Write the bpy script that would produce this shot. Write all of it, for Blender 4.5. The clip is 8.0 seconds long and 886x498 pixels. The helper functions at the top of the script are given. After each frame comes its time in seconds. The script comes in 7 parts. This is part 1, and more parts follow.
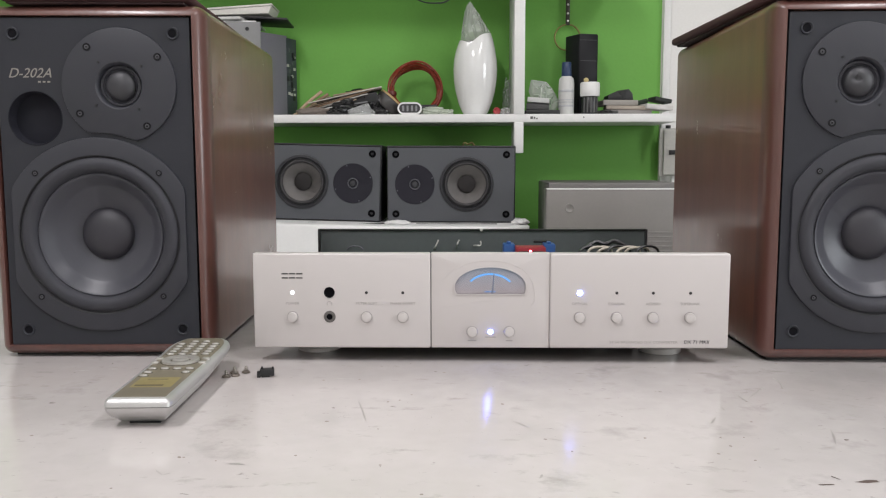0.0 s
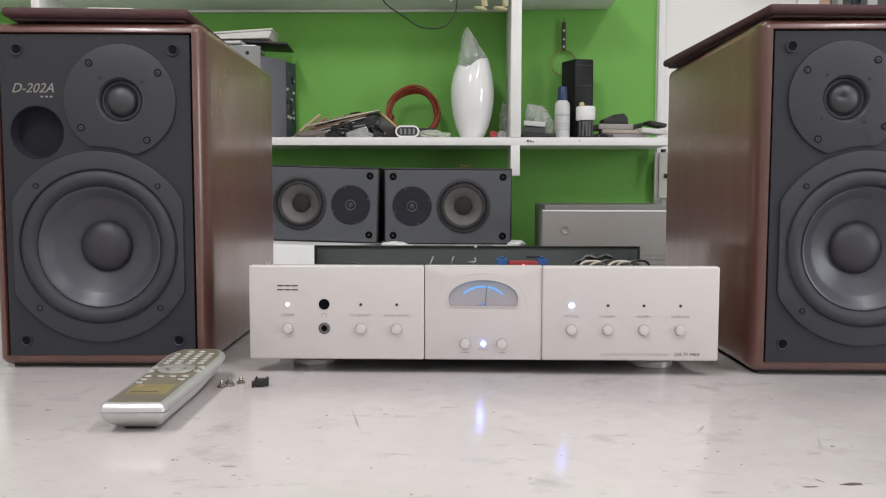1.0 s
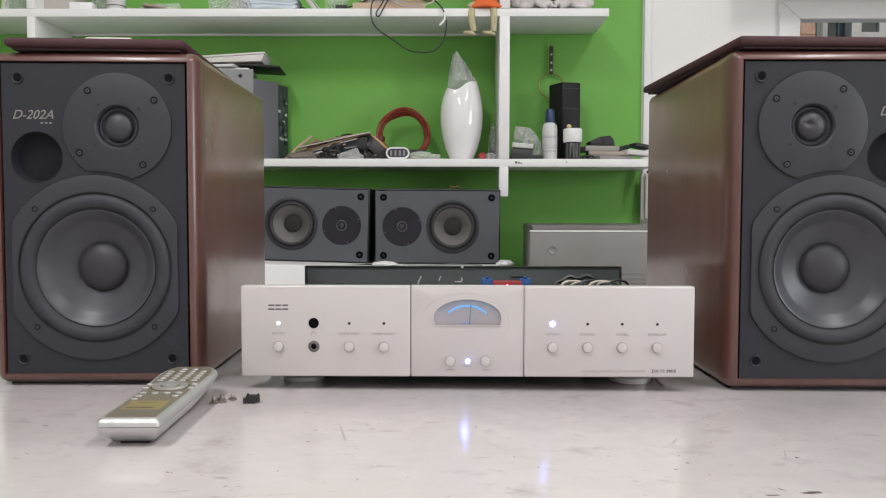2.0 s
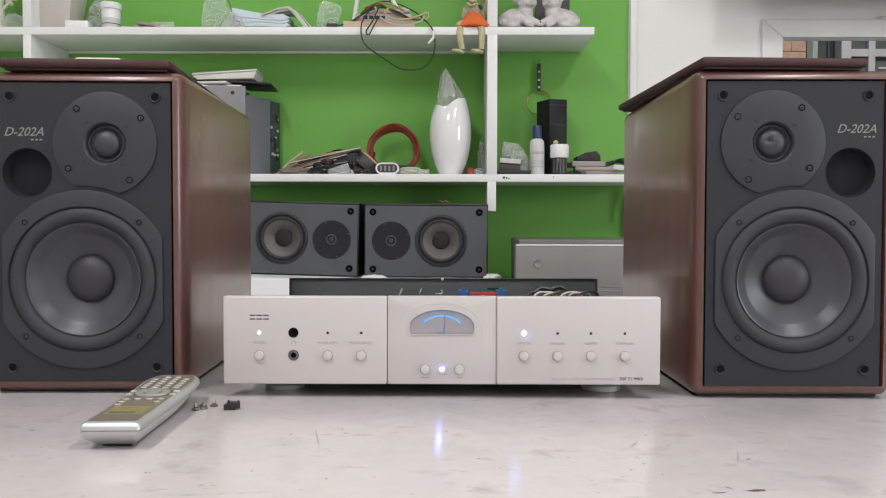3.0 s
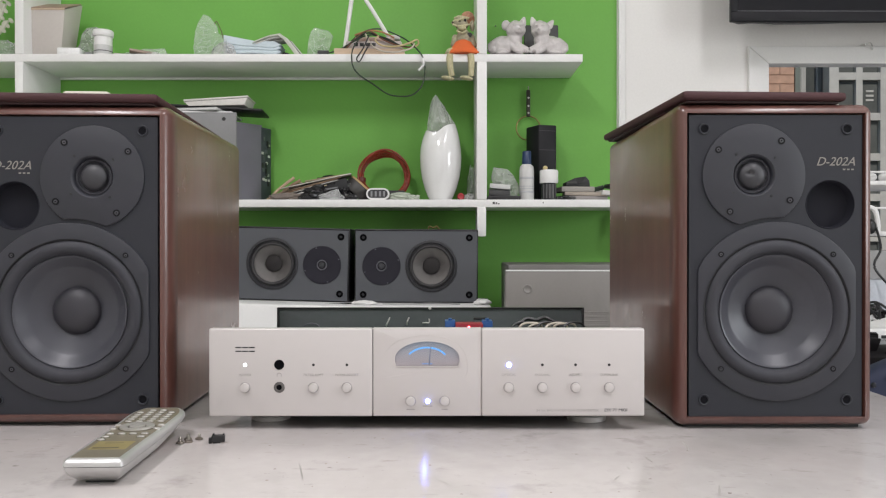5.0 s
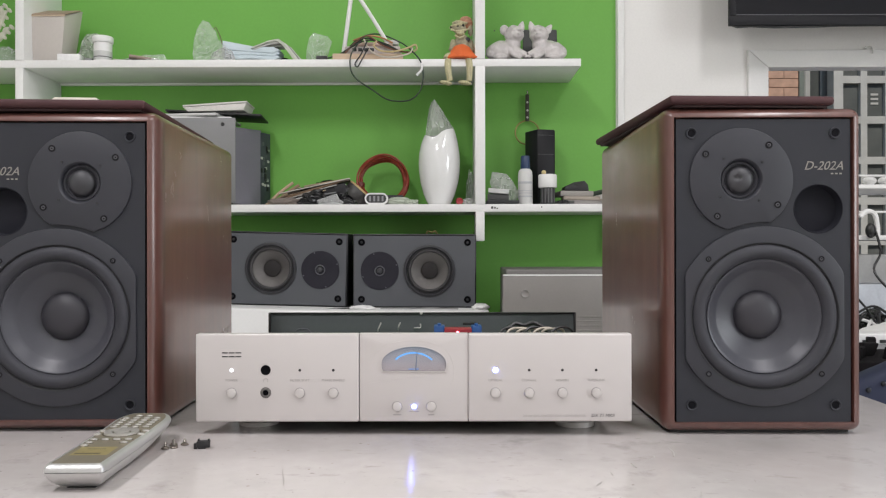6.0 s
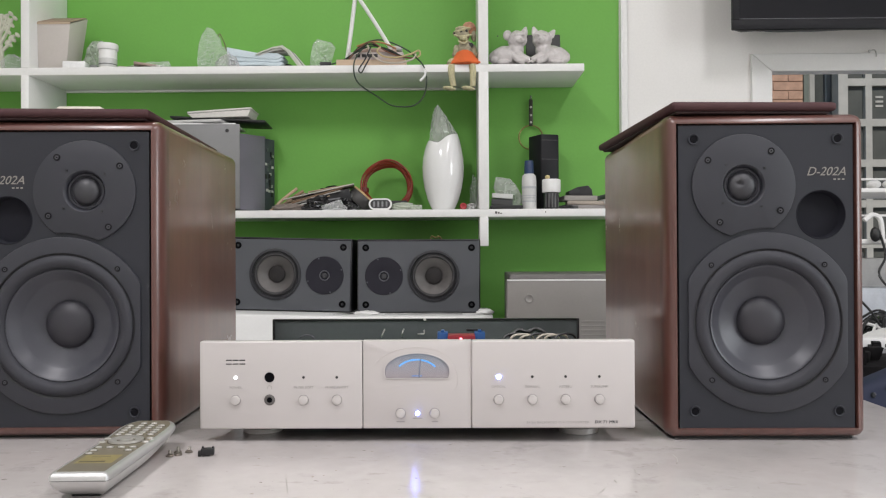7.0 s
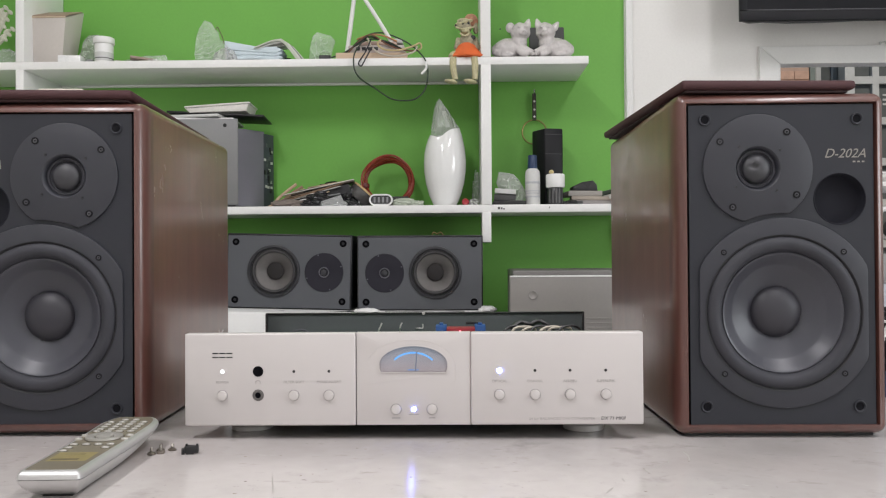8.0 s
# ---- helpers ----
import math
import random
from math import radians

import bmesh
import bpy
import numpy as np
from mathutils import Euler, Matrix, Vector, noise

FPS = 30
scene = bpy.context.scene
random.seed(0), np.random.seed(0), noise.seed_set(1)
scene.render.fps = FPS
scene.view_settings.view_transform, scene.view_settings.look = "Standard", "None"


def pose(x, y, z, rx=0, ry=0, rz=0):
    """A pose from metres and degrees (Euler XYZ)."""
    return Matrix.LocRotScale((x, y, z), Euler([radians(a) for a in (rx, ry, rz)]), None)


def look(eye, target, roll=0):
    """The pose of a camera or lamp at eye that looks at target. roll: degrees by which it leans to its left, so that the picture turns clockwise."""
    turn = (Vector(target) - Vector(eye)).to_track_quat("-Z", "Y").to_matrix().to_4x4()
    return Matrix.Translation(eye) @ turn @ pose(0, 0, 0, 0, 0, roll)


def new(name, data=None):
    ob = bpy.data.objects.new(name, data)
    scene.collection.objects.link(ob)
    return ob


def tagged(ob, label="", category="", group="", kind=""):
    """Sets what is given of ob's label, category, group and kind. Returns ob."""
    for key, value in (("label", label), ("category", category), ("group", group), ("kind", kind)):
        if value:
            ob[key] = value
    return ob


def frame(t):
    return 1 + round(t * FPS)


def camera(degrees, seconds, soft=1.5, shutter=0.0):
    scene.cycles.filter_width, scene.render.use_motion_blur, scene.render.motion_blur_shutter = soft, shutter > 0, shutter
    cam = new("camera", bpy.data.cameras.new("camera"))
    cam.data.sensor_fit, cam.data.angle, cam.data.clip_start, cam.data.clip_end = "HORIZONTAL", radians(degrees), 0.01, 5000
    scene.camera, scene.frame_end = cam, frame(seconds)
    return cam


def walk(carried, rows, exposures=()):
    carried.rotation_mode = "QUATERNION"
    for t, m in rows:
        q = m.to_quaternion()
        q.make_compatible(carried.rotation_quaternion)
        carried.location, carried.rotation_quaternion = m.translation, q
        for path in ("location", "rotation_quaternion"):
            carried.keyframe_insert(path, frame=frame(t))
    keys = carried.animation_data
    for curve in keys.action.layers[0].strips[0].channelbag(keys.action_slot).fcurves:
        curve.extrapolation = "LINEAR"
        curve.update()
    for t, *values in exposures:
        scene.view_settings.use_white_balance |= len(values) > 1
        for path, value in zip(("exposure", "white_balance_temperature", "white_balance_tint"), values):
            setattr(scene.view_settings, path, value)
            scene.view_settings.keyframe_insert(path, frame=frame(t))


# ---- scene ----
from mathutils.bvhtree import BVHTree
from mathutils.geometry import delaunay_2d_cdt

cam = camera(57.9, 8.0, soft=1.2)
PATH = [
    (0, (-0.028, -0.722, 0.184), (-0.069, 1.266, -0.028), -0.1),
    (0.5, (-0.025, -0.735, 0.177), (-0.065, 1.257, 0.004), 0.0),
    (1, (-0.023, -0.734, 0.172), (-0.061, 1.261, 0.027), 0.1),
    (1.5, (-0.019, -0.743, 0.171), (-0.047, 1.253, 0.052), 0.1),
    (1.7, (-0.020, -0.750, 0.1755), (-0.041, 1.246, 0.065), 0.1),
    (2.8, (0.005, -0.788, 0.1745), (-0.011, 1.210, 0.109), 0.1),
    (3, (0.006, -0.791, 0.174), (-0.006, 1.208, 0.114), 0.1),
    (3.5, (0.006, -0.795, 0.176), (-0.001, 1.204, 0.134), 0.1),
    (4, (0.004, -0.797, 0.179), (0.005, 1.203, 0.15), 0.1),
    (4.5, (0.007, -0.797, 0.184), (0.014, 1.203, 0.167), 0.0),
    (6, (0.034, -0.796, 0.186), (0.023, 1.204, 0.189), -0.1),
    (6.5, (0.04, -0.799, 0.187), (0.022, 1.2, 0.195), -0.2),
    (7, (0.036, -0.798, 0.189), (0.013, 1.202, 0.202), -0.3),
    (7.5, (0.035, -0.781, 0.187), (0.009, 1.219, 0.204), -0.4),
    (8, (0.042, -0.757, 0.175), (0.008, 1.243, 0.193), -0.4),
]
walk(cam, [(t, look(eye, target, roll)) for t, eye, target, roll in PATH],
     exposures=[(0, -0.02), (1.5, 0.0), (3.5, 0.02), (8, 0.02)])


# ---- light ----
world = bpy.data.worlds.new("sky")
scene.world = world
world.use_nodes = True
wn = world.node_tree
sky = wn.nodes.new("ShaderNodeTexSky")
sky.sky_type = "NISHITA"
sky.sun_disc = False
sky.sun_elevation, sky.sun_rotation = radians(55), radians(150)
wn.links.new(sky.outputs[0], wn.nodes["Background"].inputs[0])
wn.nodes["Background"].inputs[1].default_value = 0.10


def lamp(name, kind, m, energy, colour, size=(0.1, 0.1), angle=0.5):
    data = bpy.data.lights.new(name, kind)
    data.energy, data.color = energy, colour
    if kind == "AREA":
        data.shape, data.size, data.size_y = "RECTANGLE", size[0], size[1]
    if kind == "SUN":
        data.angle = radians(angle)
    ob = new(name, data)
    ob.matrix_world = m
    return ob


CEILING = 2.05
XL, XR, YF, YB = -2.6, 2.6, -2.6, 1.5
FLOOR = -0.76
WHITE_LIGHT = (0.990, 0.963, 0.994)
lamp("sun", "SUN", look((3, -2, 6), (2.0, 5.6, 0)), 2.0, (1.0, 0.95, 0.88), angle=0.5)
# x, y, watts, width and length of each ceiling light
TUBES = [(1.08, -0.90, 26.2, 0.22, 1.2), (-0.80, -1.15, 35.8, 0.22, 1.2), (-0.50, 0.90, 3.5, 0.9, 0.06)]
for tx, ty, watts, wide, long_ in TUBES:
    lamp("ceiling_lamp_light", "AREA", pose(tx, ty, CEILING - 0.075), watts, WHITE_LIGHT, (wide, long_))

# daylight from the window in the right wall
SIDE_WIN = (-1.45, -0.55, 0.15, 1.15)     # y from, to; z from, to
lamp("window_daylight", "AREA", pose(XR + 0.02, -1.0, 0.65, 0, 90, 0), 26.0, (0.93, 0.97, 1.0), (0.98, 0.88))

# ---- materials ----
MATS = {}


def mat(name, colour, rough=0.5, metal=0.0, vary=0.12, scale=12.0, fine=180.0, bump=0.08, coat=0.0, dark=None,
        stretch=(1, 1, 1), rough_vary=0.12, coat_rough=0.06, spec=0.5, depth=0.001):
    """A surface with slow stains and fine grain in colour, gloss and relief."""
    if name in MATS:
        return MATS[name]
    m = bpy.data.materials.new(name)
    m.use_nodes = True
    n, l = m.node_tree.nodes, m.node_tree.links
    p = n["Principled BSDF"]
    p.inputs["Metallic"].default_value = metal
    p.inputs["Coat Weight"].default_value = coat
    p.inputs["Coat Roughness"].default_value = coat_rough
    p.inputs["Specular IOR Level"].default_value = spec
    tc = n.new("ShaderNodeTexCoord")
    mp = n.new("ShaderNodeMapping")
    mp.inputs["Scale"].default_value = stretch
    l.new(tc.outputs["Object"], mp.inputs[0])
    slow, quick = n.new("ShaderNodeTexNoise"), n.new("ShaderNodeTexNoise")
    for node, sc, det in ((slow, scale, 4), (quick, fine, 3)):
        node.inputs["Scale"].default_value = sc
        node.inputs["Detail"].default_value = det
        l.new(mp.outputs[0], node.inputs["Vector"])
    both = n.new("ShaderNodeMath")
    both.operation = "MULTIPLY_ADD"
    both.inputs[1].default_value, both.inputs[2].default_value = 0.35, 0.0
    l.new(quick.outputs[0], both.inputs[0])
    add = n.new("ShaderNodeMath")
    add.operation = "MULTIPLY_ADD"
    add.inputs[1].default_value = 0.65
    l.new(slow.outputs[0], add.inputs[0])
    l.new(both.outputs[0], add.inputs[2])
    ramp = n.new("ShaderNodeValToRGB")
    lo = dark or tuple(c * (1 - vary) for c in colour)
    hi = tuple(min(1, c * (1 + vary * 0.6)) for c in colour)
    ramp.color_ramp.elements[0].position, ramp.color_ramp.elements[1].position = 0.33, 0.67
    ramp.color_ramp.elements[0].color, ramp.color_ramp.elements[1].color = (*lo, 1), (*hi, 1)
    l.new(add.outputs[0], ramp.inputs[0])
    l.new(ramp.outputs[0], p.inputs["Base Color"])
    rg = n.new("ShaderNodeMapRange")
    rg.inputs["From Min"].default_value, rg.inputs["From Max"].default_value = 0.3, 0.7
    rg.inputs["To Min"].default_value = max(0.02, rough * (1 - rough_vary))
    rg.inputs["To Max"].default_value = min(1, rough * (1 + rough_vary))
    l.new(slow.outputs[0], rg.inputs[0])
    l.new(rg.outputs[0], p.inputs["Roughness"])
    if bump:
        bp = n.new("ShaderNodeBump")
        bp.inputs["Strength"].default_value, bp.inputs["Distance"].default_value = bump, depth
        l.new(quick.outputs[0], bp.inputs["Height"])
        l.new(bp.outputs[0], p.inputs["Normal"])
    MATS[name] = m
    return m


def glow(name, colour, strength):
    if name in MATS:
        return MATS[name]
    m = mat(name, colour, 0.3, bump=0)
    p = m.node_tree.nodes["Principled BSDF"]
    p.inputs["Emission Color"].default_value = (*colour, 1)
    p.inputs["Emission Strength"].default_value = strength
    return m


def clear(name, colour=(0.9, 0.92, 0.92), rough=0.12, alpha=0.35, bump=0.3):
    """Thin crumpled plastic film: mostly see-through, with gloss."""
    if name in MATS:
        return MATS[name]
    m = mat(name, colour, rough, bump=bump, fine=60, depth=0.004)
    n, l = m.node_tree.nodes, m.node_tree.links
    p, out = n["Principled BSDF"], n["Material Output"]
    tr, mix = n.new("ShaderNodeBsdfTransparent"), n.new("ShaderNodeMixShader")
    mix.inputs[0].default_value = alpha
    l.new(tr.outputs[0], mix.inputs[1])
    l.new(p.outputs[0], mix.inputs[2])
    l.new(mix.outputs[0], out.inputs[0])
    return m


def table_material():
    """Worn white laminate: faint grey clouds, small dark specks, fine scratches, semi-gloss."""
    m = mat("white_laminate", (0.580, 0.543, 0.529), 0.185, spec=0.42, vary=0.07, scale=7, fine=60, bump=0.015, dark=(0.545, 0.507, 0.49), rough_vary=0.15)
    n, l = m.node_tree.nodes, m.node_tree.links
    p = n["Principled BSDF"]
    tc = n.new("ShaderNodeTexCoord")
    base = p.inputs["Base Color"].links[0].from_socket

    def layer(base, scale, lo, hi, colour, stretch=(1, 1, 1), detail=6, rot=0.0):
        mp = n.new("ShaderNodeMapping")
        mp.inputs["Scale"].default_value = stretch
        mp.inputs["Rotation"].default_value = (0, 0, rot)
        l.new(tc.outputs["Object"], mp.inputs[0])
        t = n.new("ShaderNodeTexNoise")
        t.inputs["Scale"].default_value, t.inputs["Detail"].default_value = scale, detail
        t.inputs["Roughness"].default_value = 0.65
        l.new(mp.outputs[0], t.inputs["Vector"])
        r = n.new("ShaderNodeMapRange")
        r.inputs["From Min"].default_value, r.inputs["From Max"].default_value = lo, hi
        l.new(t.outputs[0], r.inputs[0])
        mx = n.new("ShaderNodeMix")
        mx.data_type = "RGBA"
        l.new(r.outputs[0], mx.inputs["Factor"])
        l.new(base, mx.inputs["A"])
        mx.inputs["B"].default_value = (*colour, 1)
        return mx.outputs["Result"]

    base = layer(base, 42, 0.665, 0.74, (0.24, 0.21, 0.20))
    base = layer(base, 14, 0.57, 0.82, (0.34, 0.315, 0.30), detail=8)
    base = layer(base, 26, 0.60, 0.74, (0.40, 0.372, 0.35), stretch=(1, 2.2, 1), rot=-0.4, detail=9)
    base = layer(base, 60, 0.66, 0.72, (0.27, 0.25, 0.235), stretch=(1, 3.2, 1), rot=0.6)
    base = layer(base, 75, 0.675, 0.73, (0.30, 0.275, 0.26), stretch=(2.8, 1, 1), rot=0.35)
    base = layer(base, 5, 0.52, 0.78, (0.47, 0.445, 0.43), detail=7)
    l.new(base, p.inputs["Base Color"])
    return m


def wood(name, light, dark, rough, coat, axis, coat_rough=0.13):
    """Veneer with long grain along one axis."""
    st = [22.0, 22.0, 22.0]
    st[axis] = 1.6
    return mat(name, light, rough, vary=0.3, scale=2.2, fine=9, bump=0.006, coat=coat, dark=dark, stretch=tuple(st), rough_vary=0.0, coat_rough=coat_rough)


def veneer_material():
    """Red-brown veneer with long grain, and a thin uneven film of dust and wiping smears."""
    m = wood("mahogany_veneer", (0.142, 0.047, 0.028), (0.120, 0.039, 0.023), 0.42, 0.90, 2, 0.15)
    n, l = m.node_tree.nodes, m.node_tree.links
    p = n["Principled BSDF"]
    tc = n.new("ShaderNodeTexCoord")
    smear = n.new("ShaderNodeTexNoise")
    smear.inputs["Scale"].default_value, smear.inputs["Detail"].default_value = 11, 7
    smear.inputs["Roughness"].default_value = 0.7
    l.new(tc.outputs["Object"], smear.inputs["Vector"])
    r = n.new("ShaderNodeMapRange")
    r.inputs["From Min"].default_value, r.inputs["From Max"].default_value = 0.38, 0.68
    r.inputs["To Min"].default_value, r.inputs["To Max"].default_value = 0.13, 0.30
    l.new(smear.outputs[0], r.inputs[0])
    l.new(r.outputs[0], p.inputs["Coat Roughness"])
    mx = n.new("ShaderNodeMix")
    mx.data_type = "RGBA"
    base = p.inputs["Base Color"].links[0].from_socket
    k = n.new("ShaderNodeMapRange")
    k.inputs["From Min"].default_value, k.inputs["From Max"].default_value = 0.42, 0.75
    k.inputs["To Min"].default_value, k.inputs["To Max"].default_value = 0.0, 0.26
    l.new(smear.outputs[0], k.inputs[0])
    l.new(k.outputs[0], mx.inputs["Factor"])
    l.new(base, mx.inputs["A"])
    mx.inputs["B"].default_value = (0.165, 0.100, 0.070, 1)
    l.new(mx.outputs["Result"], p.inputs["Base Color"])
    return m


TABLE = table_material()
VENEER = veneer_material()
TRIM_WOOD = wood("mahogany_edge", (0.096, 0.037, 0.029), (0.080, 0.030, 0.023), 0.42, 0.60, 2, 0.20)
GRILLE = mat("wine_cloth_grille", (0.052, 0.016, 0.018), 0.75, fine=900, bump=0.25, vary=0.2, depth=0.0004)
BAFFLE = mat("charcoal_painted_board", (0.0205, 0.0219, 0.0282), 0.52, fine=1500, bump=0.12, vary=0.08, spec=0.35, depth=0.0003)
PLATE = mat("satin_grey_casting", (0.0240, 0.0250, 0.0325), 0.5, fine=900, bump=0.06, vary=0.08, depth=0.0003)
RUBBER = mat("black_rubber", (0.014, 0.014, 0.017), 0.6, bump=0.03, vary=0.1)
CONE = mat("grey_poly_cone", (0.050, 0.051, 0.062), 0.38, spec=0.40, vary=0.06, bump=0.0, fine=300, scale=3, rough_vary=0.0)
CAPDOME = mat("dark_dust_cap", (0.027, 0.026, 0.033), 0.5, vary=0.05, bump=0.0, rough_vary=0.0)
DOME = mat("silk_dome", (0.034, 0.034, 0.039), 0.50, vary=0.1, bump=0.01)
ROLL = mat("grey_rubber_roll", (0.026, 0.0265, 0.034), 0.66, bump=0.02, vary=0.06)
BLACK = mat("black_plastic", (0.012, 0.012, 0.013), 0.45, bump=0.05)
HOLE = mat("deep_black", (0.004, 0.004, 0.005), 0.8, bump=0, spec=0.05)
STEEL = mat("bright_steel", (0.55, 0.54, 0.52), 0.28, 1.0, bump=0.03)
GOLD = mat("pale_gold_print", (0.27, 0.25, 0.225), 0.4, 0.2, bump=0)
ALU = mat("champagne_aluminium", (0.540, 0.508, 0.496), 0.42, 0.12, vary=0.03, scale=5, fine=1400, bump=0.05, depth=0.0002)
ALU_LOGO = mat("grey_print", (0.05, 0.05, 0.055), 0.5, bump=0)
PRINT = mat("faint_grey_print", (0.36, 0.34, 0.33), 0.5, bump=0)
CHASSIS = mat("grey_steel_sheet", (0.10, 0.112, 0.115), 0.5, 0.2, vary=0.1, bump=0.04)
WHITE_BOARD = mat("white_painted_board", (0.80, 0.795, 0.78), 0.45, vary=0.05, scale=5, bump=0.06)
GREEN = mat("green_wall_paint", (0.158, 0.420, 0.070), 0.62, vary=0.07, scale=2.5, fine=140, bump=0.12, depth=0.0015)
WALLWHITE = mat("white_wall_paint", (0.83, 0.815, 0.79), 0.65, vary=0.05, scale=2.5, fine=160, bump=0.12, depth=0.0015)
CEILPAINT = mat("ceiling_paint", (0.87, 0.86, 0.85), 0.8, vary=0.03, bump=0.1)
FLOORTILE = mat("floor_tile", (0.52, 0.49, 0.46), 0.3, vary=0.1, bump=0.03)
WHITE_PLASTIC = mat("white_plastic", (0.78, 0.775, 0.765), 0.35, vary=0.04, bump=0.02)
CERAMIC = mat("white_glazed_ceramic", (0.80, 0.80, 0.79), 0.12, vary=0.03, bump=0, coat=0.5)

# ---- building helpers ----


def thing(name, m, label, category, group="", kind=""):
    ob = new(name)
    ob.empty_display_size = 0.02
    ob.matrix_world = m
    return tagged(ob, label, category, group, kind)


def finish(me, bm, material, sharp=38):
    bm.normal_update()
    bm.to_mesh(me)
    bm.free()
    if material:
        me.materials.append(material)
    for poly in me.polygons:
        poly.use_smooth = True
    me.set_sharp_from_angle(angle=radians(sharp))


def part(name, bm, material, parent=None, label="", m=None, sharp=38):
    """Links a bmesh as one mesh object under a thing or a part."""
    me = bpy.data.meshes.new(name)
    finish(me, bm, material, sharp)
    ob = new(name, me)
    if parent is not None:
        ob.parent = parent
    if m is not None:
        ob.matrix_basis = m
    return tagged(ob, label)


def again(ob, m):
    """The same mesh once more, under the same parent."""
    o = ob.copy()
    scene.collection.objects.link(o)
    o.matrix_basis = m
    return o


def box(x0, x1, y0, y1, z0, z1, bevel=0.0, seg=2, bm=None, m=None):
    bm = bm or bmesh.new()
    vs = bmesh.ops.create_cube(bm, size=1)["verts"]
    for v in vs:
        v.co = Vector(((x0 + x1) / 2 + v.co.x * (x1 - x0), (y0 + y1) / 2 + v.co.y * (y1 - y0), (z0 + z1) / 2 + v.co.z * (z1 - z0)))
        if m is not None:
            v.co = m @ v.co
    if bevel:
        es = list({e for v in vs for e in v.link_edges})
        bmesh.ops.bevel(bm, geom=es, offset=bevel, segments=seg, profile=0.5, affect="EDGES")
    return bm


def lathe(profile, m=None, seg=32, bm=None, squash=(1, 1)):
    """Turns (radius, height) pairs round the z axis."""
    bm = bm or bmesh.new()
    m = m or Matrix()
    rings = []
    for r, h in profile:
        if r < 1e-6:
            rings.append([bm.verts.new(m @ Vector((0, 0, h)))])
        else:
            rings.append([bm.verts.new(m @ Vector((r * squash[0] * math.cos(2 * math.pi * i / seg), r * squash[1] * math.sin(2 * math.pi * i / seg), h))) for i in range(seg)])
    for a, b in zip(rings, rings[1:]):
        for i in range(seg):
            j = (i + 1) % seg
            if len(a) == 1 and len(b) > 1:
                bm.faces.new((a[0], b[i], b[j]))
            elif len(b) == 1 and len(a) > 1:
                bm.faces.new((a[i], b[0], a[j]))
            elif len(a) > 1:
                bm.faces.new((a[i], b[i], b[j], a[j]))
    bmesh.ops.recalc_face_normals(bm, faces=bm.faces)
    return bm


FRONT = pose(0, 0, 0, 90)          # turns z to -y: things made lying, facing the camera


def prism(outline, y0, y1, bevel=0.0, bm=None, seg=2):
    """An outline in x and z, drawn out from y0 (front) to y1."""
    bm = bm or bmesh.new()
    front = [bm.verts.new((x, y0, z)) for x, z in outline]
    back = [bm.verts.new((x, y1, z)) for x, z in outline]
    f = bm.faces.new(front)
    bm.faces.new(back[::-1])
    n = len(front)
    for i in range(n):
        bm.faces.new((front[(i + 1) % n], front[i], back[i], back[(i + 1) % n]))
    bmesh.ops.recalc_face_normals(bm, faces=bm.faces)
    if bevel:
        bmesh.ops.bevel(bm, geom=list(f.edges), offset=bevel, segments=seg, profile=0.5, affect="EDGES")
    return bm


def ring_plate(outer, inner, y0, y1, bm=None, bevel=0.0):
    """A plate from y0 (front) to y1 between two outlines of as many points, with a hole through it."""
    bm = bm or bmesh.new()
    n = len(outer)
    g = [[bm.verts.new((x, y, z)) for x, z in pts] for pts, y in ((outer, y0), (inner, y0), (inner, y1), (outer, y1))]
    for i in range(n):
        j = (i + 1) % n
        for a, b in zip(g, g[1:] + g[:1]):
            bm.faces.new((a[i], a[j], b[j], b[i]))
    bmesh.ops.recalc_face_normals(bm, faces=bm.faces)
    if bevel:
        es = [e for e in bm.edges if e.verts[0] in g[0] and e.verts[1] in g[0]]
        bmesh.ops.bevel(bm, geom=es, offset=bevel, segments=2, profile=0.5, affect="EDGES")
    return bm


def smooth_line(pts, steps=6, closed=False):
    """A Catmull-Rom line through the points."""
    p = [Vector(q) for q in pts]
    out = []
    n = len(p)
    for i in range(n if closed else n - 1):
        if closed:
            a, b, c, d = p[(i - 1) % n], p[i], p[(i + 1) % n], p[(i + 2) % n]
        else:
            a, b, c, d = p[max(i - 1, 0)], p[i], p[i + 1], p[min(i + 2, n - 1)]
        for k in range(steps):
            t = k / steps
            out.append(0.5 * (2 * b + (c - a) * t + (2 * a - 5 * b + 4 * c - d) * t * t + (3 * b - a - 3 * c + d) * t ** 3))
    if not closed:
        out.append(p[-1])
    return out


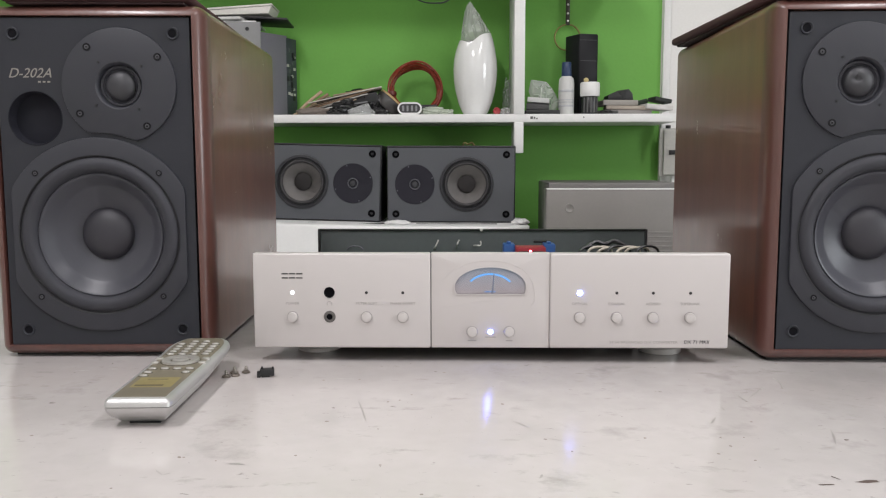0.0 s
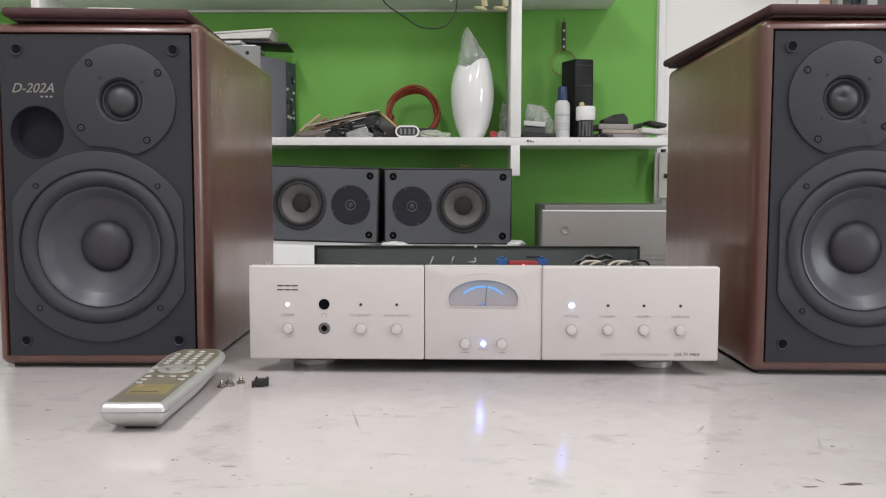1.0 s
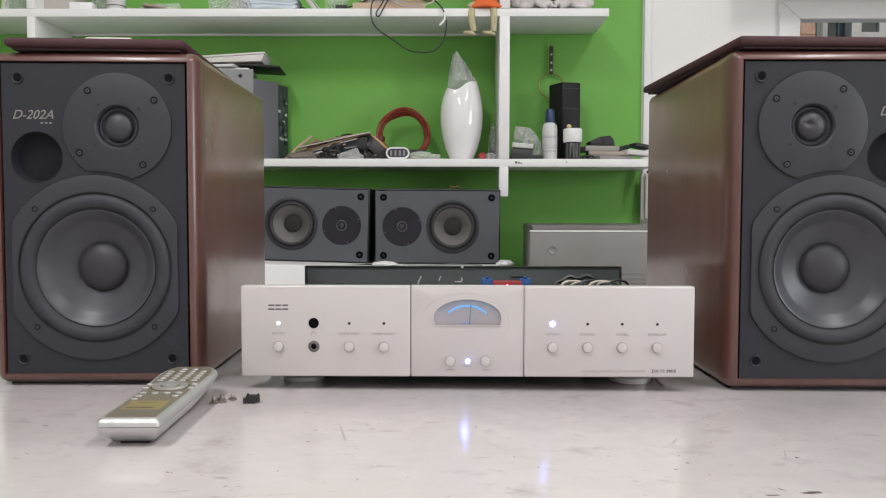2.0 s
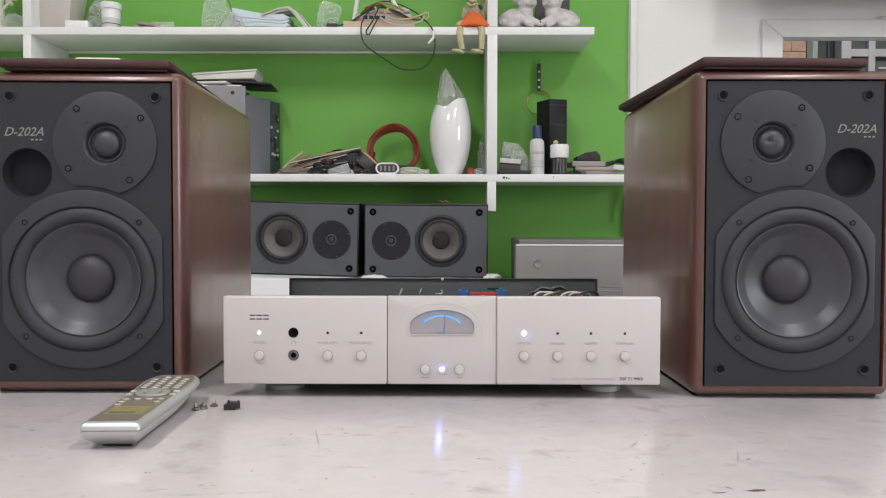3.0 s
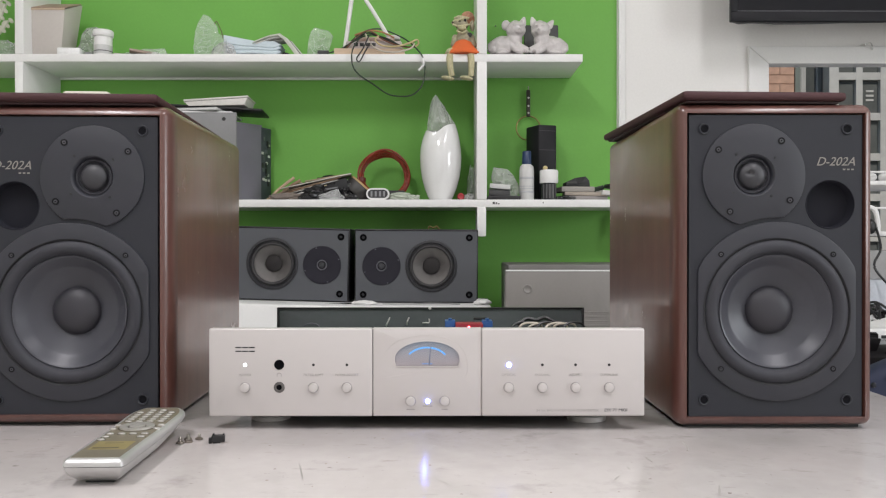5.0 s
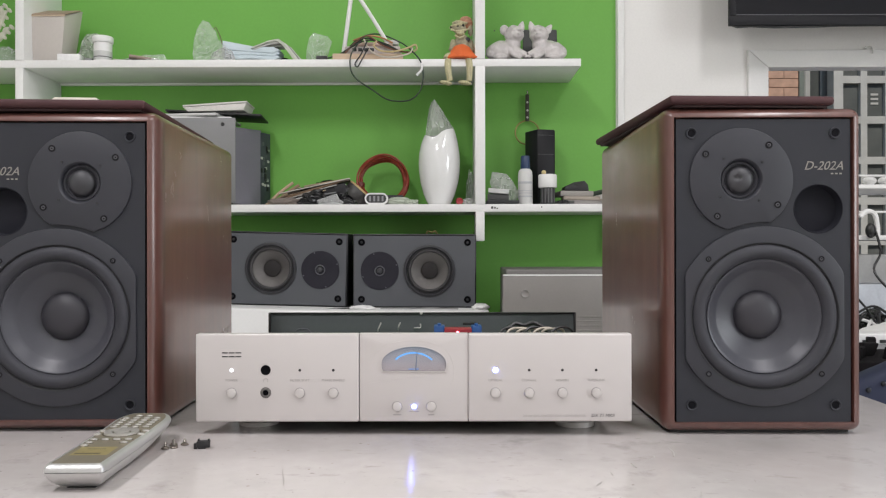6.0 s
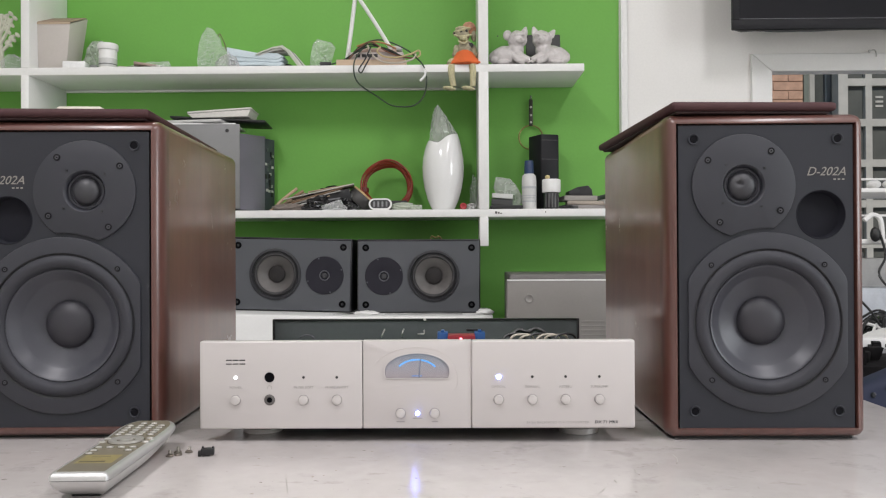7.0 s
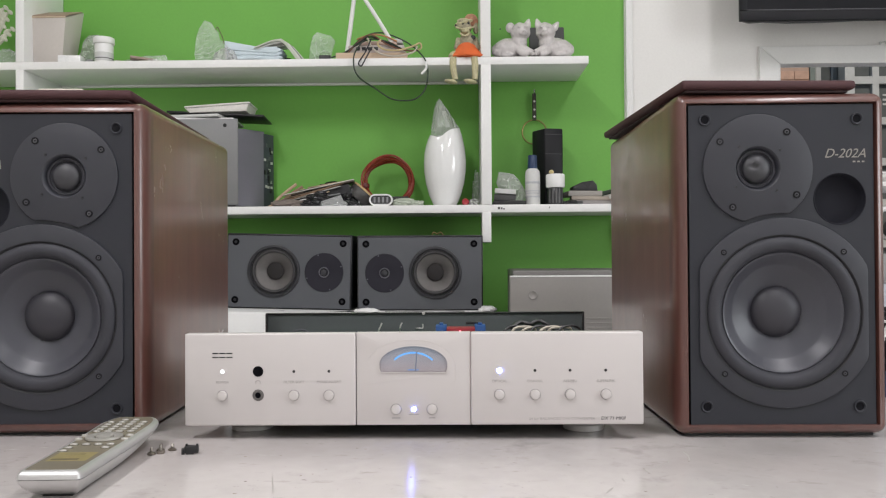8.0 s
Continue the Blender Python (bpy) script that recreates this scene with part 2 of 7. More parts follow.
def tube(pts, r, seg=8, closed=False, bm=None, steps=6, taper=None):
    """A round cable along a smooth line."""
    bm = bm or bmesh.new()
    line = smooth_line(pts, steps, closed)
    n = len(line)
    up = Vector((0.13, 0.21, 1)).normalized()
    rings = []
    for i, c in enumerate(line):
        a = line[(i - 1) % n] if closed or i > 0 else c
        b = line[(i + 1) % n] if closed or i < n - 1 else c
        d = (b - a).normalized()
        side = d.cross(up)
        if side.length < 0.05:
            side = d.cross(Vector((1, 0, 0)))
        side.normalize()
        top = side.cross(d)
        rr = r if taper is None else r * (taper[0] + (taper[1] - taper[0]) * i / (n - 1))
        rings.append([bm.verts.new(c + rr * (math.cos(2 * math.pi * k / seg) * side + math.sin(2 * math.pi * k / seg) * top)) for k in range(seg)])
    pairs = list(zip(rings, rings[1:])) + ([(rings[-1], rings[0])] if closed else [])
    for a, b in pairs:
        for k in range(seg):
            j = (k + 1) % seg
            bm.faces.new((a[k], a[j], b[j], b[k]))
    if not closed:
        bm.faces.new(rings[0][::-1])
        bm.faces.new(rings[-1])
    bmesh.ops.recalc_face_normals(bm, faces=bm.faces)
    return bm


def blob(rx, ry, rz, m=None, bm=None, rough=0.0, scale=8.0, sub=3, seed=0.0):
    """A rounded lump, uneven by a noise of its own."""
    bm = bm or bmesh.new()
    vs = bmesh.ops.create_icosphere(bm, subdivisions=sub, radius=1)["verts"]
    for v in vs:
        k = 1 + rough * noise.noise(v.co * scale * 0.3 + Vector((seed, seed * 2.3, 0)))
        v.co = Vector((v.co.x * rx * k, v.co.y * ry * k, v.co.z * rz * k))
        if m is not None:
            v.co = m @ v.co
    return bm


def lettering(text, size, m, material, parent, name="lettering", shear=0.0, squeeze=1.0, thick=0.00012, weight=0.0):
    """Raised letters as a mesh, centred, facing -y."""
    cu = bpy.data.curves.new("letters", "FONT")
    cu.body, cu.size, cu.extrude, cu.shear = text, size, thick, shear
    cu.align_x, cu.align_y = "CENTER", "CENTER"
    cu.resolution_u = 3
    cu.offset = weight
    tmp = new("letters", cu)
    me = bpy.data.meshes.new_from_object(tmp.evaluated_get(bpy.context.evaluated_depsgraph_get()))
    bpy.data.objects.remove(tmp)
    me.transform(Matrix.Diagonal((squeeze, 1, 1, 1)))
    me.materials.clear()
    me.materials.append(material)
    ob = new(name, me)
    ob.parent = parent
    ob.matrix_basis = m @ pose(0, 0, 0, 90)
    return ob


# ---- the room ----
WALL = 0.12
THIN = 0.035


def structure(name, bm, material, label, category):
    return tagged(part(name, bm, material), label, category, kind="structure")


EDGE = 0.517
WIN = (0.95, 2.05, 0.10, 0.705)     # the opening: x from, to; z from, to
structure("floor", box(XL - 0.2, 6.0, YF - 0.2, 8.0, FLOOR - 0.1, FLOOR), FLOORTILE, "beige tiled floor of the workshop", "floor")
structure("ceiling", box(XL - WALL, XR + WALL, YF - WALL, YB + WALL, CEILING, CEILING + 0.1), CEILPAINT, "plain white painted ceiling", "ceiling")
structure("wall_green", box(XL, EDGE, YB, YB + WALL, FLOOR, CEILING), GREEN, "bright green painted wall behind the shelves", "wall")
def holed(x0, x1, z0, z1, hx0, hx1, hz0, hz1, y0, y1):
    """A wall in one piece with one opening through it."""
    return ring_plate([(x0, z0), (x1, z0), (x1, z1), (x0, z1)], [(hx0, hz0), (hx1, hz0), (hx1, hz1), (hx0, hz1)], y0, y1)


bm = holed(EDGE, XR, FLOOR, CEILING, *WIN, YB, YB + THIN)
structure("wall_white", bm, WALLWHITE, "white painted wall with a window opening", "wall")
structure("wall_left", box(XL - WALL, XL, YF, YB + WALL, FLOOR, CEILING), WALLWHITE, "plain white side wall", "wall")
bm = holed(YF, YB + THIN, FLOOR, CEILING, *SIDE_WIN, -XR - WALL, -XR)
bmesh.ops.transform(bm, matrix=pose(0, 0, 0, 0, 0, 90), verts=bm.verts)
structure("wall_right", bm, WALLWHITE, "plain white side wall with a window", "wall")
structure("wall_front", box(XL - WALL, XR + WALL, YF - WALL, YF, FLOOR, CEILING), WALLWHITE, "plain white wall opposite the shelves", "wall")
structure("corner_trim", box(0.519, 0.540, YB - 0.014, YB, FLOOR, CEILING, 0.005), WHITE_BOARD, "narrow white trim strip along the green wall", "trim")

for tx, ty, watts, wide, long_ in TUBES:
    fx = thing("ceiling_light", pose(tx, ty, CEILING - 0.06), "white ceiling light with a flat housing", "lamp", "ceiling lights")
    part("housing", box(-wide / 2 - 0.02, wide / 2 + 0.02, -long_ / 2 - 0.02, long_ / 2 + 0.02, 0.0, 0.06, 0.006), WHITE_PLASTIC, fx)

# the window in the white wall: mitred casing
casing = structure("window_1", prism([(WIN[0] - 0.058, WIN[3] + 0.05), (WIN[0], WIN[3]), (WIN[0], WIN[2]), (WIN[0] - 0.058, WIN[2] - 0.05)], YB - 0.012, YB, 0.003), WHITE_BOARD,
                   "open window with a white mitred wooden casing", "window")
part("casing_board", prism([(WIN[0] - 0.058, WIN[3] + 0.05), (WIN[1] + 0.058, WIN[3] + 0.05), (WIN[1], WIN[3]), (WIN[0], WIN[3])], YB - 0.012, YB, 0.003), WHITE_BOARD, casing)
part("casing_board", prism([(WIN[1], WIN[3]), (WIN[1] + 0.058, WIN[3] + 0.05), (WIN[1] + 0.058, WIN[2] - 0.05), (WIN[1], WIN[2])], YB - 0.012, YB, 0.003), WHITE_BOARD, casing)
part("window_sill", box(WIN[0] - 0.058, WIN[1] + 0.058, YB - 0.05, YB, WIN[2] - 0.05, WIN[2] - 0.002, 0.004), WHITE_BOARD, casing)

# ---- the tables ----
TOP = pose(0.35, 0, 0, 0, 0.24, 0) @ pose(-0.35, 0, 0)      # the tabletop leans a little to one side
table = thing("table", TOP, "worn white laminate table with specks and scratches", "table")
part("tabletop", box(-0.85, 0.565, -1.15, 0.52, -0.035, 0.0, 0.002), TABLE, table)
leg = part("leg", box(-0.025, 0.025, -0.025, 0.025, FLOOR, -0.035, 0.003), STEEL, table, m=pose(-0.8, -1.1, 0))
for lx, ly in ((-0.8, 0.47), (0.515, -1.1), (0.515, 0.47)):
    again(leg, pose(lx, ly, 0))

BENCH = -0.085
bench = thing("bench", pose(0, 0, 0), "white bench against the green wall", "bench")
part("bench_top", box(-1.6, 0.60, 0.80, 1.48, BENCH - 0.03, BENCH, 0.002), WHITE_BOARD, bench)
leg = part("leg", box(-0.025, 0.025, -0.025, 0.025, FLOOR, BENCH - 0.03, 0.003), WHITE_BOARD, bench, m=pose(-1.55, 0.85, 0))
for lx, ly in ((-1.55, 1.43), (0.55, 0.85), (0.55, 1.43)):
    again(leg, pose(lx, ly, 0))

# ---- the shelves ----
SY0, SY1 = 1.29, 1.498
shelf = thing("wall_shelf", pose(0, 0, 0), "white board wall shelf with uprights, full of clutter", "shelf")
UP, LOW = 0.685, 0.306              # upper faces of the boards
part("board", box(-2.0, 0.383, SY0 + 0.002, SY1, UP - 0.020, UP, 0.0012), WHITE_BOARD, shelf)
part("board", box(-1.074, 0.508, SY0 + 0.002, SY1, LOW - 0.020, LOW, 0.0012), WHITE_BOARD, shelf)
part("upright", box(0.107, 0.133, SY0, SY1, LOW, UP - 0.020, 0.0012), WHITE_BOARD, shelf)
part("upright", box(0.107, 0.133, SY0, SY1, UP, 1.25, 0.0012), WHITE_BOARD, shelf)
part("upright", box(0.108, 0.131, SY0, SY1 - 0.1, 0.210, LOW - 0.020, 0.0012), WHITE_BOARD, shelf)
part("upright", box(-1.095, -1.074, SY0, SY1, -0.085, UP - 0.020, 0.0012), WHITE_BOARD, shelf)
part("upright", box(-1.095, -1.072, SY0, SY1, UP, 1.25, 0.0012), WHITE_BOARD, shelf)
part("batten", box(-1.072, 0.105, SY1 - 0.012, SY1, UP - 0.0262, UP - 0.0202, 0.001), WHITE_BOARD, shelf)


# ---- the large loudspeakers ----
def disc_outline(cx, cz, r, n=72, keep=None):
    out = []
    for i in range(n):
        a = 2 * math.pi * i / n
        out.append((cx + r * math.cos(a), cz + r * math.sin(a)))
    return [keep(x, z) for x, z in out] if keep else out


def board_with_hole(x0, x1, z0, z1, cx, cz, r, y0, y1, bm=None):
    angles = [2 * math.pi * i / 64 for i in range(64)] + [math.atan2(z - cz, x - cx) % (2 * math.pi) for x in (x0, x1) for z in (z0, z1)]
    outer, inner = [], []
    for a in sorted(angles):
        c, q = math.cos(a), math.sin(a)
        k = min(((x1 - cx) / c if c > 1e-9 else 9), ((x0 - cx) / c if c < -1e-9 else 9), ((z1 - cz) / q if q > 1e-9 else 9), ((z0 - cz) / q if q < -1e-9 else 9))
        outer.append((cx + k * c, cz + k * q))
        inner.append((cx + r * c, cz + r * q))
    return ring_plate(outer, inner, y0, y1, bm)


def panel_with_opening(x0, x1, z0, z1, inner, y0, y1, bevel=0.0):
    """A rectangular panel with one rounded opening, given as an outline."""
    n = len(inner)
    cx, cz = sum(p[0] for p in inner) / n, sum(p[1] for p in inner) / n

    def turn(x, z):
        return math.atan2(z - cz, x - cx) % (2 * math.pi)

    ring = sorted((turn(x, z), x, z) for x, z in inner)
    for x in (x0, x1):
        for z in (z0, z1):
            a = turn(x, z)
            k = next((i for i in range(len(ring)) if ring[i][0] > a), 0)
            (_, ax, az), (_, bx, bz) = ring[k - 1], ring[k]
            ring.insert(k if k else len(ring), (a, (ax + bx) / 2, (az + bz) / 2))
    outer = []
    for a, x, z in ring:
        c, q = math.cos(a), math.sin(a)
        k = min(((x1 - cx) / c if c > 1e-9 else 9), ((x0 - cx) / c if c < -1e-9 else 9), ((z1 - cz) / q if q > 1e-9 else 9), ((z0 - cz) / q if q < -1e-9 else 9))
        outer.append((cx + k * c, cz + k * q))
    return ring_plate(outer, [(x, z) for _, x, z in ring], y0, y1, bevel=bevel)


def screw_head(parent, x, y, z, r=0.0032, material=None):
    """A recessed socket screw facing -y."""
    r *= 1.1
    s = part("screw", lathe([(r, 0), (r, 0.0004), (r * 0.94, 0.0005), (r * 0.70, 0.0003), (r * 0.6, 0.0001), (0, 0.0001)], FRONT, 16), material or mat("dark_screw_seat", (0.006, 0.006, 0.008), 0.6, bump=0, spec=0.2), parent, m=pose(x, y, z))
    part("socket", lathe([(r * 0.56, 0), (r * 0.54, 0.0006), (r * 0.46, 0.0008), (r * 0.30, 0.0008), (r * 0.22, 0.0002)], FRONT, 14), mat("grey_screw", (0.070, 0.070, 0.078), 0.5, 0.3), s)
    return s


def loudspeaker(m, s, label, lift=0.0):
    """Bookshelf loudspeaker; s = 1 with the port at its right, -1 at its left. Origin: middle of the front's lower edge."""
    t = thing("loudspeaker", m, label, "loudspeaker", "pair of large loudspeakers")
    w, h, d, y0 = 0.0992, 0.3253, 0.312, -0.004
    # cabinet: a frame round the front with rounded edges, and the veneered body
    bm = box(-w, w, y0, d, 0.0022 + lift, h)
    bmesh.ops.bevel(bm, geom=[e for e in bm.edges if not all(v.co.y > 0 for v in e.verts) or abs(e.verts[0].co.y - e.verts[1].co.y) > 0.1],
                    offset=0.0105, segments=6, profile=0.5, affect="EDGES")
    for v in bm.verts:      # the front edges are rounded further back than across
        if v.co.y < y0 + 0.0106:
            v.co.y = y0 + 1.7 * (v.co.y - y0)
    bm.normal_update()
    front = [f for f in bm.faces if f.normal.y < -0.99 and f.calc_area() > 0.01]
    bmesh.ops.inset_region(bm, faces=front, thickness=0.0012, depth=0)
    bmesh.ops.translate(bm, verts=list({v for f in front for v in f.verts}), vec=(0, 0.008, 0))
    bmesh.ops.delete(bm, geom=front, context="FACES_ONLY")
    front_bm = bm.copy()
    bmesh.ops.bisect_plane(front_bm, geom=front_bm.verts[:] + front_bm.edges[:] + front_bm.faces[:], plane_co=(0, 0.0205, 0), plane_no=(0, 1, 0), clear_outer=True)
    bmesh.ops.bisect_plane(bm, geom=bm.verts[:] + bm.edges[:] + bm.faces[:], plane_co=(0, 0.0210, 0), plane_no=(0, 1, 0), clear_inner=True)
    for v in bm.verts:
        v.co.x *= 0.9955
    part("cabinet", bm, VENEER, t, "satin brown wood veneer", sharp=50)
    part("front_frame", front_bm, TRIM_WOOD, t, "glossy red-brown rounded wood frame", sharp=50)
    # black block added to keep the narrow gap under the cabinet dark
    part("shade_gap_block", box(-w + 0.010, w - 0.010, y0 + 0.014, d - 0.010, 0.0, 0.0030 + lift), BLACK, t)
    bw, bz0, bz1 = 0.0862, 0.0127, 0.3130
    by = -0.0021
    px, pz = 0.0545 * s, 0.2240
    bm = board_with_hole(-bw, bw, bz0, 0.1965, 0.0006 * s, 0.1176, 0.0735, by, 0.010)
    cut = 0.015 * s
    board_with_hole(min(cut, bw * s), max(cut, bw * s), 0.1965, bz1, px, pz, 0.0236, by, 0.010, bm)
    board_with_hole(min(cut, -bw * s), max(cut, -bw * s), 0.1965, bz1, -0.0222 * s, 0.2530, 0.0213, by, 0.010, bm)
    part("baffle", bm, BAFFLE, t, "dark charcoal front board")
    # port
    part("port", lathe([(0.0246, 0.0), (0.0242, 0.0005), (0.0236, 0.0002), (0.0231, -0.002), (0.0230, -0.0095), (0.0222, -0.0105), (0, -0.0105)], FRONT, 48), mat("port_plug", (0.0125, 0.0130, 0.0185), 0.8, fine=700, bump=0.05, spec=0.2), t, m=pose(px, by, pz))
    # tweeter
    tx, tz = -0.0222 * s, 0.2530
    wx, wz, wr = 0.0006 * s, 0.1176, 0.0932

    def clip(x, z):
        dx, dz = x - wx, z - wz
        k = math.hypot(dx, dz)
        return (wx + dx * wr / k, wz + dz * wr / k) if k < wr else (x, z)

    tw = part("tweeter", ring_plate(disc_outline(tx, tz, 0.0512, 96, clip), disc_outline(tx, tz, 0.0212, 96), by - 0.0022, by, bevel=0.0009), PLATE, t)
    ty = by - 0.0022
    part("horn", lathe([(0.0214, -0.0001), (0.0208, -0.0004), (0.0196, -0.0020), (0.0187, -0.0045), (0.0182, -0.0070)], FRONT, 48), PLATE, tw, m=pose(tx, ty, tz))
    part("dome_ring", lathe([(0.0183, -0.0020), (0.0181, 0.0006), (0.0172, 0.0010), (0.0160, 0.0008), (0.0154, -0.0006), (0.0146, -0.0010), (0.0142, -0.0004), (0.0136, -0.0008)], FRONT, 48), ROLL, tw, m=pose(tx, ty + 0.0056, tz))
    cap = lathe([(0.0137, -0.0010), (0.0131, 0.0012), (0.0118, 0.0030), (0.0098, 0.0046), (0.0072, 0.0058), (0.0042, 0.0066), (0.0016, 0.0069), (0, 0.0070)], FRONT, 40)
    if s > 0:       # this dome is pushed in at one place
        for v in cap.verts:
            q = math.hypot((v.co.x + 0.0035) / 0.0050, (v.co.z - 0.0015) / 0.0036)
            if q < 1:
                v.co.y += 0.0030 * (1 - q * q) ** 1.5
    part("dome", cap, DOME, tw, m=pose(tx, ty + 0.0056, tz))
    for a in (144.5, 51.5, -35, 236.5):
        a = a if s > 0 else 180 - a
        screw_head(tw, tx + 0.0435 * math.cos(radians(a)), ty, tz + 0.0435 * math.sin(radians(a)))
    for a in (40, 130, 220, 310):
        part("pin", lathe([(0.0011, 0), (0.0011, 0.0008), (0, 0.0008)], FRONT, 8), BLACK, tw, m=pose(tx + 0.027 * math.cos(radians(a)), ty, tz + 0.027 * math.sin(radians(a))))
    # woofer
    wf = part("woofer", ring_plate(disc_outline(wx, wz, 0.0892, 96, lambda x, z: (max(wx - 0.0785, min(wx + 0.0785, x)), z)), disc_outline(wx, wz, 0.0725, 96), by - 0.0026, by, bevel=0.0012), PLATE, t)
    wy = by - 0.0026
    part("basket_groove", lathe([(0.0732, 0.0007), (0.0724, 0.0003), (0.0718, -0.0010), (0.0700, -0.0014)], FRONT, 72), RUBBER, wf, m=pose(wx, wy, wz))
    part("surround", lathe([(0.0713, -0.0016), (0.0706, -0.0003), (0.0692, 0.0011), (0.0672, 0.0022), (0.0646, 0.0026), (0.0620, 0.0021), (0.0598, 0.0008), (0.0582, -0.0012), (0.0574, -0.0030), (0.0560, -0.0034)], FRONT, 72), ROLL, wf, m=pose(wx, wy, wz))
    part("cone", lathe([(0.0572, -0.0034), (0.0563, -0.0022), (0.0552, -0.0026), (0.0535, -0.0040), (0.0505, -0.0066), (0.0475, -0.0092), (0.0452, -0.0111), (0.0440, -0.0118), (0.0400, -0.0137), (0.0350, -0.0159), (0.0300, -0.0180), (0.0262, -0.0196), (0.0236, -0.0208)], FRONT, 80), CONE, wf, m=pose(wx, wy, wz))
    part("dust_cap", lathe([(0.0243, -0.0204), (0.0236, -0.0186), (0.0220, -0.0166), (0.0190, -0.0144), (0.0150, -0.0124), (0.0100, -0.0110), (0.0050, -0.0103), (0, -0.0101)], FRONT, 48), CAPDOME, wf, m=pose(wx, wy, wz))
    for sx in (-1, 1):
        for sz in (-1, 1):
            screw_head(wf, wx + sx * 0.0557, wy, wz + sz * 0.0568, 0.0026)
            part("grille_socket", lathe([(0.0058, 0.0), (0.0056, 0.0012), (0.0050, 0.0014), (0.0042, 0.0010), (0.0038, 0.0002), (0.0036, -0.004)], FRONT, 20), BAFFLE, t,
                 m=pose(sx * 0.0710, by, 0.0296 if sz < 0 else 0.2992))
            # flat black disc stands in for the shade inside the socket
            part("socket_hole", lathe([(0.0039, 0.0002), (0, 0.0002)], FRONT, 16), mat("socket_shade", (0.0065, 0.0065, 0.0085), 0.8, bump=0, spec=0.1), t, m=pose(sx * 0.0710, by, 0.0296 if sz < 0 else 0.2992))
    badge = lettering("D-202A", 0.0122, pose(0.0575 * s + (0.002 if s > 0 else 0), by - 0.0002, 0.2664 if s > 0 else 0.2640), GOLD, t, "badge", shear=0.35, squeeze=0.98)
    for k in range(3):
        part("badge_mark", box(-0.0012, 0.0012, -0.0003, 0, -0.0007, 0.0007), GOLD, badge, m=Matrix.Rotation(radians(-90), 4, "X") @ pose(0.0085 + 0.0042 * k, 0, -0.0075))
    return t


SIZE = Matrix.Scale(1.013, 4)
loudspeaker(pose(0.3512, 0.012, 0) @ SIZE, 1, "glossy red-brown wooden bookshelf loudspeaker with a charcoal front")
loudspeaker(pose(-0.3600, 0.014, 0.0, 0, 0, 2.0) @ SIZE @ Matrix.Diagonal((1, 1, 0.995, 1)), -1, "glossy red-brown wooden bookshelf loudspeaker with a charcoal front, turned slightly inwards", 0.0024)


def grille_cover(m, label):
    t = thing("speaker_grille", m, label, "speaker grille", "speaker grilles")
    part("frame", box(-0.079, 0.079, 0.005, 0.313, 0.0, 0.0025, 0.001), mat("dark_brown_frame", (0.034, 0.014, 0.014), 0.7), t)
    part("cloth_panel", box(-0.0845, 0.0845, -0.001, 0.319, 0.0024, 0.0112, 0.0036, 3), GRILLE, t, "wine-red cloth panel with rounded edges")
    return t


grille_cover(pose(0.3410, 0.010, 0.3297, 0, 0, 2.8), "wine-red cloth speaker grille lying on a loudspeaker")
grille_cover(pose(-0.3575, 0.010, 0.3281, 0, 0, 4.0), "wine-red cloth speaker grille lying on a loudspeaker, under a folded paper")


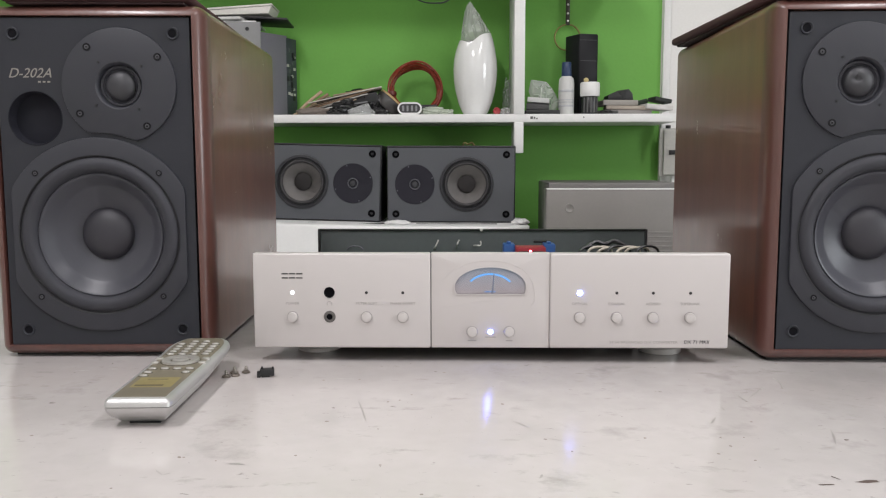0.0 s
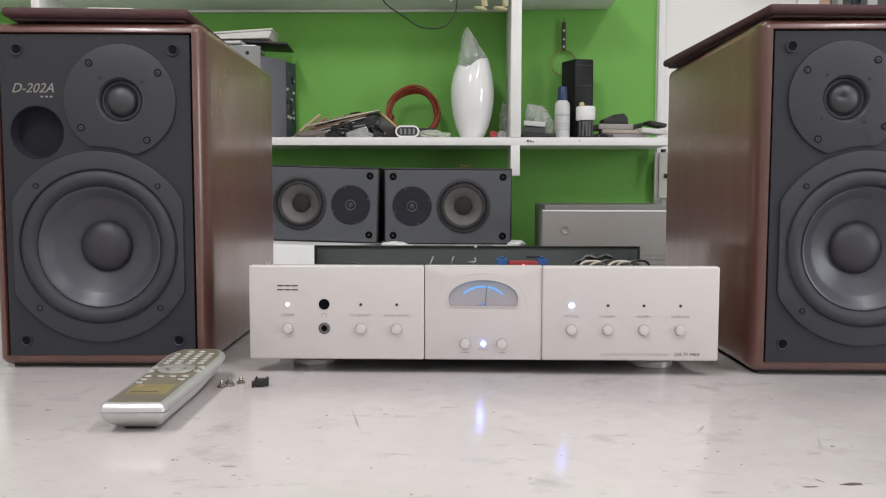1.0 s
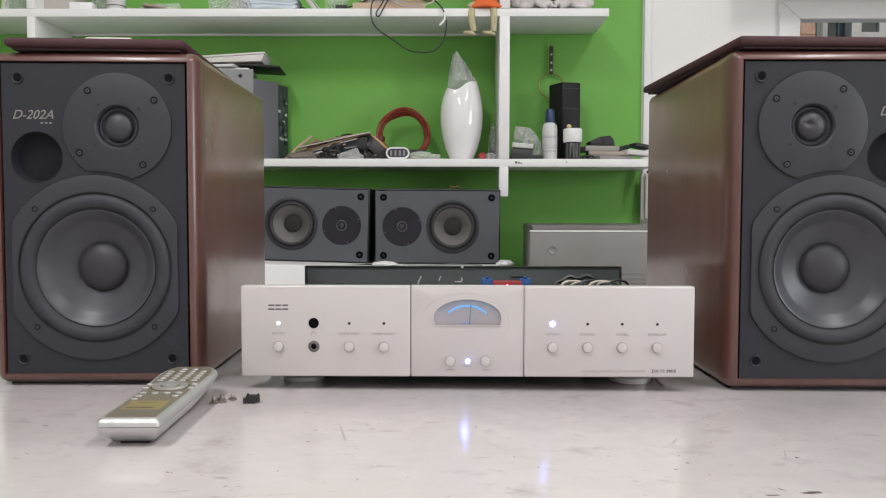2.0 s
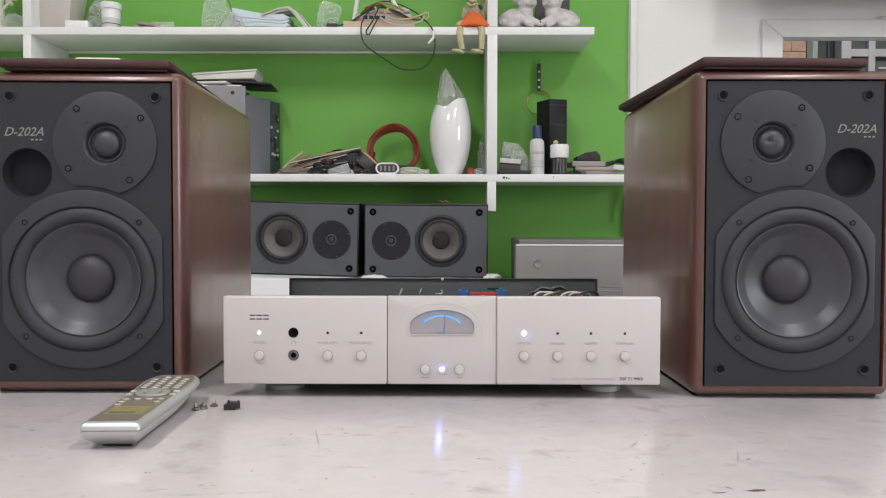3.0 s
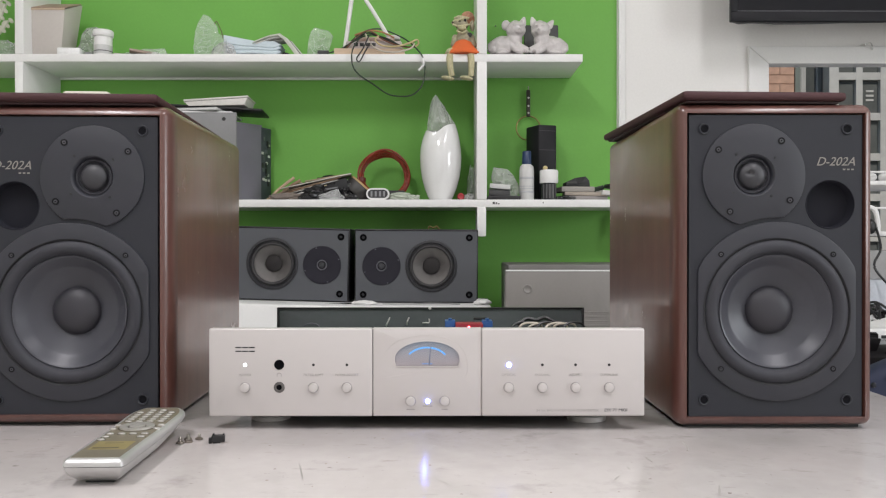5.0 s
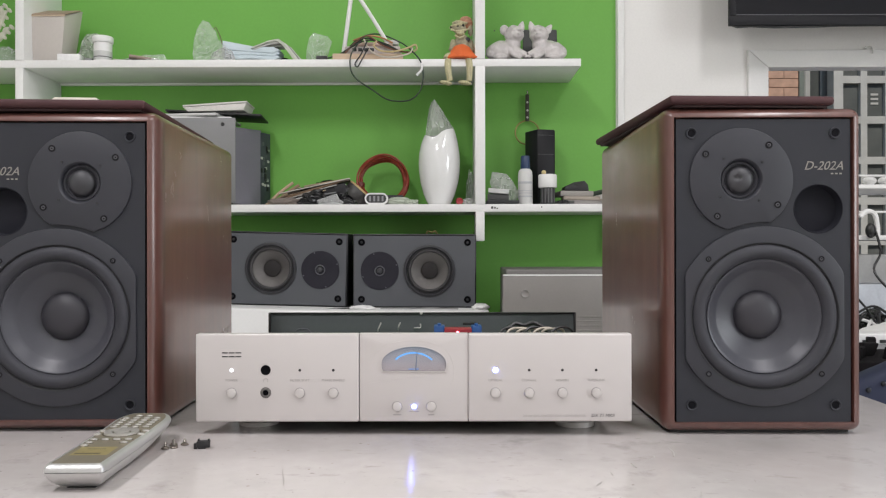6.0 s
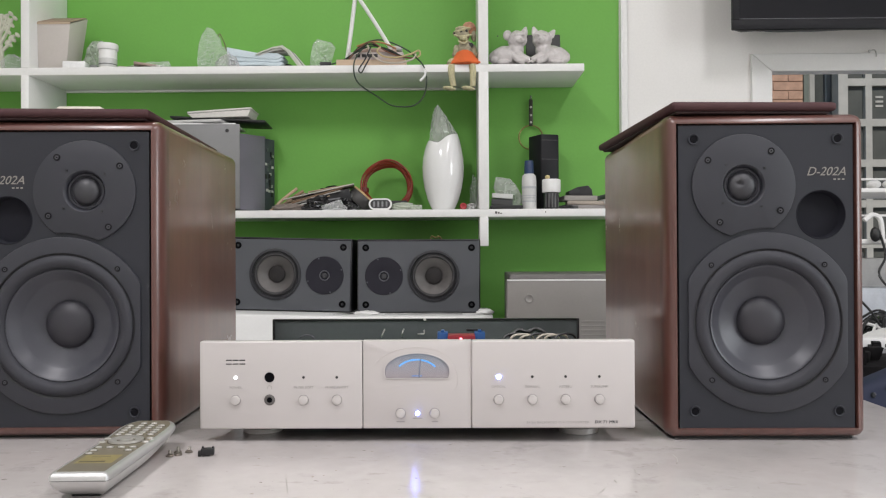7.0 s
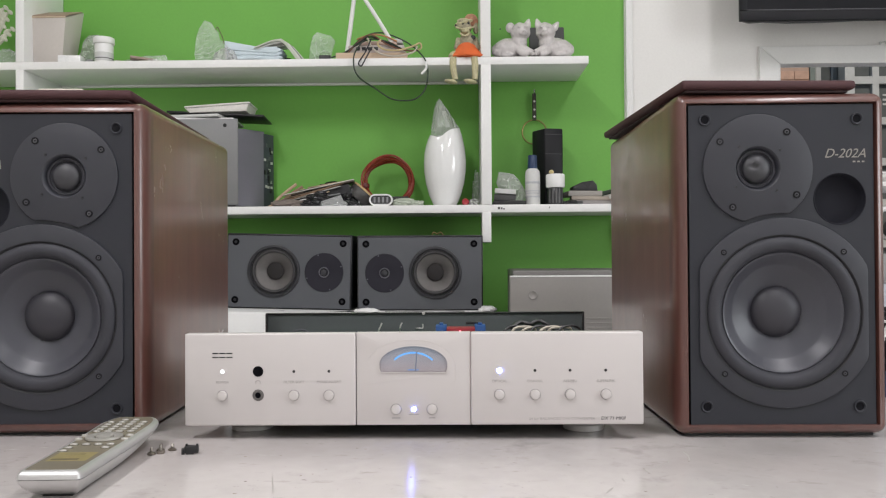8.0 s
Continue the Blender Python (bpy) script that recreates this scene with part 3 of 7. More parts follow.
# ---- the converter with its lid off ----
def converter(m):
    t = thing("audio_converter", m, "champagne aluminium hi-fi converter with its lid off, lit meter", "hi-fi component")
    z0, z1 = 0.0155, 0.1030
    part("front_panel", box(-0.217, -0.0545, 0.0, 0.012, z0, z1, 0.0016, 3), ALU, t, "left aluminium panel")
    part("front_panel", box(0.0545, 0.217, 0.0, 0.012, z0, z1, 0.0020, 3), ALU, t, "right aluminium panel")

    def arch(k, lift=0.0):
        pts = [(-0.0305 * k, 0.0655 - lift), (-0.0318 * k, 0.0690)]
        pts += [(0.0003 + 0.0322 * k * math.cos(radians(a)), 0.0728 + 0.0172 * k * math.sin(radians(a))) for a in range(178, 0, -6)]
        pts += [(0.0324 * k, 0.0690), (0.0311 * k, 0.0655 - lift)]
        return pts
    mid = part("front_panel", panel_with_opening(-0.0537, 0.0543, z0, z1, arch(1.0), 0.0016, 0.012, 0.0008), ALU, t, "middle aluminium panel with the meter")
    part("seam", box(-0.0546, -0.0536, 0.0035, 0.011, z0 + 0.001, z1 - 0.001), mat("seam_grey", (0.20, 0.19, 0.185), 0.5), t)
    # chassis
    # plate coloured black to deepen the shade in the gap beneath
    part("bottom_plate", box(-0.205, 0.205, 0.012, 0.276, z0, z0 + 0.003), BLACK, t)
    part("side_plate", box(-0.205, -0.2035, 0.012, 0.276, z0, 0.060), CHASSIS, t)
    part("side_plate", box(0.2035, 0.205, 0.012, 0.276, z0, 0.060), CHASSIS, t)
    rp = part("rear_plate", box(-0.2025, 0.2025, 0.272, 0.2745, z0, 0.1008), CHASSIS, t, "grey inner face of the rear panel")
    part("rim", box(-0.2035, 0.2035, 0.270, 0.277, 0.1008, 0.1030, 0.0006), BLACK, rp)
    part("rim", box(-0.2045, -0.2015, 0.269, 0.277, z0, 0.1030, 0.0006), BLACK, rp)
    part("rim", box(0.2015, 0.2045, 0.269, 0.277, z0, 0.1030, 0.0006), BLACK, rp)
    part("rim_screw", lathe([(0.0020, 0), (0.0019, 0.0012), (0, 0.0016)], pose(-0.001, 0.269, 0.1022) @ FRONT, 12), mat("pale_tinned_steel", (0.62, 0.60, 0.58), 0.4, 0.3), rp)
    # feet
    foot = part("foot", lathe([(0.0, 0), (0.0195, 0), (0.0205, 0.001), (0.0205, 0.006), (0.0185, 0.0085), (0.0165, 0.009), (0.0165, 0.0155), (0, 0.0155)], None, 32), mat("satin_silver_foot", (0.55, 0.53, 0.51), 0.4, 0.3), t, "round silver foot", m=pose(-0.167, 0.057, 0))
    for fx, fy in ((0.169, 0.057), (-0.167, 0.235), (0.169, 0.235)):
        again(foot, pose(fx, fy, 0))
    # buttons and lights
    btn = part("button", lathe([(0.0046, 0), (0.0046, 0.0024), (0.0043, 0.0030), (0.0036, 0.0032), (0, 0.0033)], FRONT, 28), mat("button_aluminium", (0.53, 0.50, 0.485), 0.4, 0.15), t, m=pose(-0.181, 0, 0.0443))
    # greyer ring colours in the shade of the gap round each button
    gap = part("button_gap", lathe([(0.0053, 0.0), (0.0051, 0.0004), (0.0046, 0.0003), (0, 0.0003)], FRONT, 28), mat("button_gap_shade", (0.34, 0.32, 0.31), 0.5, 0.1), t, m=pose(-0.181, 0, 0.0443))
    for bx in (-0.113, -0.0797, 0.0815, 0.115, 0.148, 0.1815):
        again(btn, pose(bx, 0, 0.0443))
        again(gap, pose(bx, 0, 0.0443))
    for bx in (-0.0163, 0.0177):
        again(btn, pose(bx, 0.0016, 0.0305))
        again(gap, pose(bx, 0.0016, 0.0305))
    led = part("indicator", lathe([(0.0014, 0.0), (0.0013, 0.0003), (0, 0.0004)], FRONT, 14), mat("unlit_lens", (0.022, 0.020, 0.022), 0.4), t, "unlit indicator", m=pose(-0.113, 0, 0.0668))
    for bx in (-0.0797, 0.115, 0.148, 0.1815):
        again(led, pose(bx, 0, 0.0668))
    lit = lathe([(0.0021, 0.0), (0.0019, 0.0006), (0, 0.0008)], FRONT, 16)
    part("indicator", lit, glow("blue_white_led", (0.12, 0.20, 1.0), 64), t, "bright bluish-white light", m=pose(0.0005, 0.0016, 0.0303))
    part("indicator", lathe([(0.0025, 0.0), (0.0022, 0.0006), (0, 0.0008)], FRONT, 16), glow("pale_blue_led", (0.18, 0.26, 1.0), 33), t, "bright bluish-white light", m=pose(0.0815, 0, 0.0668))
    part("indicator", lathe([(0.0018, 0.0), (0.0016, 0.0006), (0, 0.0008)], FRONT, 16), glow("white_led", (0.9, 0.93, 1.0), 2.2), t, "small white light", m=pose(-0.181, 0, 0.0668))
    part("sensor", lathe([(0.0050, 0), (0.0050, 0.0004), (0.0044, 0.0002), (0, 0.0002)], FRONT, 28), HOLE, t, "round dark remote sensor", m=pose(-0.147, 0, 0.0670))
    jk = part("headphone_jack", lathe([(0.0055, 0), (0.0053, 0.0004), (0.0047, 0.0005), (0.0043, 0.0010), (0.0031, 0.0011), (0.0026, 0.0002), (0.0020, 0.0002)], FRONT, 28), mat("dull_nickel", (0.13, 0.12, 0.115), 0.45, 0.3), t, m=pose(-0.147, 0, 0.0445))
    part("jack_hole", lathe([(0.0027, 0.0006), (0, 0.0006)], FRONT, 24), HOLE, jk)
    # meter
    meter = part("meter", ring_plate(arch(1.045, 0.0008), arch(1.0), 0.0008, 0.0040), ALU, t, "half-round level meter with a blue lit scale")
    face = mat("lilac_grey_meter_face", (0.130, 0.120, 0.140), 0.5, vary=0.06, scale=90, bump=0)
    fn, fl = face.node_tree.nodes, face.node_tree.links     # the backlight fades from the scale downwards
    fp = fn["Principled BSDF"]
    co, sep, fade = fn.new("ShaderNodeTexCoord"), fn.new("ShaderNodeSeparateXYZ"), fn.new("ShaderNodeValToRGB")
    span = fn.new("ShaderNodeMapRange")
    span.inputs["From Min"].default_value, span.inputs["From Max"].default_value = 0.066, 0.089
    fl.new(co.outputs["Object"], sep.inputs[0])
    fl.new(sep.outputs[2], span.inputs[0])
    fl.new(span.outputs[0], fade.inputs[0])
    fade.color_ramp.elements[0].color, fade.color_ramp.elements[1].color = (0.20, 0.135, 0.14, 1), (0.055, 0.135, 0.22, 1)
    fl.new(fade.outputs[0], fp.inputs["Emission Color"])
    fp.inputs["Emission Strength"].default_value = 0.55
    part("dial", prism(arch(1.0), 0.0034, 0.0045), face, meter)
    scale_bm = prism([(0.0238 * math.cos(radians(a)), 0.0655 + 0.0190 * math.sin(radians(a))) for a in range(37, 144, 4)] + [(0.0222 * math.cos(radians(a)), 0.0655 + 0.0173 * math.sin(radians(a))) for a in range(141, 36, -4)], 0.0031, 0.0034)
    part("scale_arc", scale_bm, glow("blue_backlight", (0.004, 0.19, 0.52), 1.25), meter, "glowing blue arc")
    part("needle", prism([(0.0014, 0.0657), (0.0028, 0.0657), (0.0040, 0.0850), (0.0032, 0.0850)], 0.0026, 0.0028), mat("needle_blue", (0.008, 0.035, 0.12), 0.5), meter)
    part("print_mark", box(-0.0050, 0.0052, 0.0030, 0.0034, 0.0668, 0.0682), glow("blue_mark", (0.03, 0.13, 0.40), 0.35), meter)
    part("glass", prism(arch(0.995), 0.0020, 0.0021), clear("meter_glass", (0.9, 0.9, 0.9), 0.05, 0.10, 0.0), meter)
    ridge = [(x, 0.0016, z) for x, _, z in ((-0.0435, 0.0022, 0.0775), (-0.034, 0.0022, 0.0868), (-0.020, 0.0022, 0.0935), (0.0, 0.0022, 0.0962), (0.019, 0.0022, 0.0932), (0.033, 0.0022, 0.0850), (0.0395, 0.0022, 0.0730), (0.0405, 0.0022, 0.0600), (0.0375, 0.0022, 0.0545))]
    part("embossed_line", tube(ridge, 0.0003, 6), ALU, mid)
    part("embossed_line", tube([(-0.0435, 0.0016, 0.0535), (-0.028, 0.0016, 0.0560), (-0.010, 0.0016, 0.0590), (0.008, 0.0016, 0.0600)], 0.00022, 6), ALU, mid)
    # print: the maker's mark as plain bars, the words as they are
    for x0 in (-0.1905, -0.1838, -0.1771):
        for zz in (0.0804, 0.0842):
            part("makers_mark", box(x0, x0 + 0.0058, -0.0002, 0, zz - 0.00055, zz + 0.00055), mat("dark_grey_print", (0.022, 0.021, 0.022), 0.5, bump=0), t)
    for text, bx in (("POWER", -0.181), ("FILTER SOFT", -0.113), ("PHASE INVERT", -0.0797), ("OPTICAL", 0.0815), ("COAXIAL", 0.115), ("AES/EBU", 0.148), ("SUPERLINK", 0.1815)):
        lettering(text, 0.0034, pose(bx, -0.0001, 0.0568), PRINT, t, "print", squeeze=1.05)
    part("print", tube([(-0.149, -0.0001, 0.0552), (-0.149, -0.0001, 0.0575), (-0.147, -0.0001, 0.0588), (-0.145, -0.0001, 0.0575), (-0.145, -0.0001, 0.0552)], 0.0003, 5), PRINT, t)
    for bx, zz, hw in ((-0.0163, 0.0222, 0.0040), (0.0177, 0.0222, 0.0030), (0.0005, 0.0255, 0.0048)):
        part("print", box(bx - hw, bx + hw, 0.0014, 0.0016, zz - 0.0005, zz + 0.0005), PRINT, t)
    lettering("24 bit BALANCED D/A CONVERTER", 0.0031, pose(0.1400, -0.0001, 0.0213), PRINT, t, "print", squeeze=1.28)
    lettering("DX 71 MKII", 0.0044, pose(0.1880, -0.0001, 0.0216), ALU_LOGO, t, "print", squeeze=1.06, shear=0.15)
    # what shows of the inside
    blue = mat("blue_plastic", (0.015, 0.075, 0.25), 0.4)
    red = mat("red_plastic", (0.25, 0.010, 0.022), 0.4)
    board = part("circuit_board", box(-0.19, 0.19, 0.03, 0.262, 0.0245, 0.026), mat("green_board", (0.02, 0.12, 0.05), 0.4), t)
    for cx in (0.0245, 0.0672):
        part("terminal_block", box(cx - 0.006, cx + 0.006, 0.120, 0.140, 0.026, 0.0992, 0.0008), blue, board)
        part("terminal_lug", box(cx - 0.002, cx + 0.002, 0.124, 0.134, 0.0992, 0.1015, 0.0006), blue, board)
    part("red_module", box(0.0305, 0.0612, 0.100, 0.125, 0.026, 0.0978, 0.001), red, board, "red plastic module with a lit spot")
    part("lit_spot", lathe([(0.0015, 0), (0.0011, 0.0016), (0, 0.002)], pose(0.0452, 0.100, 0.0938) @ FRONT, 12), glow("pink_led", (1.0, 0.16, 0.22), 9), board)
    part("top_clip", box(0.052, 0.070, 0.141, 0.146, 0.0985, 0.1012, 0.0006), BLACK, board)
    part("slot", box(0.0335, 0.0582, 0.0992, 0.0998, 0.0920, 0.0940), BLACK, board)
    # bent tabs standing off the rear plate
    for pts in (((-0.0611, 0.271, 0.0785), (-0.0600, 0.262, 0.0815), (-0.0575, 0.262, 0.0870), (-0.0560, 0.262, 0.0905)),
                ((-0.0338, 0.271, 0.0800), (-0.0330, 0.262, 0.0840), (-0.0318, 0.262, 0.0880), (-0.0303, 0.262, 0.0905)),
                ((-0.0125, 0.271, 0.0825), (-0.0085, 0.262, 0.0835), (-0.0040, 0.262, 0.0840), (-0.0041, 0.262, 0.0890))):
        part("bent_tab", tube([(x + 0.0022, y, z) for x, y, z in pts], 0.0010, 6), mat("pale_tinned_steel", (0.62, 0.60, 0.58), 0.4, 0.3), rp)
    part("cable_loop", tube([(-0.1675, 0.262, 0.0770), (-0.1640, 0.262, 0.0810), (-0.1577, 0.262, 0.0826), (-0.1505, 0.262, 0.0812), (-0.1465, 0.262, 0.0770)], 0.0011, 6), mat("grey_ring", (0.10, 0.10, 0.115), 0.4, 0.3), rp)
    cream = mat("cream_wire", (0.48, 0.43, 0.36), 0.45)
    for k in range(7):
        ox = 0.084 + 0.0092 * k
        part("wire", tube([(ox, 0.05 + 0.01 * (k % 3), 0.085), (ox + 0.006, 0.06, 0.0985 + 0.0012 * (k % 2)), (ox + 0.016, 0.065, 0.1030 - 0.0008 * (k % 3)), (ox + 0.028, 0.07, 0.1000), (ox + 0.034, 0.08, 0.088)], 0.0013, 6),
             BLACK if k % 3 == 0 else cream, board)
    part("wire", tube([(0.098, 0.075, 0.1000), (0.108, 0.08, 0.1055), (0.118, 0.08, 0.1035), (0.128, 0.08, 0.1065), (0.140, 0.08, 0.1000)], 0.0024, 7), BLACK, board)
    return t


converter(pose(0, 0, 0))


# ---- small speakers at the back, and what they stand on ----
def shelf_speaker(m, s, label):
    """Small speaker lying on its side; s = 1: woofer at the right."""
    t = thing("small_loudspeaker", m, label, "loudspeaker", "pair of small loudspeakers")
    w, h, d = 0.152, 0.1805, 0.16
    bm = box(-w - 0.0025, w + 0.0025, 0.003, d, 0, h + 0.0040, 0.003)
    bmesh.ops.delete(bm, geom=[f for f in bm.faces if f.normal.y < -0.99], context="FACES_ONLY")
    part("cabinet", bm, BLACK, t)
    wx, wz = 0.0375 * s, 0.0925
    by = 0.0
    grey = mat("grey_speaker_front", (0.078, 0.082, 0.092), 0.55, fine=500, vary=0.06)
    bm = board_with_hole(-w + 0.001, w - 0.001, 0.0035, h - 0.001, wx, wz, 0.055, by, 0.006)
    part("baffle", bm, grey, t, "dark grey front board")
    wf = part("woofer", lathe([(0.0650, 0.0), (0.0646, 0.003), (0.0625, 0.0042), (0.0585, 0.0040), (0.0568, 0.0012), (0.0550, -0.002)], FRONT, 56), mat("dark_basket", (0.024, 0.024, 0.028), 0.5, spec=0.4), t, m=pose(wx, by, wz))
    part("basket_lip", lathe([(0.0562, -0.0005), (0.0555, 0.0012), (0.0545, 0.0014), (0.0536, 0.0004)], FRONT, 56), BLACK, wf)
    part("roll", lathe([(0.0545, -0.003), (0.0535, 0.0002), (0.0516, 0.0022), (0.0495, 0.0024), (0.0474, 0.0008), (0.0460, -0.0028)], FRONT, 56), mat("black_foam_roll", (0.040, 0.038, 0.040), 0.6), wf)
    for a in (48, 132, 228, 312):
        part("screw", lathe([(0.0028, 0.003), (0.0026, 0.0049), (0, 0.0052)], FRONT, 10), BLACK, wf, m=pose(0.0605 * math.cos(radians(a)), 0, 0.0605 * math.sin(radians(a))))
    part("cone", lathe([(0.0464, -0.0034), (0.0452, -0.0036), (0.0440, -0.0040), (0.0405, -0.0058), (0.0330, -0.0105), (0.0205, -0.0205)], FRONT, 56), mat("light_grey_cone", (0.118, 0.110, 0.106), 0.48, 0.30), wf, "light grey cone")
    part("dust_cap", lathe([(0.0212, -0.0180), (0.0205, -0.0160), (0.0150, -0.0135), (0, -0.0120)], FRONT, 36), mat("brown_grey_cap", (0.030, 0.027, 0.027), 0.7, spec=0.2), wf)
    tx, tz = -0.0868 * s, 0.0920
    tw = part("tweeter", lathe([(0.0478, 0.0), (0.0473, 0.002), (0.0140, 0.002), (0.0095, 0.001), (0, 0.001)], FRONT, 48), mat("dark_tweeter_plate", (0.022, 0.021, 0.029), 0.55, spec=0.2), t, m=pose(tx, by, tz))
    part("dome", lathe([(0.0078, 0.001), (0.0064, 0.004), (0, 0.006)], FRONT, 20), DOME, tw)
    part("ring", lathe([(0.0132, 0.002), (0.0128, 0.0044), (0.0114, 0.0046), (0.0100, 0.0015)], FRONT, 28), mat("pale_ring", (0.12, 0.12, 0.135), 0.45, 0.3), tw)
    for a in (20, 110, 200, 290):
        part("screw", lathe([(0.0018, 0.002), (0.0016, 0.0027), (0, 0.0028)], FRONT, 8), mat("pale_ring", (0.12, 0.12, 0.135), 0.45, 0.3), tw, m=pose(0.0445 * math.cos(radians(a)), 0, 0.0445 * math.sin(radians(a))))
    for sx in (-1, 1):
        for sz in (0, 1):
            so = part("grille_socket", lathe([(0.0088, 0), (0.0083, 0.0015), (0.0066, 0.0015), (0.0058, 0.0004), (0, 0.0004)], FRONT, 18), HOLE, t, m=pose(sx * 0.1325, by, 0.0208 + sz * 0.1425))
            part("pin", lathe([(0.0034, 0.0004), (0.0028, 0.0016), (0.0016, 0.0018), (0, 0.0010)], FRONT, 12), RUBBER, so)
    return t


SPZ = 0.045
shelf_speaker(pose(-0.3730, 1.205, SPZ + 0.0026, 0, 1.5, -0.6), -1, "small dark grey loudspeaker lying tilted on a white box")
shelf_speaker(pose(-0.0487, 1.205, SPZ - 0.0027, 0, 0.2, 0.0), 1, "small dark grey loudspeaker lying on its side on a white box")
part_bm = prism([(-0.545, BENCH), (0.132, BENCH), (0.132, SPZ - 0.0035), (-0.205, SPZ - 0.0025), (-0.225, SPZ - 0.0018), (-0.545, SPZ + 0.0064)], 1.10, 1.40, 0.007, seg=3)
tagged(part("white_box", part_bm, WHITE_PLASTIC), "low white box carrying two small loudspeakers", "box")


def silver_unit(m):
    t = thing("silver_case", m, "flat silver-grey equipment case lying on the bench", "equipment case")
    silver = mat("silver_grey_plastic", (0.225, 0.212, 0.20), 0.42, 0.2, vary=0.06, bump=0.03)
    part("front", box(0.0, 0.33, 0.0, 0.06, 0.0, 0.2150, 0.003), silver, t)
    part("body", box(0.010, 0.30, 0.061, 0.35, 0.0, 0.2265, 0.004), mat("dull_grey_sheet", (0.16, 0.152, 0.145), 0.45, 0.2), t)
    part("edge_line", box(0.001, 0.329, -0.0015, 0.01, 0.2130, 0.2160, 0.0006), WHITE_PLASTIC, t)
    for bx in (0.0500, 0.2820):
        part("round_key", lathe([(0.0105, 0), (0.0105, 0.002), (0.0085, 0.0025), (0.0065, 0.0010), (0, 0.0002)], FRONT, 24), silver, t, m=pose(bx, 0, 0.1735))
    for k in range(6):
        part("vent_slot", box(0.165, 0.300, -0.001, 0.002, 0.070 + 0.010 * k, 0.0735 + 0.010 * k, 0.0005), silver, t)
    return t


silver_unit(pose(0.158, 1.0, BENCH, 0, 0, -1.2))


# ---- on the table ----
def remote_control(m):
    """Slim remote, 187 mm long; its own y axis runs along it, from the near end."""
    t = thing("remote_control", m, "slim silver remote control with a champagne key field", "remote control")
    silver = mat("silver_paint", (0.55, 0.545, 0.54), 0.42, 0.65, vary=0.04, bump=0.02)
    n = 40

    def halfwidth(v):
        if v < 0.05:
            return 0.0240 * (0.86 + 0.14 * math.sqrt(max(0.0, 1 - ((0.05 - v) / 0.05) ** 2)))
        w = 0.0240 + 0.0028 * min(1.0, (v - 0.05) / 0.75) ** 1.5
        return w if v < 0.84 else w * (0.42 + 0.58 * math.sqrt(max(0.0, 1 - ((v - 0.84) / 0.16) ** 2)))

    def rise(v):
        """The far half bends up a little, its underside more."""
        return max(0.0, v - 0.45) / 0.55

    def shell(levels, name, material, label):
        """Loops of the outline at rising levels: (height, inset, undercut at the near end)."""
        bm = bmesh.new()
        loops = []
        for z, inset, chin in levels:
            rows_v = [(0.5 - 0.5 * math.cos(math.pi * i / n)) for i in range(n + 1)]
            pts = []
            for v in rows_v:
                up = (0.0025 + 0.60 * max(0.0, 0.0215 - z)) * rise(v) ** 2
                pts.append((halfwidth(v) - inset, max(inset + chin, min(0.187 - inset, v * 0.187)), z + up))
            pts += [(-x, y, zz) for x, y, zz in pts[::-1]]
            loops.append([bm.verts.new(p) for p in pts])
        for a, b in zip(loops, loops[1:]):
            k = len(a)
            for i in range(k):
                j = (i + 1) % k
                bm.faces.new((a[i], a[j], b[j], b[i]))
        for ring in (loops[-1], loops[0]):
            k = len(ring)
            for i in range(n):
                bm.faces.new((ring[i], ring[i + 1], ring[k - 2 - i], ring[k - 1 - i]))
        bmesh.ops.remove_doubles(bm, verts=bm.verts, dist=0.00002)
        bmesh.ops.recalc_face_normals(bm, faces=bm.faces)
        return part(name, bm, material, t, label)

    shell([(0.0004, 0.0130, 0.0075), (0.0012, 0.0112, 0.0062), (0.0040, 0.0078, 0.0040), (0.0085, 0.0040, 0.0018), (0.0130, 0.0014, 0.0004), (0.0158, 0.0003, 0)], "lower_shell", silver, "")
    shell([(0.0157, 0.0009, 0), (0.0165, 0.0007, 0)], "joint", mat("joint_grey", (0.10, 0.10, 0.10), 0.6), "")
    shell([(0.0164, 0.0000, 0), (0.0186, 0.0002, 0), (0.0206, 0.0011, 0), (0.0219, 0.0028, 0), (0.0224, 0.0042, 0)], "upper_shell", silver, "")
    part("foot_pad", box(-0.0110, 0.0110, 0.0165, 0.0215, 0.0, 0.0012, 0.0003), BLACK, t)
    gold = mat("champagne_key_field", (0.25, 0.222, 0.165), 0.42, 0.35, vary=0.12, bump=0.02)
    shell([(0.0222, 0.0052, 0), (0.0226, 0.0054, 0)], "key_field", gold, "champagne metal key field")
    key_mat = mat("silver_key", (0.40, 0.385, 0.355), 0.42, 0.35)

    def top(v):
        return 0.0226 + 0.0025 * rise(v / 0.187) ** 2
    key = lathe([(0.0031, -0.001), (0.0031, 0.0008), (0.0024, 0.0014), (0, 0.0016)], None, 14, squash=(1.05, 0.62))
    rim = part("key_gap", lathe([(0.0039, -0.001), (0.0038, 0.0003), (0, 0.0003)], None, 14, squash=(1.05, 0.70)), mat("key_gap_brown", (0.10, 0.088, 0.06), 0.6), t, m=pose(-0.015, 0.060, top(0.060)))
    first = part("key", key, key_mat, t, m=pose(-0.015, 0.060, top(0.060)))
    for v in (0.070, 0.081, 0.1275, 0.1360, 0.1445, 0.1530, 0.1615, 0.1700):
        for u in (-0.0150, -0.0052, 0.0046, 0.0144):
            if v == 0.070 and abs(u) < 0.01 or (v > 0.165 and abs(u) > 0.014):
                continue
            again(first, pose(u, v, top(v)))
            again(rim, pose(u, v, top(v)))
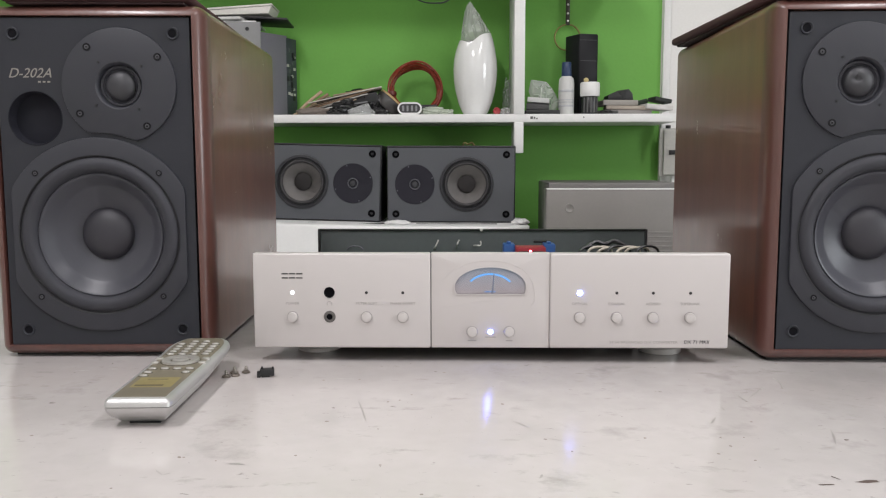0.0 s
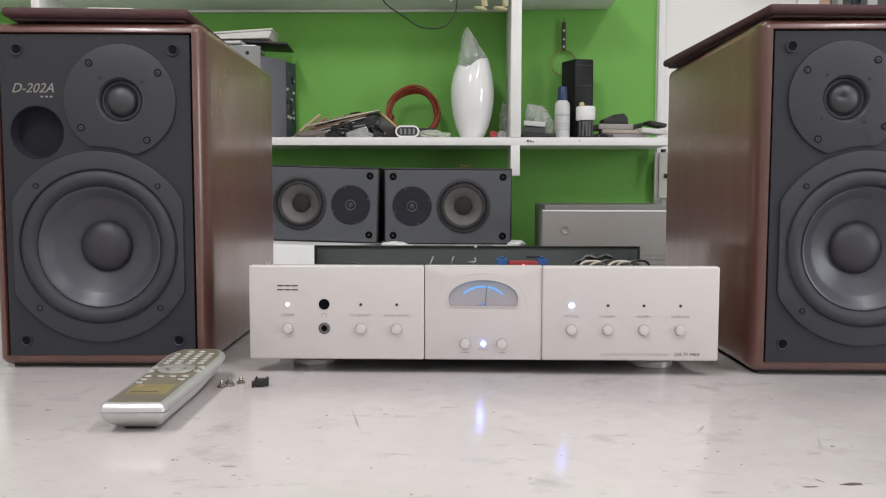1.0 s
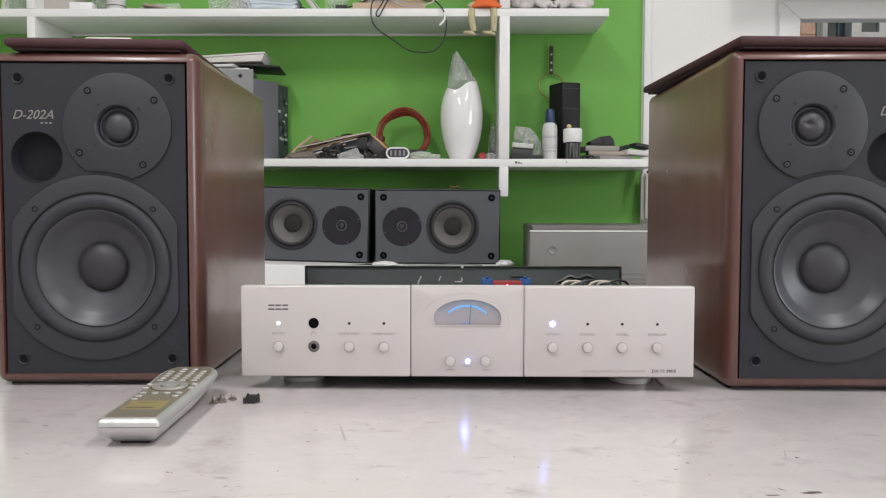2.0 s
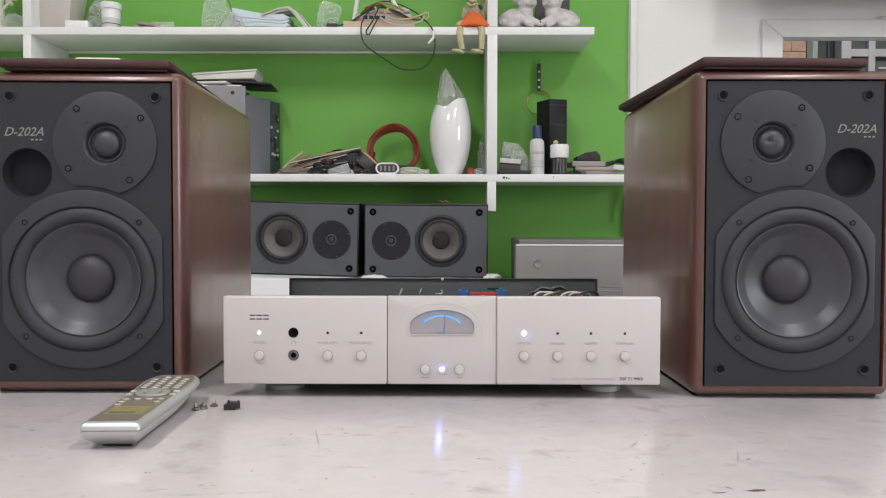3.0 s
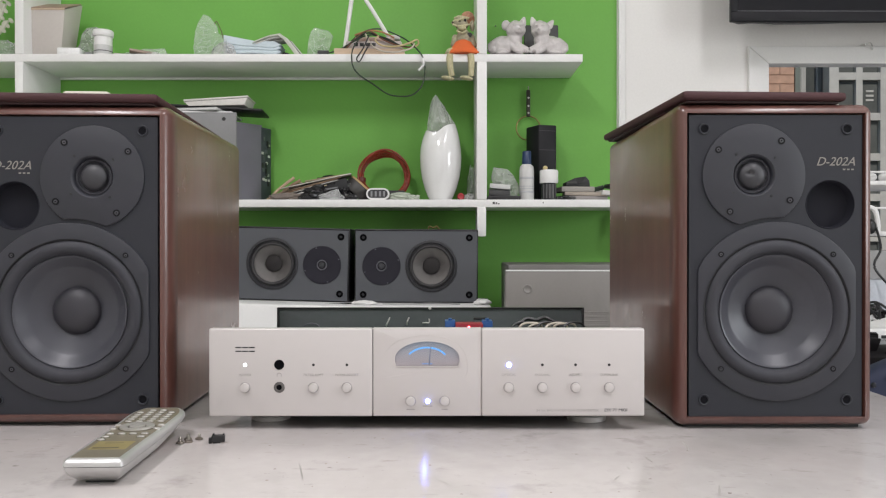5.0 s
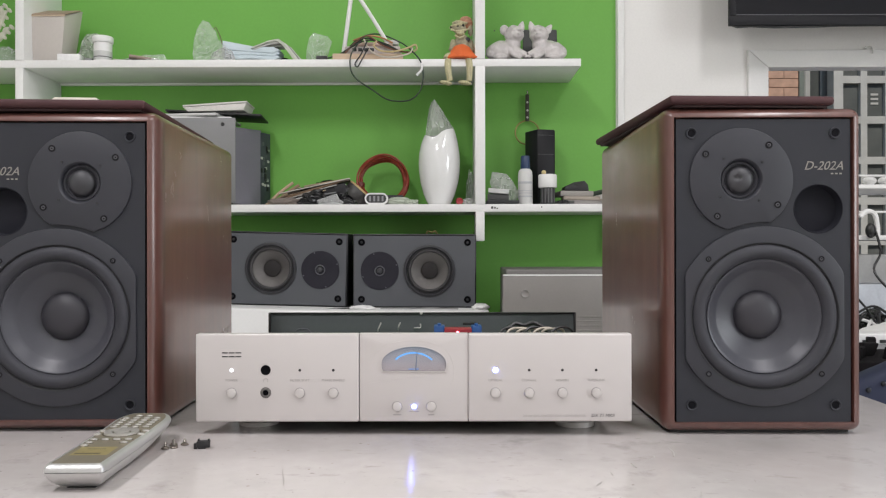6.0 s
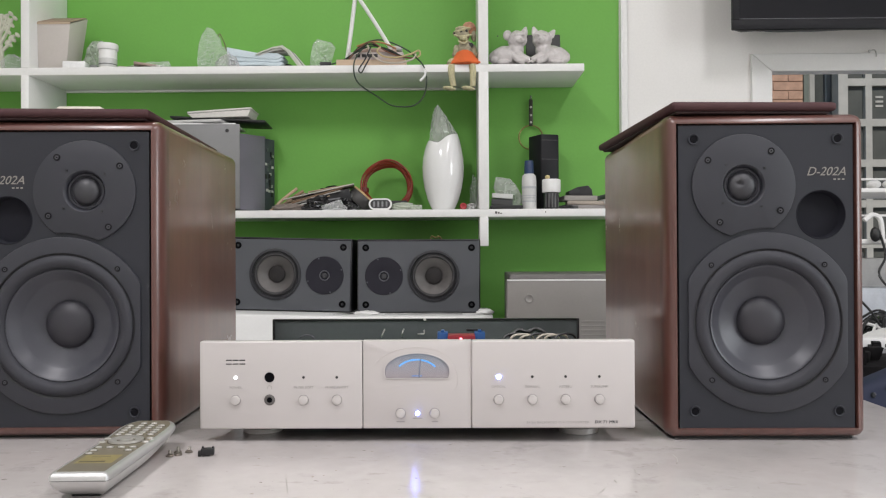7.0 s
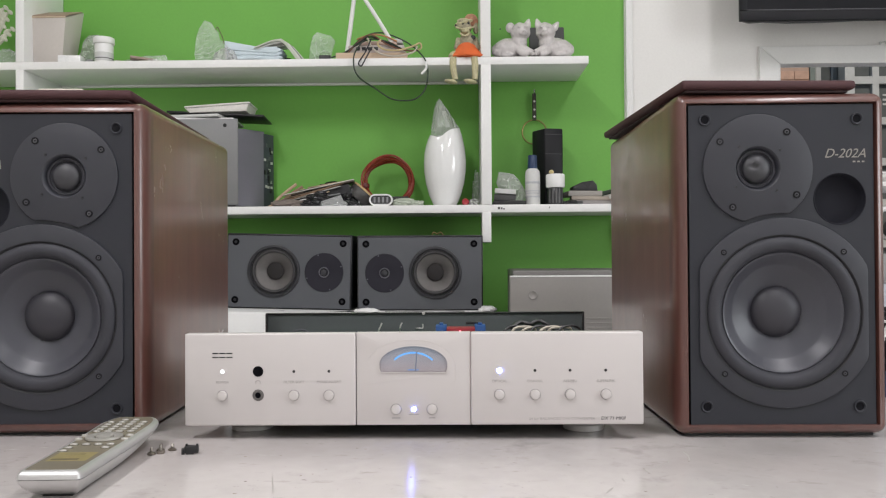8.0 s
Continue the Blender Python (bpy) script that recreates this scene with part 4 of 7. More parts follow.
    part("cursor_gap", lathe([(0.0163, -0.001), (0.0162, 0.0003), (0, 0.0003)], None, 32), mat("key_gap_brown", (0.10, 0.088, 0.06), 0.6), t, m=pose(0.0, 0.106, top(0.106)))
    part("cursor_ring", lathe([(0.0150, 0.0), (0.0148, 0.0018), (0.0125, 0.0024), (0.0085, 0.0014), (0.0080, 0.0)], None, 32), key_mat, t, m=pose(0.0, 0.106, top(0.106)))
    part("cursor_key", lathe([(0.0066, 0.0), (0.0066, 0.0016), (0.0050, 0.0022), (0, 0.0024)], None, 24), key_mat, t, m=pose(0.0, 0.106, top(0.106)))
    for u in (-0.0190, 0.0190):
        again(first, pose(u, 0.100, top(0.100)))
        again(first, pose(u, 0.113, top(0.113)))
    # yellower rectangle on the near part of the key field
    part("yellow_patch", box(-0.0150, 0.0150, 0.0290, 0.0560, -0.0002, 0.00008), mat("yellow_gold_patch", (0.40, 0.33, 0.15), 0.42, 0.35, vary=0.2, bump=0.02), t, "yellower rectangle on the key field", m=pose(0, 0, top(0.04)))
    part("printed_mark", box(-0.0125, 0.0080, 0.0320, 0.0358, top(0.03) - 0.0001, top(0.03) + 0.0002), mat("brown_print", (0.12, 0.10, 0.06), 0.5), t)
    part("printed_mark", box(-0.0080, 0.0070, 0.0480, 0.0510, top(0.04) - 0.0001, top(0.04) + 0.0002), mat("olive_print", (0.22, 0.19, 0.10), 0.5), t)
    return t


remote_control(TOP @ pose(-0.2487, -0.1941, 0.0, 0, 0, 3.0) @ Matrix.Scale(0.987, 4))


def machine_screw(m, label):
    t = thing("screw", m, label, "screw", "loose screws")
    part("head", lathe([(0, 0), (0.0034, 0), (0.0037, 0.0006), (0.0036, 0.0012), (0.0024, 0.0022), (0.0015, 0.0024)], None, 14), mat("dark_bronze_steel", (0.22, 0.19, 0.165), 0.35, 0.8), t)
    th = [(0.0013 + 0.0004 * (k % 2), 0.0024 + 0.0007 * k) for k in range(5)]
    part("thread", lathe(th + [(0.0008, 0.0062), (0, 0.0064)], None, 12), mat("dull_zinc", (0.30, 0.28, 0.25), 0.35, 0.9), t)


for sx, sy, tilt in ((-0.2272, -0.0566, 4), (-0.2208, -0.0516, -5), (-0.2144, -0.0411, 3), (-0.2242, -0.0428, -4)):
    machine_screw(TOP @ pose(sx, sy, 0.0002, tilt, tilt * 0.6, 40 * tilt), "small steel screw standing on its head on the table")


def jumper(m):
    t = thing("cable_clip", m, "small black plastic clip lying on the table", "clip")
    bm = box(-0.0055, 0.0085, -0.004, 0.004, 0.0015, 0.0085, 0.0008)
    box(-0.0085, -0.0050, -0.003, 0.003, 0.0, 0.0060, 0.0006, bm=bm)
    box(-0.0040, 0.0040, -0.003, 0.003, 0.0, 0.0020, 0.0005, bm=bm)
    part("body", bm, BLACK, t)
    part("prong", box(-0.0045, -0.0025, -0.002, 0.002, 0.0080, 0.0105, 0.0004), BLACK, t)
    part("prong", box(0.0060, 0.0080, -0.002, 0.002, 0.0080, 0.0100, 0.0004), BLACK, t)
    return t


jumper(TOP @ pose(-0.1942, -0.0531, 0, 0, 0, 12) @ Matrix.Scale(0.86, 4))

# chips and scratches in the laminate, each with its own shape
chip_mat = mat("brown_chip", (0.11, 0.080, 0.068), 0.7)
grime = mat("grey_scratch", (0.38, 0.355, 0.34), 0.6)
marks = ((0.2095, -0.2706, 0.0075, 0.0018, 8, 1), (0.1822, -0.2759, 0.006, 0.0009, 5, 1), (0.1922, -0.2658, 0.0035, 0.0006, -60, 1), (0.2298, -0.1999, 0.0016, 0.0012, 0, 1),
         (0.2092, -0.0912, 0.012, 0.0005, 52, 0), (0.2193, -0.0766, 0.0045, 0.0006, 80, 0), (-0.1224, -0.1395, 0.0012, 0.0009, 0, 1), (-0.088, -0.0982, 0.004, 0.0004, 75, 0),
         (-0.0493, -0.0322, 0.0012, 0.0008, 0, 1), (-0.1652, -0.2524, 0.004, 0.0008, 10, 0), (0.0078, -0.0616, 0.002, 0.0005, 20, 0), (-0.3006, -0.1987, 0.005, 0.0006, 15, 0))
for k, (mx, my, lx, ly, turn, deep) in enumerate(marks):
    pts = []
    for i in range(26):
        a = 2 * math.pi * i / 26
        q = 1 + 0.55 * noise.noise((k * 3.1 + math.cos(a) * 1.5, math.sin(a) * 1.5, 0)) + 0.30 * noise.noise((k * 5.3 + math.cos(a) * 5, math.sin(a) * 5, 2))
        pts.append((lx * q * math.cos(a), ly * q * math.sin(a)))
    bm = bmesh.new()
    bm.faces.new([bm.verts.new((x, y, 0.00012)) for x, y in pts])
    part("chip" if deep else "scratch", bm, chip_mat if deep else grime, table, m=pose(mx, my, 0, 0, 0, turn))

# fine specks and scuffs
SPECKS = ((-0.0413, -0.035), (-0.1221, -0.1707), (-0.0842, -0.1862), (-0.0828, -0.1224), (-0.0741, -0.1181), (-0.0658, -0.1033), (0.0293, -0.2037), (0.0441, -0.2258),
          (-0.0761, -0.2525), (-0.0489, -0.2952), (0.0049, -0.1258), (-0.1428, -0.0624), (-0.1127, -0.0591), (0.264, 0.0075), (0.1932, -0.0998), (0.1942, -0.1136),
          (0.2367, -0.0756), (0.1801, -0.1635), (0.1554, -0.2385), (0.1474, -0.1971), (0.1486, -0.2134), (0.1362, -0.2279), (0.163, -0.1966), (0.0963, -0.1995), (-0.2026, -0.2428),
          (-0.1997, -0.243), (-0.2242, -0.2914), (-0.1307, -0.2379), (-0.178, -0.2484), (-0.3153, -0.2058))
SCUFFS = ((-0.1061, -0.1205, -0.0943, -0.1698), (0.0187, -0.271, 0.0209, -0.2647), (-0.1377, -0.0557, -0.1155, -0.0575), (0.0087, -0.1657, 0.0202, -0.1805), (0.0311, -0.2027, 0.0416, -0.2083),
          (0.2411, -0.0435, 0.2371, -0.0756), (0.1498, -0.1684, 0.1577, -0.1536), (0.1696, -0.1284, 0.1697, -0.1385), (0.2568, -0.1446, 0.2621, -0.1493), (0.0573, -0.2892, 0.0615, -0.2913),
          (0.1927, -0.0976, 0.1949, -0.1143), (0.229, -0.1788, 0.2182, -0.21), (-0.3036, -0.1869, -0.3011, -0.1795), (-0.3016, -0.1761, -0.2977, -0.1672), (-0.2095, -0.2636, -0.2026, -0.2714),
          (-0.2026, -0.2714, -0.1987, -0.2684), (-0.1682, -0.2542, -0.1583, -0.2541), (-0.3661, -0.0384, -0.3544, -0.0372), (-0.3397, -0.032, -0.3319, -0.0309))
speck_mat, scuff_mat = mat("brown_speck", (0.26, 0.22, 0.19), 0.7), mat("faint_scuff", (0.36, 0.335, 0.32), 0.5)
rng = random.Random(5)
for x, y in SPECKS:
    k = rng.uniform(0.7, 1.3)
    bm = lathe([(0.0009 * k, 0.0), (0.0008 * k, 0.00010), (0, 0.00012)], None, 7, squash=(1.0, rng.uniform(0.8, 1.6)))
    part("speck", bm, speck_mat, table, m=pose(x, y, 0, 0, 0, rng.uniform(0, 90)))
for x0, y0, x1, y1 in SCUFFS:
    bend = rng.uniform(-0.06, 0.06)
    dx, dy = x1 - x0, y1 - y0
    n = 7
    side = []
    for i in range(n + 1):
        u = i / n
        w = 0.00060 * (0.35 + math.sin(math.pi * u)) * rng.uniform(0.5, 1.4)
        cx, cy = x0 + dx * u - dy * bend * math.sin(math.pi * u), y0 + dy * u + dx * bend * math.sin(math.pi * u)
        ln = math.hypot(dx, dy)
        side.append(((cx - dy / ln * w, cy + dx / ln * w), (cx + dy / ln * w, cy - dx / ln * w)))
    bm = bmesh.new()
    vs = [[bm.verts.new((p[0], p[1], 0.00010)) for p in pair] for pair in side]
    for a, b in zip(vs, vs[1:]):
        bm.faces.new((a[0], a[1], b[1], b[0]))
    bmesh.ops.recalc_face_normals(bm, faces=bm.faces)
    part("scuff", bm, scuff_mat, table)

# folded paper on the left grille
tagged(part("folded_paper", box(-0.022, 0.026, -0.030, 0.030, 0.0, 0.0105, 0.003), mat("cream_paper", (0.62, 0.58, 0.50), 0.8), m=pose(-0.368, 0.085, 0.3395, 0, 0, 4)), "folded cream paper lying on a speaker grille", "paper")


# ---- lower shelf ----
FILM = clear("clear_plastic_film", (0.80, 0.82, 0.81), 0.10, 0.26)
MILKY = clear("milky_plastic_film", (0.66, 0.66, 0.65), 0.16, 0.38)
# white for thin tubes that imitate glints along folds of clear film
CREASE_GLINT = mat("glint_white", (0.72, 0.73, 0.72), 0.3, bump=0)


def film_pouch(name, m, outline, depth, material, label, category, seed, cell=0.0075):
    """A slack bag of two crinkled clear films with white tubes painting glints on the folds and a welded edge; outline
    in x and z.
    """
    t = thing(name, m, label, category)
    rng = random.Random(int(seed))
    xs, zs = [p[0] for p in outline], [p[1] for p in outline]
    n = len(outline)
    base = [Vector(p) for p in outline]
    for side in (-1, 1):
        pts = list(base)
        z = min(zs)
        while z < max(zs):
            x = min(xs)
            while x < max(xs):
                pts.append(Vector((x + rng.uniform(-0.45, 0.45) * cell, z + rng.uniform(-0.45, 0.45) * cell)))
                x += cell
            z += cell
        co, _, tris, *_ = delaunay_2d_cdt(pts, [(i, (i + 1) % n) for i in range(n)], [], 1, 1e-5)
        bm = bmesh.new()
        vs = []
        for p in co:
            edge = min((p - q).length for q in base)
            full = min(1.0, edge / (3 * cell))
            q = Vector((p.x, 0, p.y)) * 55 + Vector((seed, side * 3.0, 0))
            y = side * depth * full * (0.55 + 0.8 * noise.noise(q * 0.6)) + depth * 0.55 * full * (0.5 - abs(noise.noise(q * 1.7)) * 2)
            vs.append(bm.verts.new((p.x, y, p.y)))
        for f in tris:
            bm.faces.new([vs[i] for i in f])
        bmesh.ops.recalc_face_normals(bm, faces=bm.faces)
        bm.normal_update()
        folds = sorted((e for e in bm.edges if len(e.link_faces) == 2), key=lambda e: -e.calc_face_angle(0))
        lines = [[v.co.copy() for v in e.verts] for e in folds[:len(folds) // 7]]
        part("film", bm, material, t, sharp=2)
        if side < 0:
            bm = bmesh.new()
            for a, b in lines:
                tube([a, (a + b) / 2 + Vector((0, -0.0004, 0)), b], 0.00035, 4, bm=bm, steps=1)
            tagged(part("crease_glint", bm, CREASE_GLINT, t), kind="stuff")
    part("weld", tube([(x, 0, z) for x, z in outline] + [(outline[0][0], 0, outline[0][1])], 0.0005, 5, steps=1), MILKY, t)
    return t


def sheet_box(name, m, size, material, label, category, bevel=0.002, group=""):
    sx, sy, sz = size
    return tagged(part(name, box(-sx / 2, sx / 2, -sy / 2, sy / 2, 0, sz, bevel), material, m=m), label, category, group)


def crumple(name, m, rx, ry, rz, material, label, category, rough=0.7, scale=9.0, seed=0.0, sub=3, parent=None):
    """A crumpled bag: creased all over, flat below."""
    sub = 4 if material in (FILM, MILKY) else sub
    bm = blob(rx, ry, rz, rough=rough * 0.5, scale=scale * 0.8, sub=sub, seed=seed)
    for v in bm.verts:
        k = noise.cell(v.co * (60 / scale) + Vector((seed, 0, 0))) * 0.1
        q = v.co + Vector((seed * 7, 3.1, 0))
        v.co += Vector((rx, ry, rz)) * 0.28 * rough * noise.noise(q * (1.6 / max(rx, rz))) * (1 + k)
        if sub == 4:        # sharp crinkles of a thin film
            c = v.co * (2.6 / max(rx, rz)) + Vector((seed, 1.7, 0))
            v.co *= 1 + 0.16 * (0.5 - 2 * abs(noise.noise(c * 0.8))) + 0.05 * (0.5 - 2 * abs(noise.noise(c * 2.0)))
        v.co.z = max(v.co.z + rz * 0.9, 0.0)
    film = material in (FILM, MILKY)
    glint_lines = []
    if film:
        rng = random.Random(int(seed * 10) + 1)
        bm.edges.ensure_lookup_table()
        for e in rng.sample(list(bm.edges), len(bm.edges) // 14):
            a, b = e.verts[0].co.copy(), e.verts[1].co.copy()
            if a.y < ry * 0.2 and (a - b).length > 0.002:
                glint_lines.append([a, (a + b) / 2 + Vector((0, -0.0006, 0)), b])
    ob = part(name, bm, material, parent, m=m, sharp=2 if film else 5)
    if glint_lines:
        bm = bmesh.new()
        for line in glint_lines:
            tube(line, 0.00035, 4, bm=bm, steps=1)
        tagged(part("crease_glint", bm, CREASE_GLINT, ob), kind="stuff")
    return tagged(ob, label, category) if parent is None else ob




def vase(m):
    t = thing("vase", m, "white glazed ceramic vase with a slanted rim on the shelf", "vase")
    prof = [(0.0, 0.0), (0.026, 0.0), (0.0290, 0.003), (0.0345, 0.012), (0.0430, 0.032), (0.0510, 0.062), (0.0553, 0.092), (0.0565, 0.118), (0.0550, 0.142), (0.0508, 0.166), (0.0455, 0.186), (0.0405, 0.200), (0.0385, 0.199), (0.0430, 0.183), (0.0500, 0.150), (0.046, 0.08), (0.030, 0.02), (0, 0.02)]
    bm = lathe(prof, None, 48)
    for v in bm.verts:
        if v.co.z > 0.15:
            v.co.z += (v.co.z - 0.15) / 0.054 * (0.009 * v.co.x / 0.045 - (0.017 * math.exp(-((v.co.x + 0.013) / 0.020) ** 2) if v.co.y < 0.004 else 0))
    part("body", bm, CERAMIC, t, sharp=60)
    return t


vase(pose(0.0125, 1.375, LOW))
sleeve = thing("plastic_sleeve", pose(0.0125, 1.375, LOW, 0, 0, -4), "pointed clear plastic sleeve stuck in the white vase", "plastic bag")
side = [(-0.030, 0.150), (0.032, 0.150), (0.0400, 0.206), (0.018, 0.2425), (-0.004, 0.2760), (-0.0135, 0.2885), (-0.0215, 0.2800), (-0.0280, 0.2560), (-0.034, 0.222), (-0.036, 0.195)]
for off, bend in ((-0.007, 0.006), (0.007, -0.004)):
    bm = bmesh.new()
    bm.faces.new([bm.verts.new((x, off + bend * (0.3 - z) * 6, z)) for x, z in side])
    bmesh.ops.triangulate(bm, faces=bm.faces[:])
    bmesh.ops.subdivide_edges(bm, edges=bm.edges[:], cuts=5, use_grid_fill=True)
    for v in bm.verts:
        v.co += Vector((0.001, 0.006, 0.001)) * noise.noise(v.co * 70 + Vector((0, off * 900, 0))) * 1.6
    part("film", bm, MILKY, sleeve, sharp=6)
for line in ([(-0.0355, 0.0, 0.205), (-0.030, 0.0, 0.245), (-0.0225, 0.0, 0.2790)], [(-0.0135, -0.001, 0.2880), (0.016, -0.001, 0.2440), (0.0390, 0.0, 0.207)], [(-0.0165, -0.002, 0.2830), (0.009, -0.003, 0.2440), (0.033, -0.004, 0.202)], [(-0.020, -0.003, 0.2780), (0.003, -0.004, 0.240), (0.024, -0.004, 0.200)],
             [(-0.026, -0.004, 0.200), (-0.008, -0.005, 0.226), (0.010, -0.005, 0.238)], [(-0.004, -0.005, 0.190), (-0.001, -0.006, 0.212), (-0.008, -0.006, 0.228)]):
    part("seam", tube(line, 0.0007, 5), FILM, sleeve)


def computer_case(m):
    t = thing("computer_case", m, "grey computer case with a dark port strip on the shelf", "computer")
    light = mat("light_grey_steel", (0.2, 0.2, 0.201), 0.5, 0.1, vary=0.06)
    blue_grey = mat("blue_grey_steel", (0.215, 0.205, 0.245), 0.75, 0.0, vary=0.06, spec=0.15)
    dark = mat("dark_port_strip", (0.05, 0.06, 0.07), 0.5)
    part("front_plate", box(-0.255, 0.019, 0.0, 0.004, 0.006, 0.228, 0.001), light, t)
    bm = bmesh.new()
    plan = [(-0.255, 0.004), (0.018, 0.004), (0.054, 0.140), (-0.255, 0.140)]
    lo, hi = [bm.verts.new((x, y, 0.004)) for x, y in plan], [bm.verts.new((x, y, 0.204 if y < 0.1 else 0.215)) for x, y in plan]
    bm.faces.new(lo[::-1]), bm.faces.new(hi)
    for i in range(4):
        bm.faces.new((lo[i], lo[(i + 1) % 4], hi[(i + 1) % 4], hi[i]))
    part("body", bm, blue_grey, t)
    strip = part("port_strip", box(0.0, 0.048, 0.0, 0.01, 0.004, 0.210, 0.001), dark, t, m=pose(0.052, 0.134, 0, 0, 0, 66))
    rng = random.Random(4)
    for k in range(26):
        u, z = rng.uniform(0.006, 0.040), rng.uniform(0.05, 0.19)
        part("port", box(-0.004, 0.004, -0.002, 0.004, -0.003 - 0.003 * (k % 3), 0.004, 0.0005), (mat("pale_tinned_steel", (0.62, 0.60, 0.58), 0.4, 0.3), CHASSIS, BLACK)[k % 3], strip, m=pose(u, 0, z))
    for z in (0.028, 0.215):
        part("rivet", lathe([(0.005, 0), (0.0045, 0.0012), (0.003, 0.0012), (0.0025, 0.0004), (0, 0.0004)], FRONT, 14), BLACK, t, m=pose(-0.014, 0, z - 0.004))
    part("runner", box(-0.255, 0.012, 0.002, 0.13, 0.0, 0.005), BLACK, t)
    return t


computer_case(pose(-0.540, 1.298, LOW))
CT = LOW + 0.228
sheet_box("white_tray", pose(-0.655, 1.375, CT, 0, 0, 3), (0.23, 0.13, 0.006), WHITE_PLASTIC, "flat white plastic tray on the computer case", "tray")
sheet_box("white_tray", pose(-0.660, 1.365, CT + 0.0065, 0, 0, -6), (0.19, 0.11, 0.008), mat("grey_white_plastic", (0.55, 0.55, 0.54), 0.4), "shallow grey-white plastic tray on a white tray", "tray", 0.003)
sheet_box("black_folder", pose(-0.590, 1.385, CT + 0.0150, 0, 2.5, 4), (0.25, 0.13, 0.005), BLACK, "thin black folder between stacked plastic boxes", "folder", 0.001)
stb = thing("white_set_top_box", pose(-0.576, 1.362, CT + 0.0216, 0, -1.6, 2), "warm white flat plastic box on top of the stack", "plastic box")
part("base", prism([(-0.076, 0.0), (0.070, 0.0), (0.078, 0.0180), (-0.088, 0.0110)], -0.048, 0.048, 0.001), mat("warm_white_plastic", (0.66, 0.64, 0.60), 0.4), stb)
part("lid", box(-0.089, 0.081, -0.051, 0.051, 0.0, 0.0050, 0.0022, 3), mat("warm_white_plastic", (0.66, 0.64, 0.60), 0.4), stb, m=pose(0, 0, 0.0153, 0, -2.4, 0))
part("joint", box(-0.086, 0.076, -0.0475, 0.0475, -0.0014, 0.0002), mat("joint_grey", (0.10, 0.10, 0.10), 0.6), stb, m=pose(0, 0, 0.0153, 0, -2.4, 0))

# cables, papers and tools in a heap
heap = ((-0.352, 1.375, 0.010, 0.19, 0.10, 0.003, -17, 4, "brown_card", (0.24, 0.15, 0.09)), (-0.330, 1.350, 0.022, 0.15, 0.05, 0.002, -14, -5, "white_card", (0.55, 0.53, 0.50)),
        (-0.315, 1.390, 0.036, 0.17, 0.10, 0.005, -13, 8, "brown_board", (0.10, 0.075, 0.055)), (-0.285, 1.400, 0.056, 0.10, 0.08, 0.002, -12, 3, "tan_card", (0.40, 0.31, 0.21)))
for hx, hy, hz, w, d, h, tilt, turn, nm, col in heap:
    sheet_box(nm, pose(hx, hy, LOW + hz + w / 2 * math.sin(radians(-tilt)) - 0.006, 0, tilt, turn), (w, d, h), mat(nm, col, 0.6), "thin " + nm.replace("_", " ") + " leaning in the heap on the shelf", "card", 0.0008)
def dark_lump(name, m, r, label, category, seed, material=None):
    bm = blob(*r, rough=0.35, scale=9, seed=seed, sub=4)
    for v in bm.verts:
        c = v.co * (2.2 / max(r)) + Vector((seed, 0.6, 0))
        v.co *= 1 + 0.14 * (0.5 - 2 * abs(noise.noise(c * 0.7))) + 0.03 * (0.5 - 2 * abs(noise.noise(c * 2.2)))
    for v in bm.verts:
        v.co.z = max(v.co.z, -r[2] * 0.6) + r[2] * 0.6
    return tagged(part(name, bm, material or mat("glossy_black_film", (0.012, 0.012, 0.013), 0.24, bump=0.02), m=m, sharp=8), label, category)
dark_lump("black_pouch", pose(-0.315, 1.355, LOW), (0.065, 0.045, 0.030), "crumpled black pouch under the cards on the shelf", "pouch", 1.0)
dark_lump("black_pouch", pose(-0.255, 1.36, LOW), (0.040, 0.040, 0.036), "crumpled black pouch at the end of the heap", "pouch", 2.0)
crumple("plastic_bag", pose(-0.395, 1.325, LOW), 0.045, 0.018, 0.010, mat("grey_brown_rag", (0.18, 0.15, 0.13), 0.8), "grey-brown rag lying before the heap", "rag", seed=4.0)
for k, (cx, col) in enumerate(((-0.440, (0.45, 0.33, 0.22)), (-0.425, (0.30, 0.20, 0.13)), (-0.408, (0.40, 0.28, 0.18)))):
    tagged(part("wooden_stick", tube([(cx, 1.33 + 0.012 * k, LOW + 0.004), (cx + 0.022, 1.34 + 0.012 * k, LOW + 0.030), (cx + 0.060, 1.35 + 0.01 * k, LOW + 0.062 - 0.006 * k)], 0.0042, 8), mat("bare_wood_" + "abc"[k], col, 0.7)),
           "short bare wooden stick leaning in the heap", "stick", "wooden sticks")


def tape_roll(m):
    t = thing("tape_roll", m, "dark roll of tape with a tan edge lying on the shelf", "tape roll")
    part("roll", lathe([(0.016, 0), (0.036, 0), (0.038, 0.004), (0.038, 0.026), (0.036, 0.030), (0.016, 0.030), (0.016, 0)], None, 32), mat("dark_grey_tape", (0.045, 0.042, 0.04), 0.45), t)
    part("edge", lathe([(0.030, 0.0302), (0.037, 0.0302), (0.037, 0.035), (0.030, 0.035), (0.030, 0.0302)], None, 32), mat("tan_paper_edge", (0.48, 0.34, 0.16), 0.7), t)


tape_roll(pose(-0.222, 1.365, LOW + 0.018, 0, 42, 8))

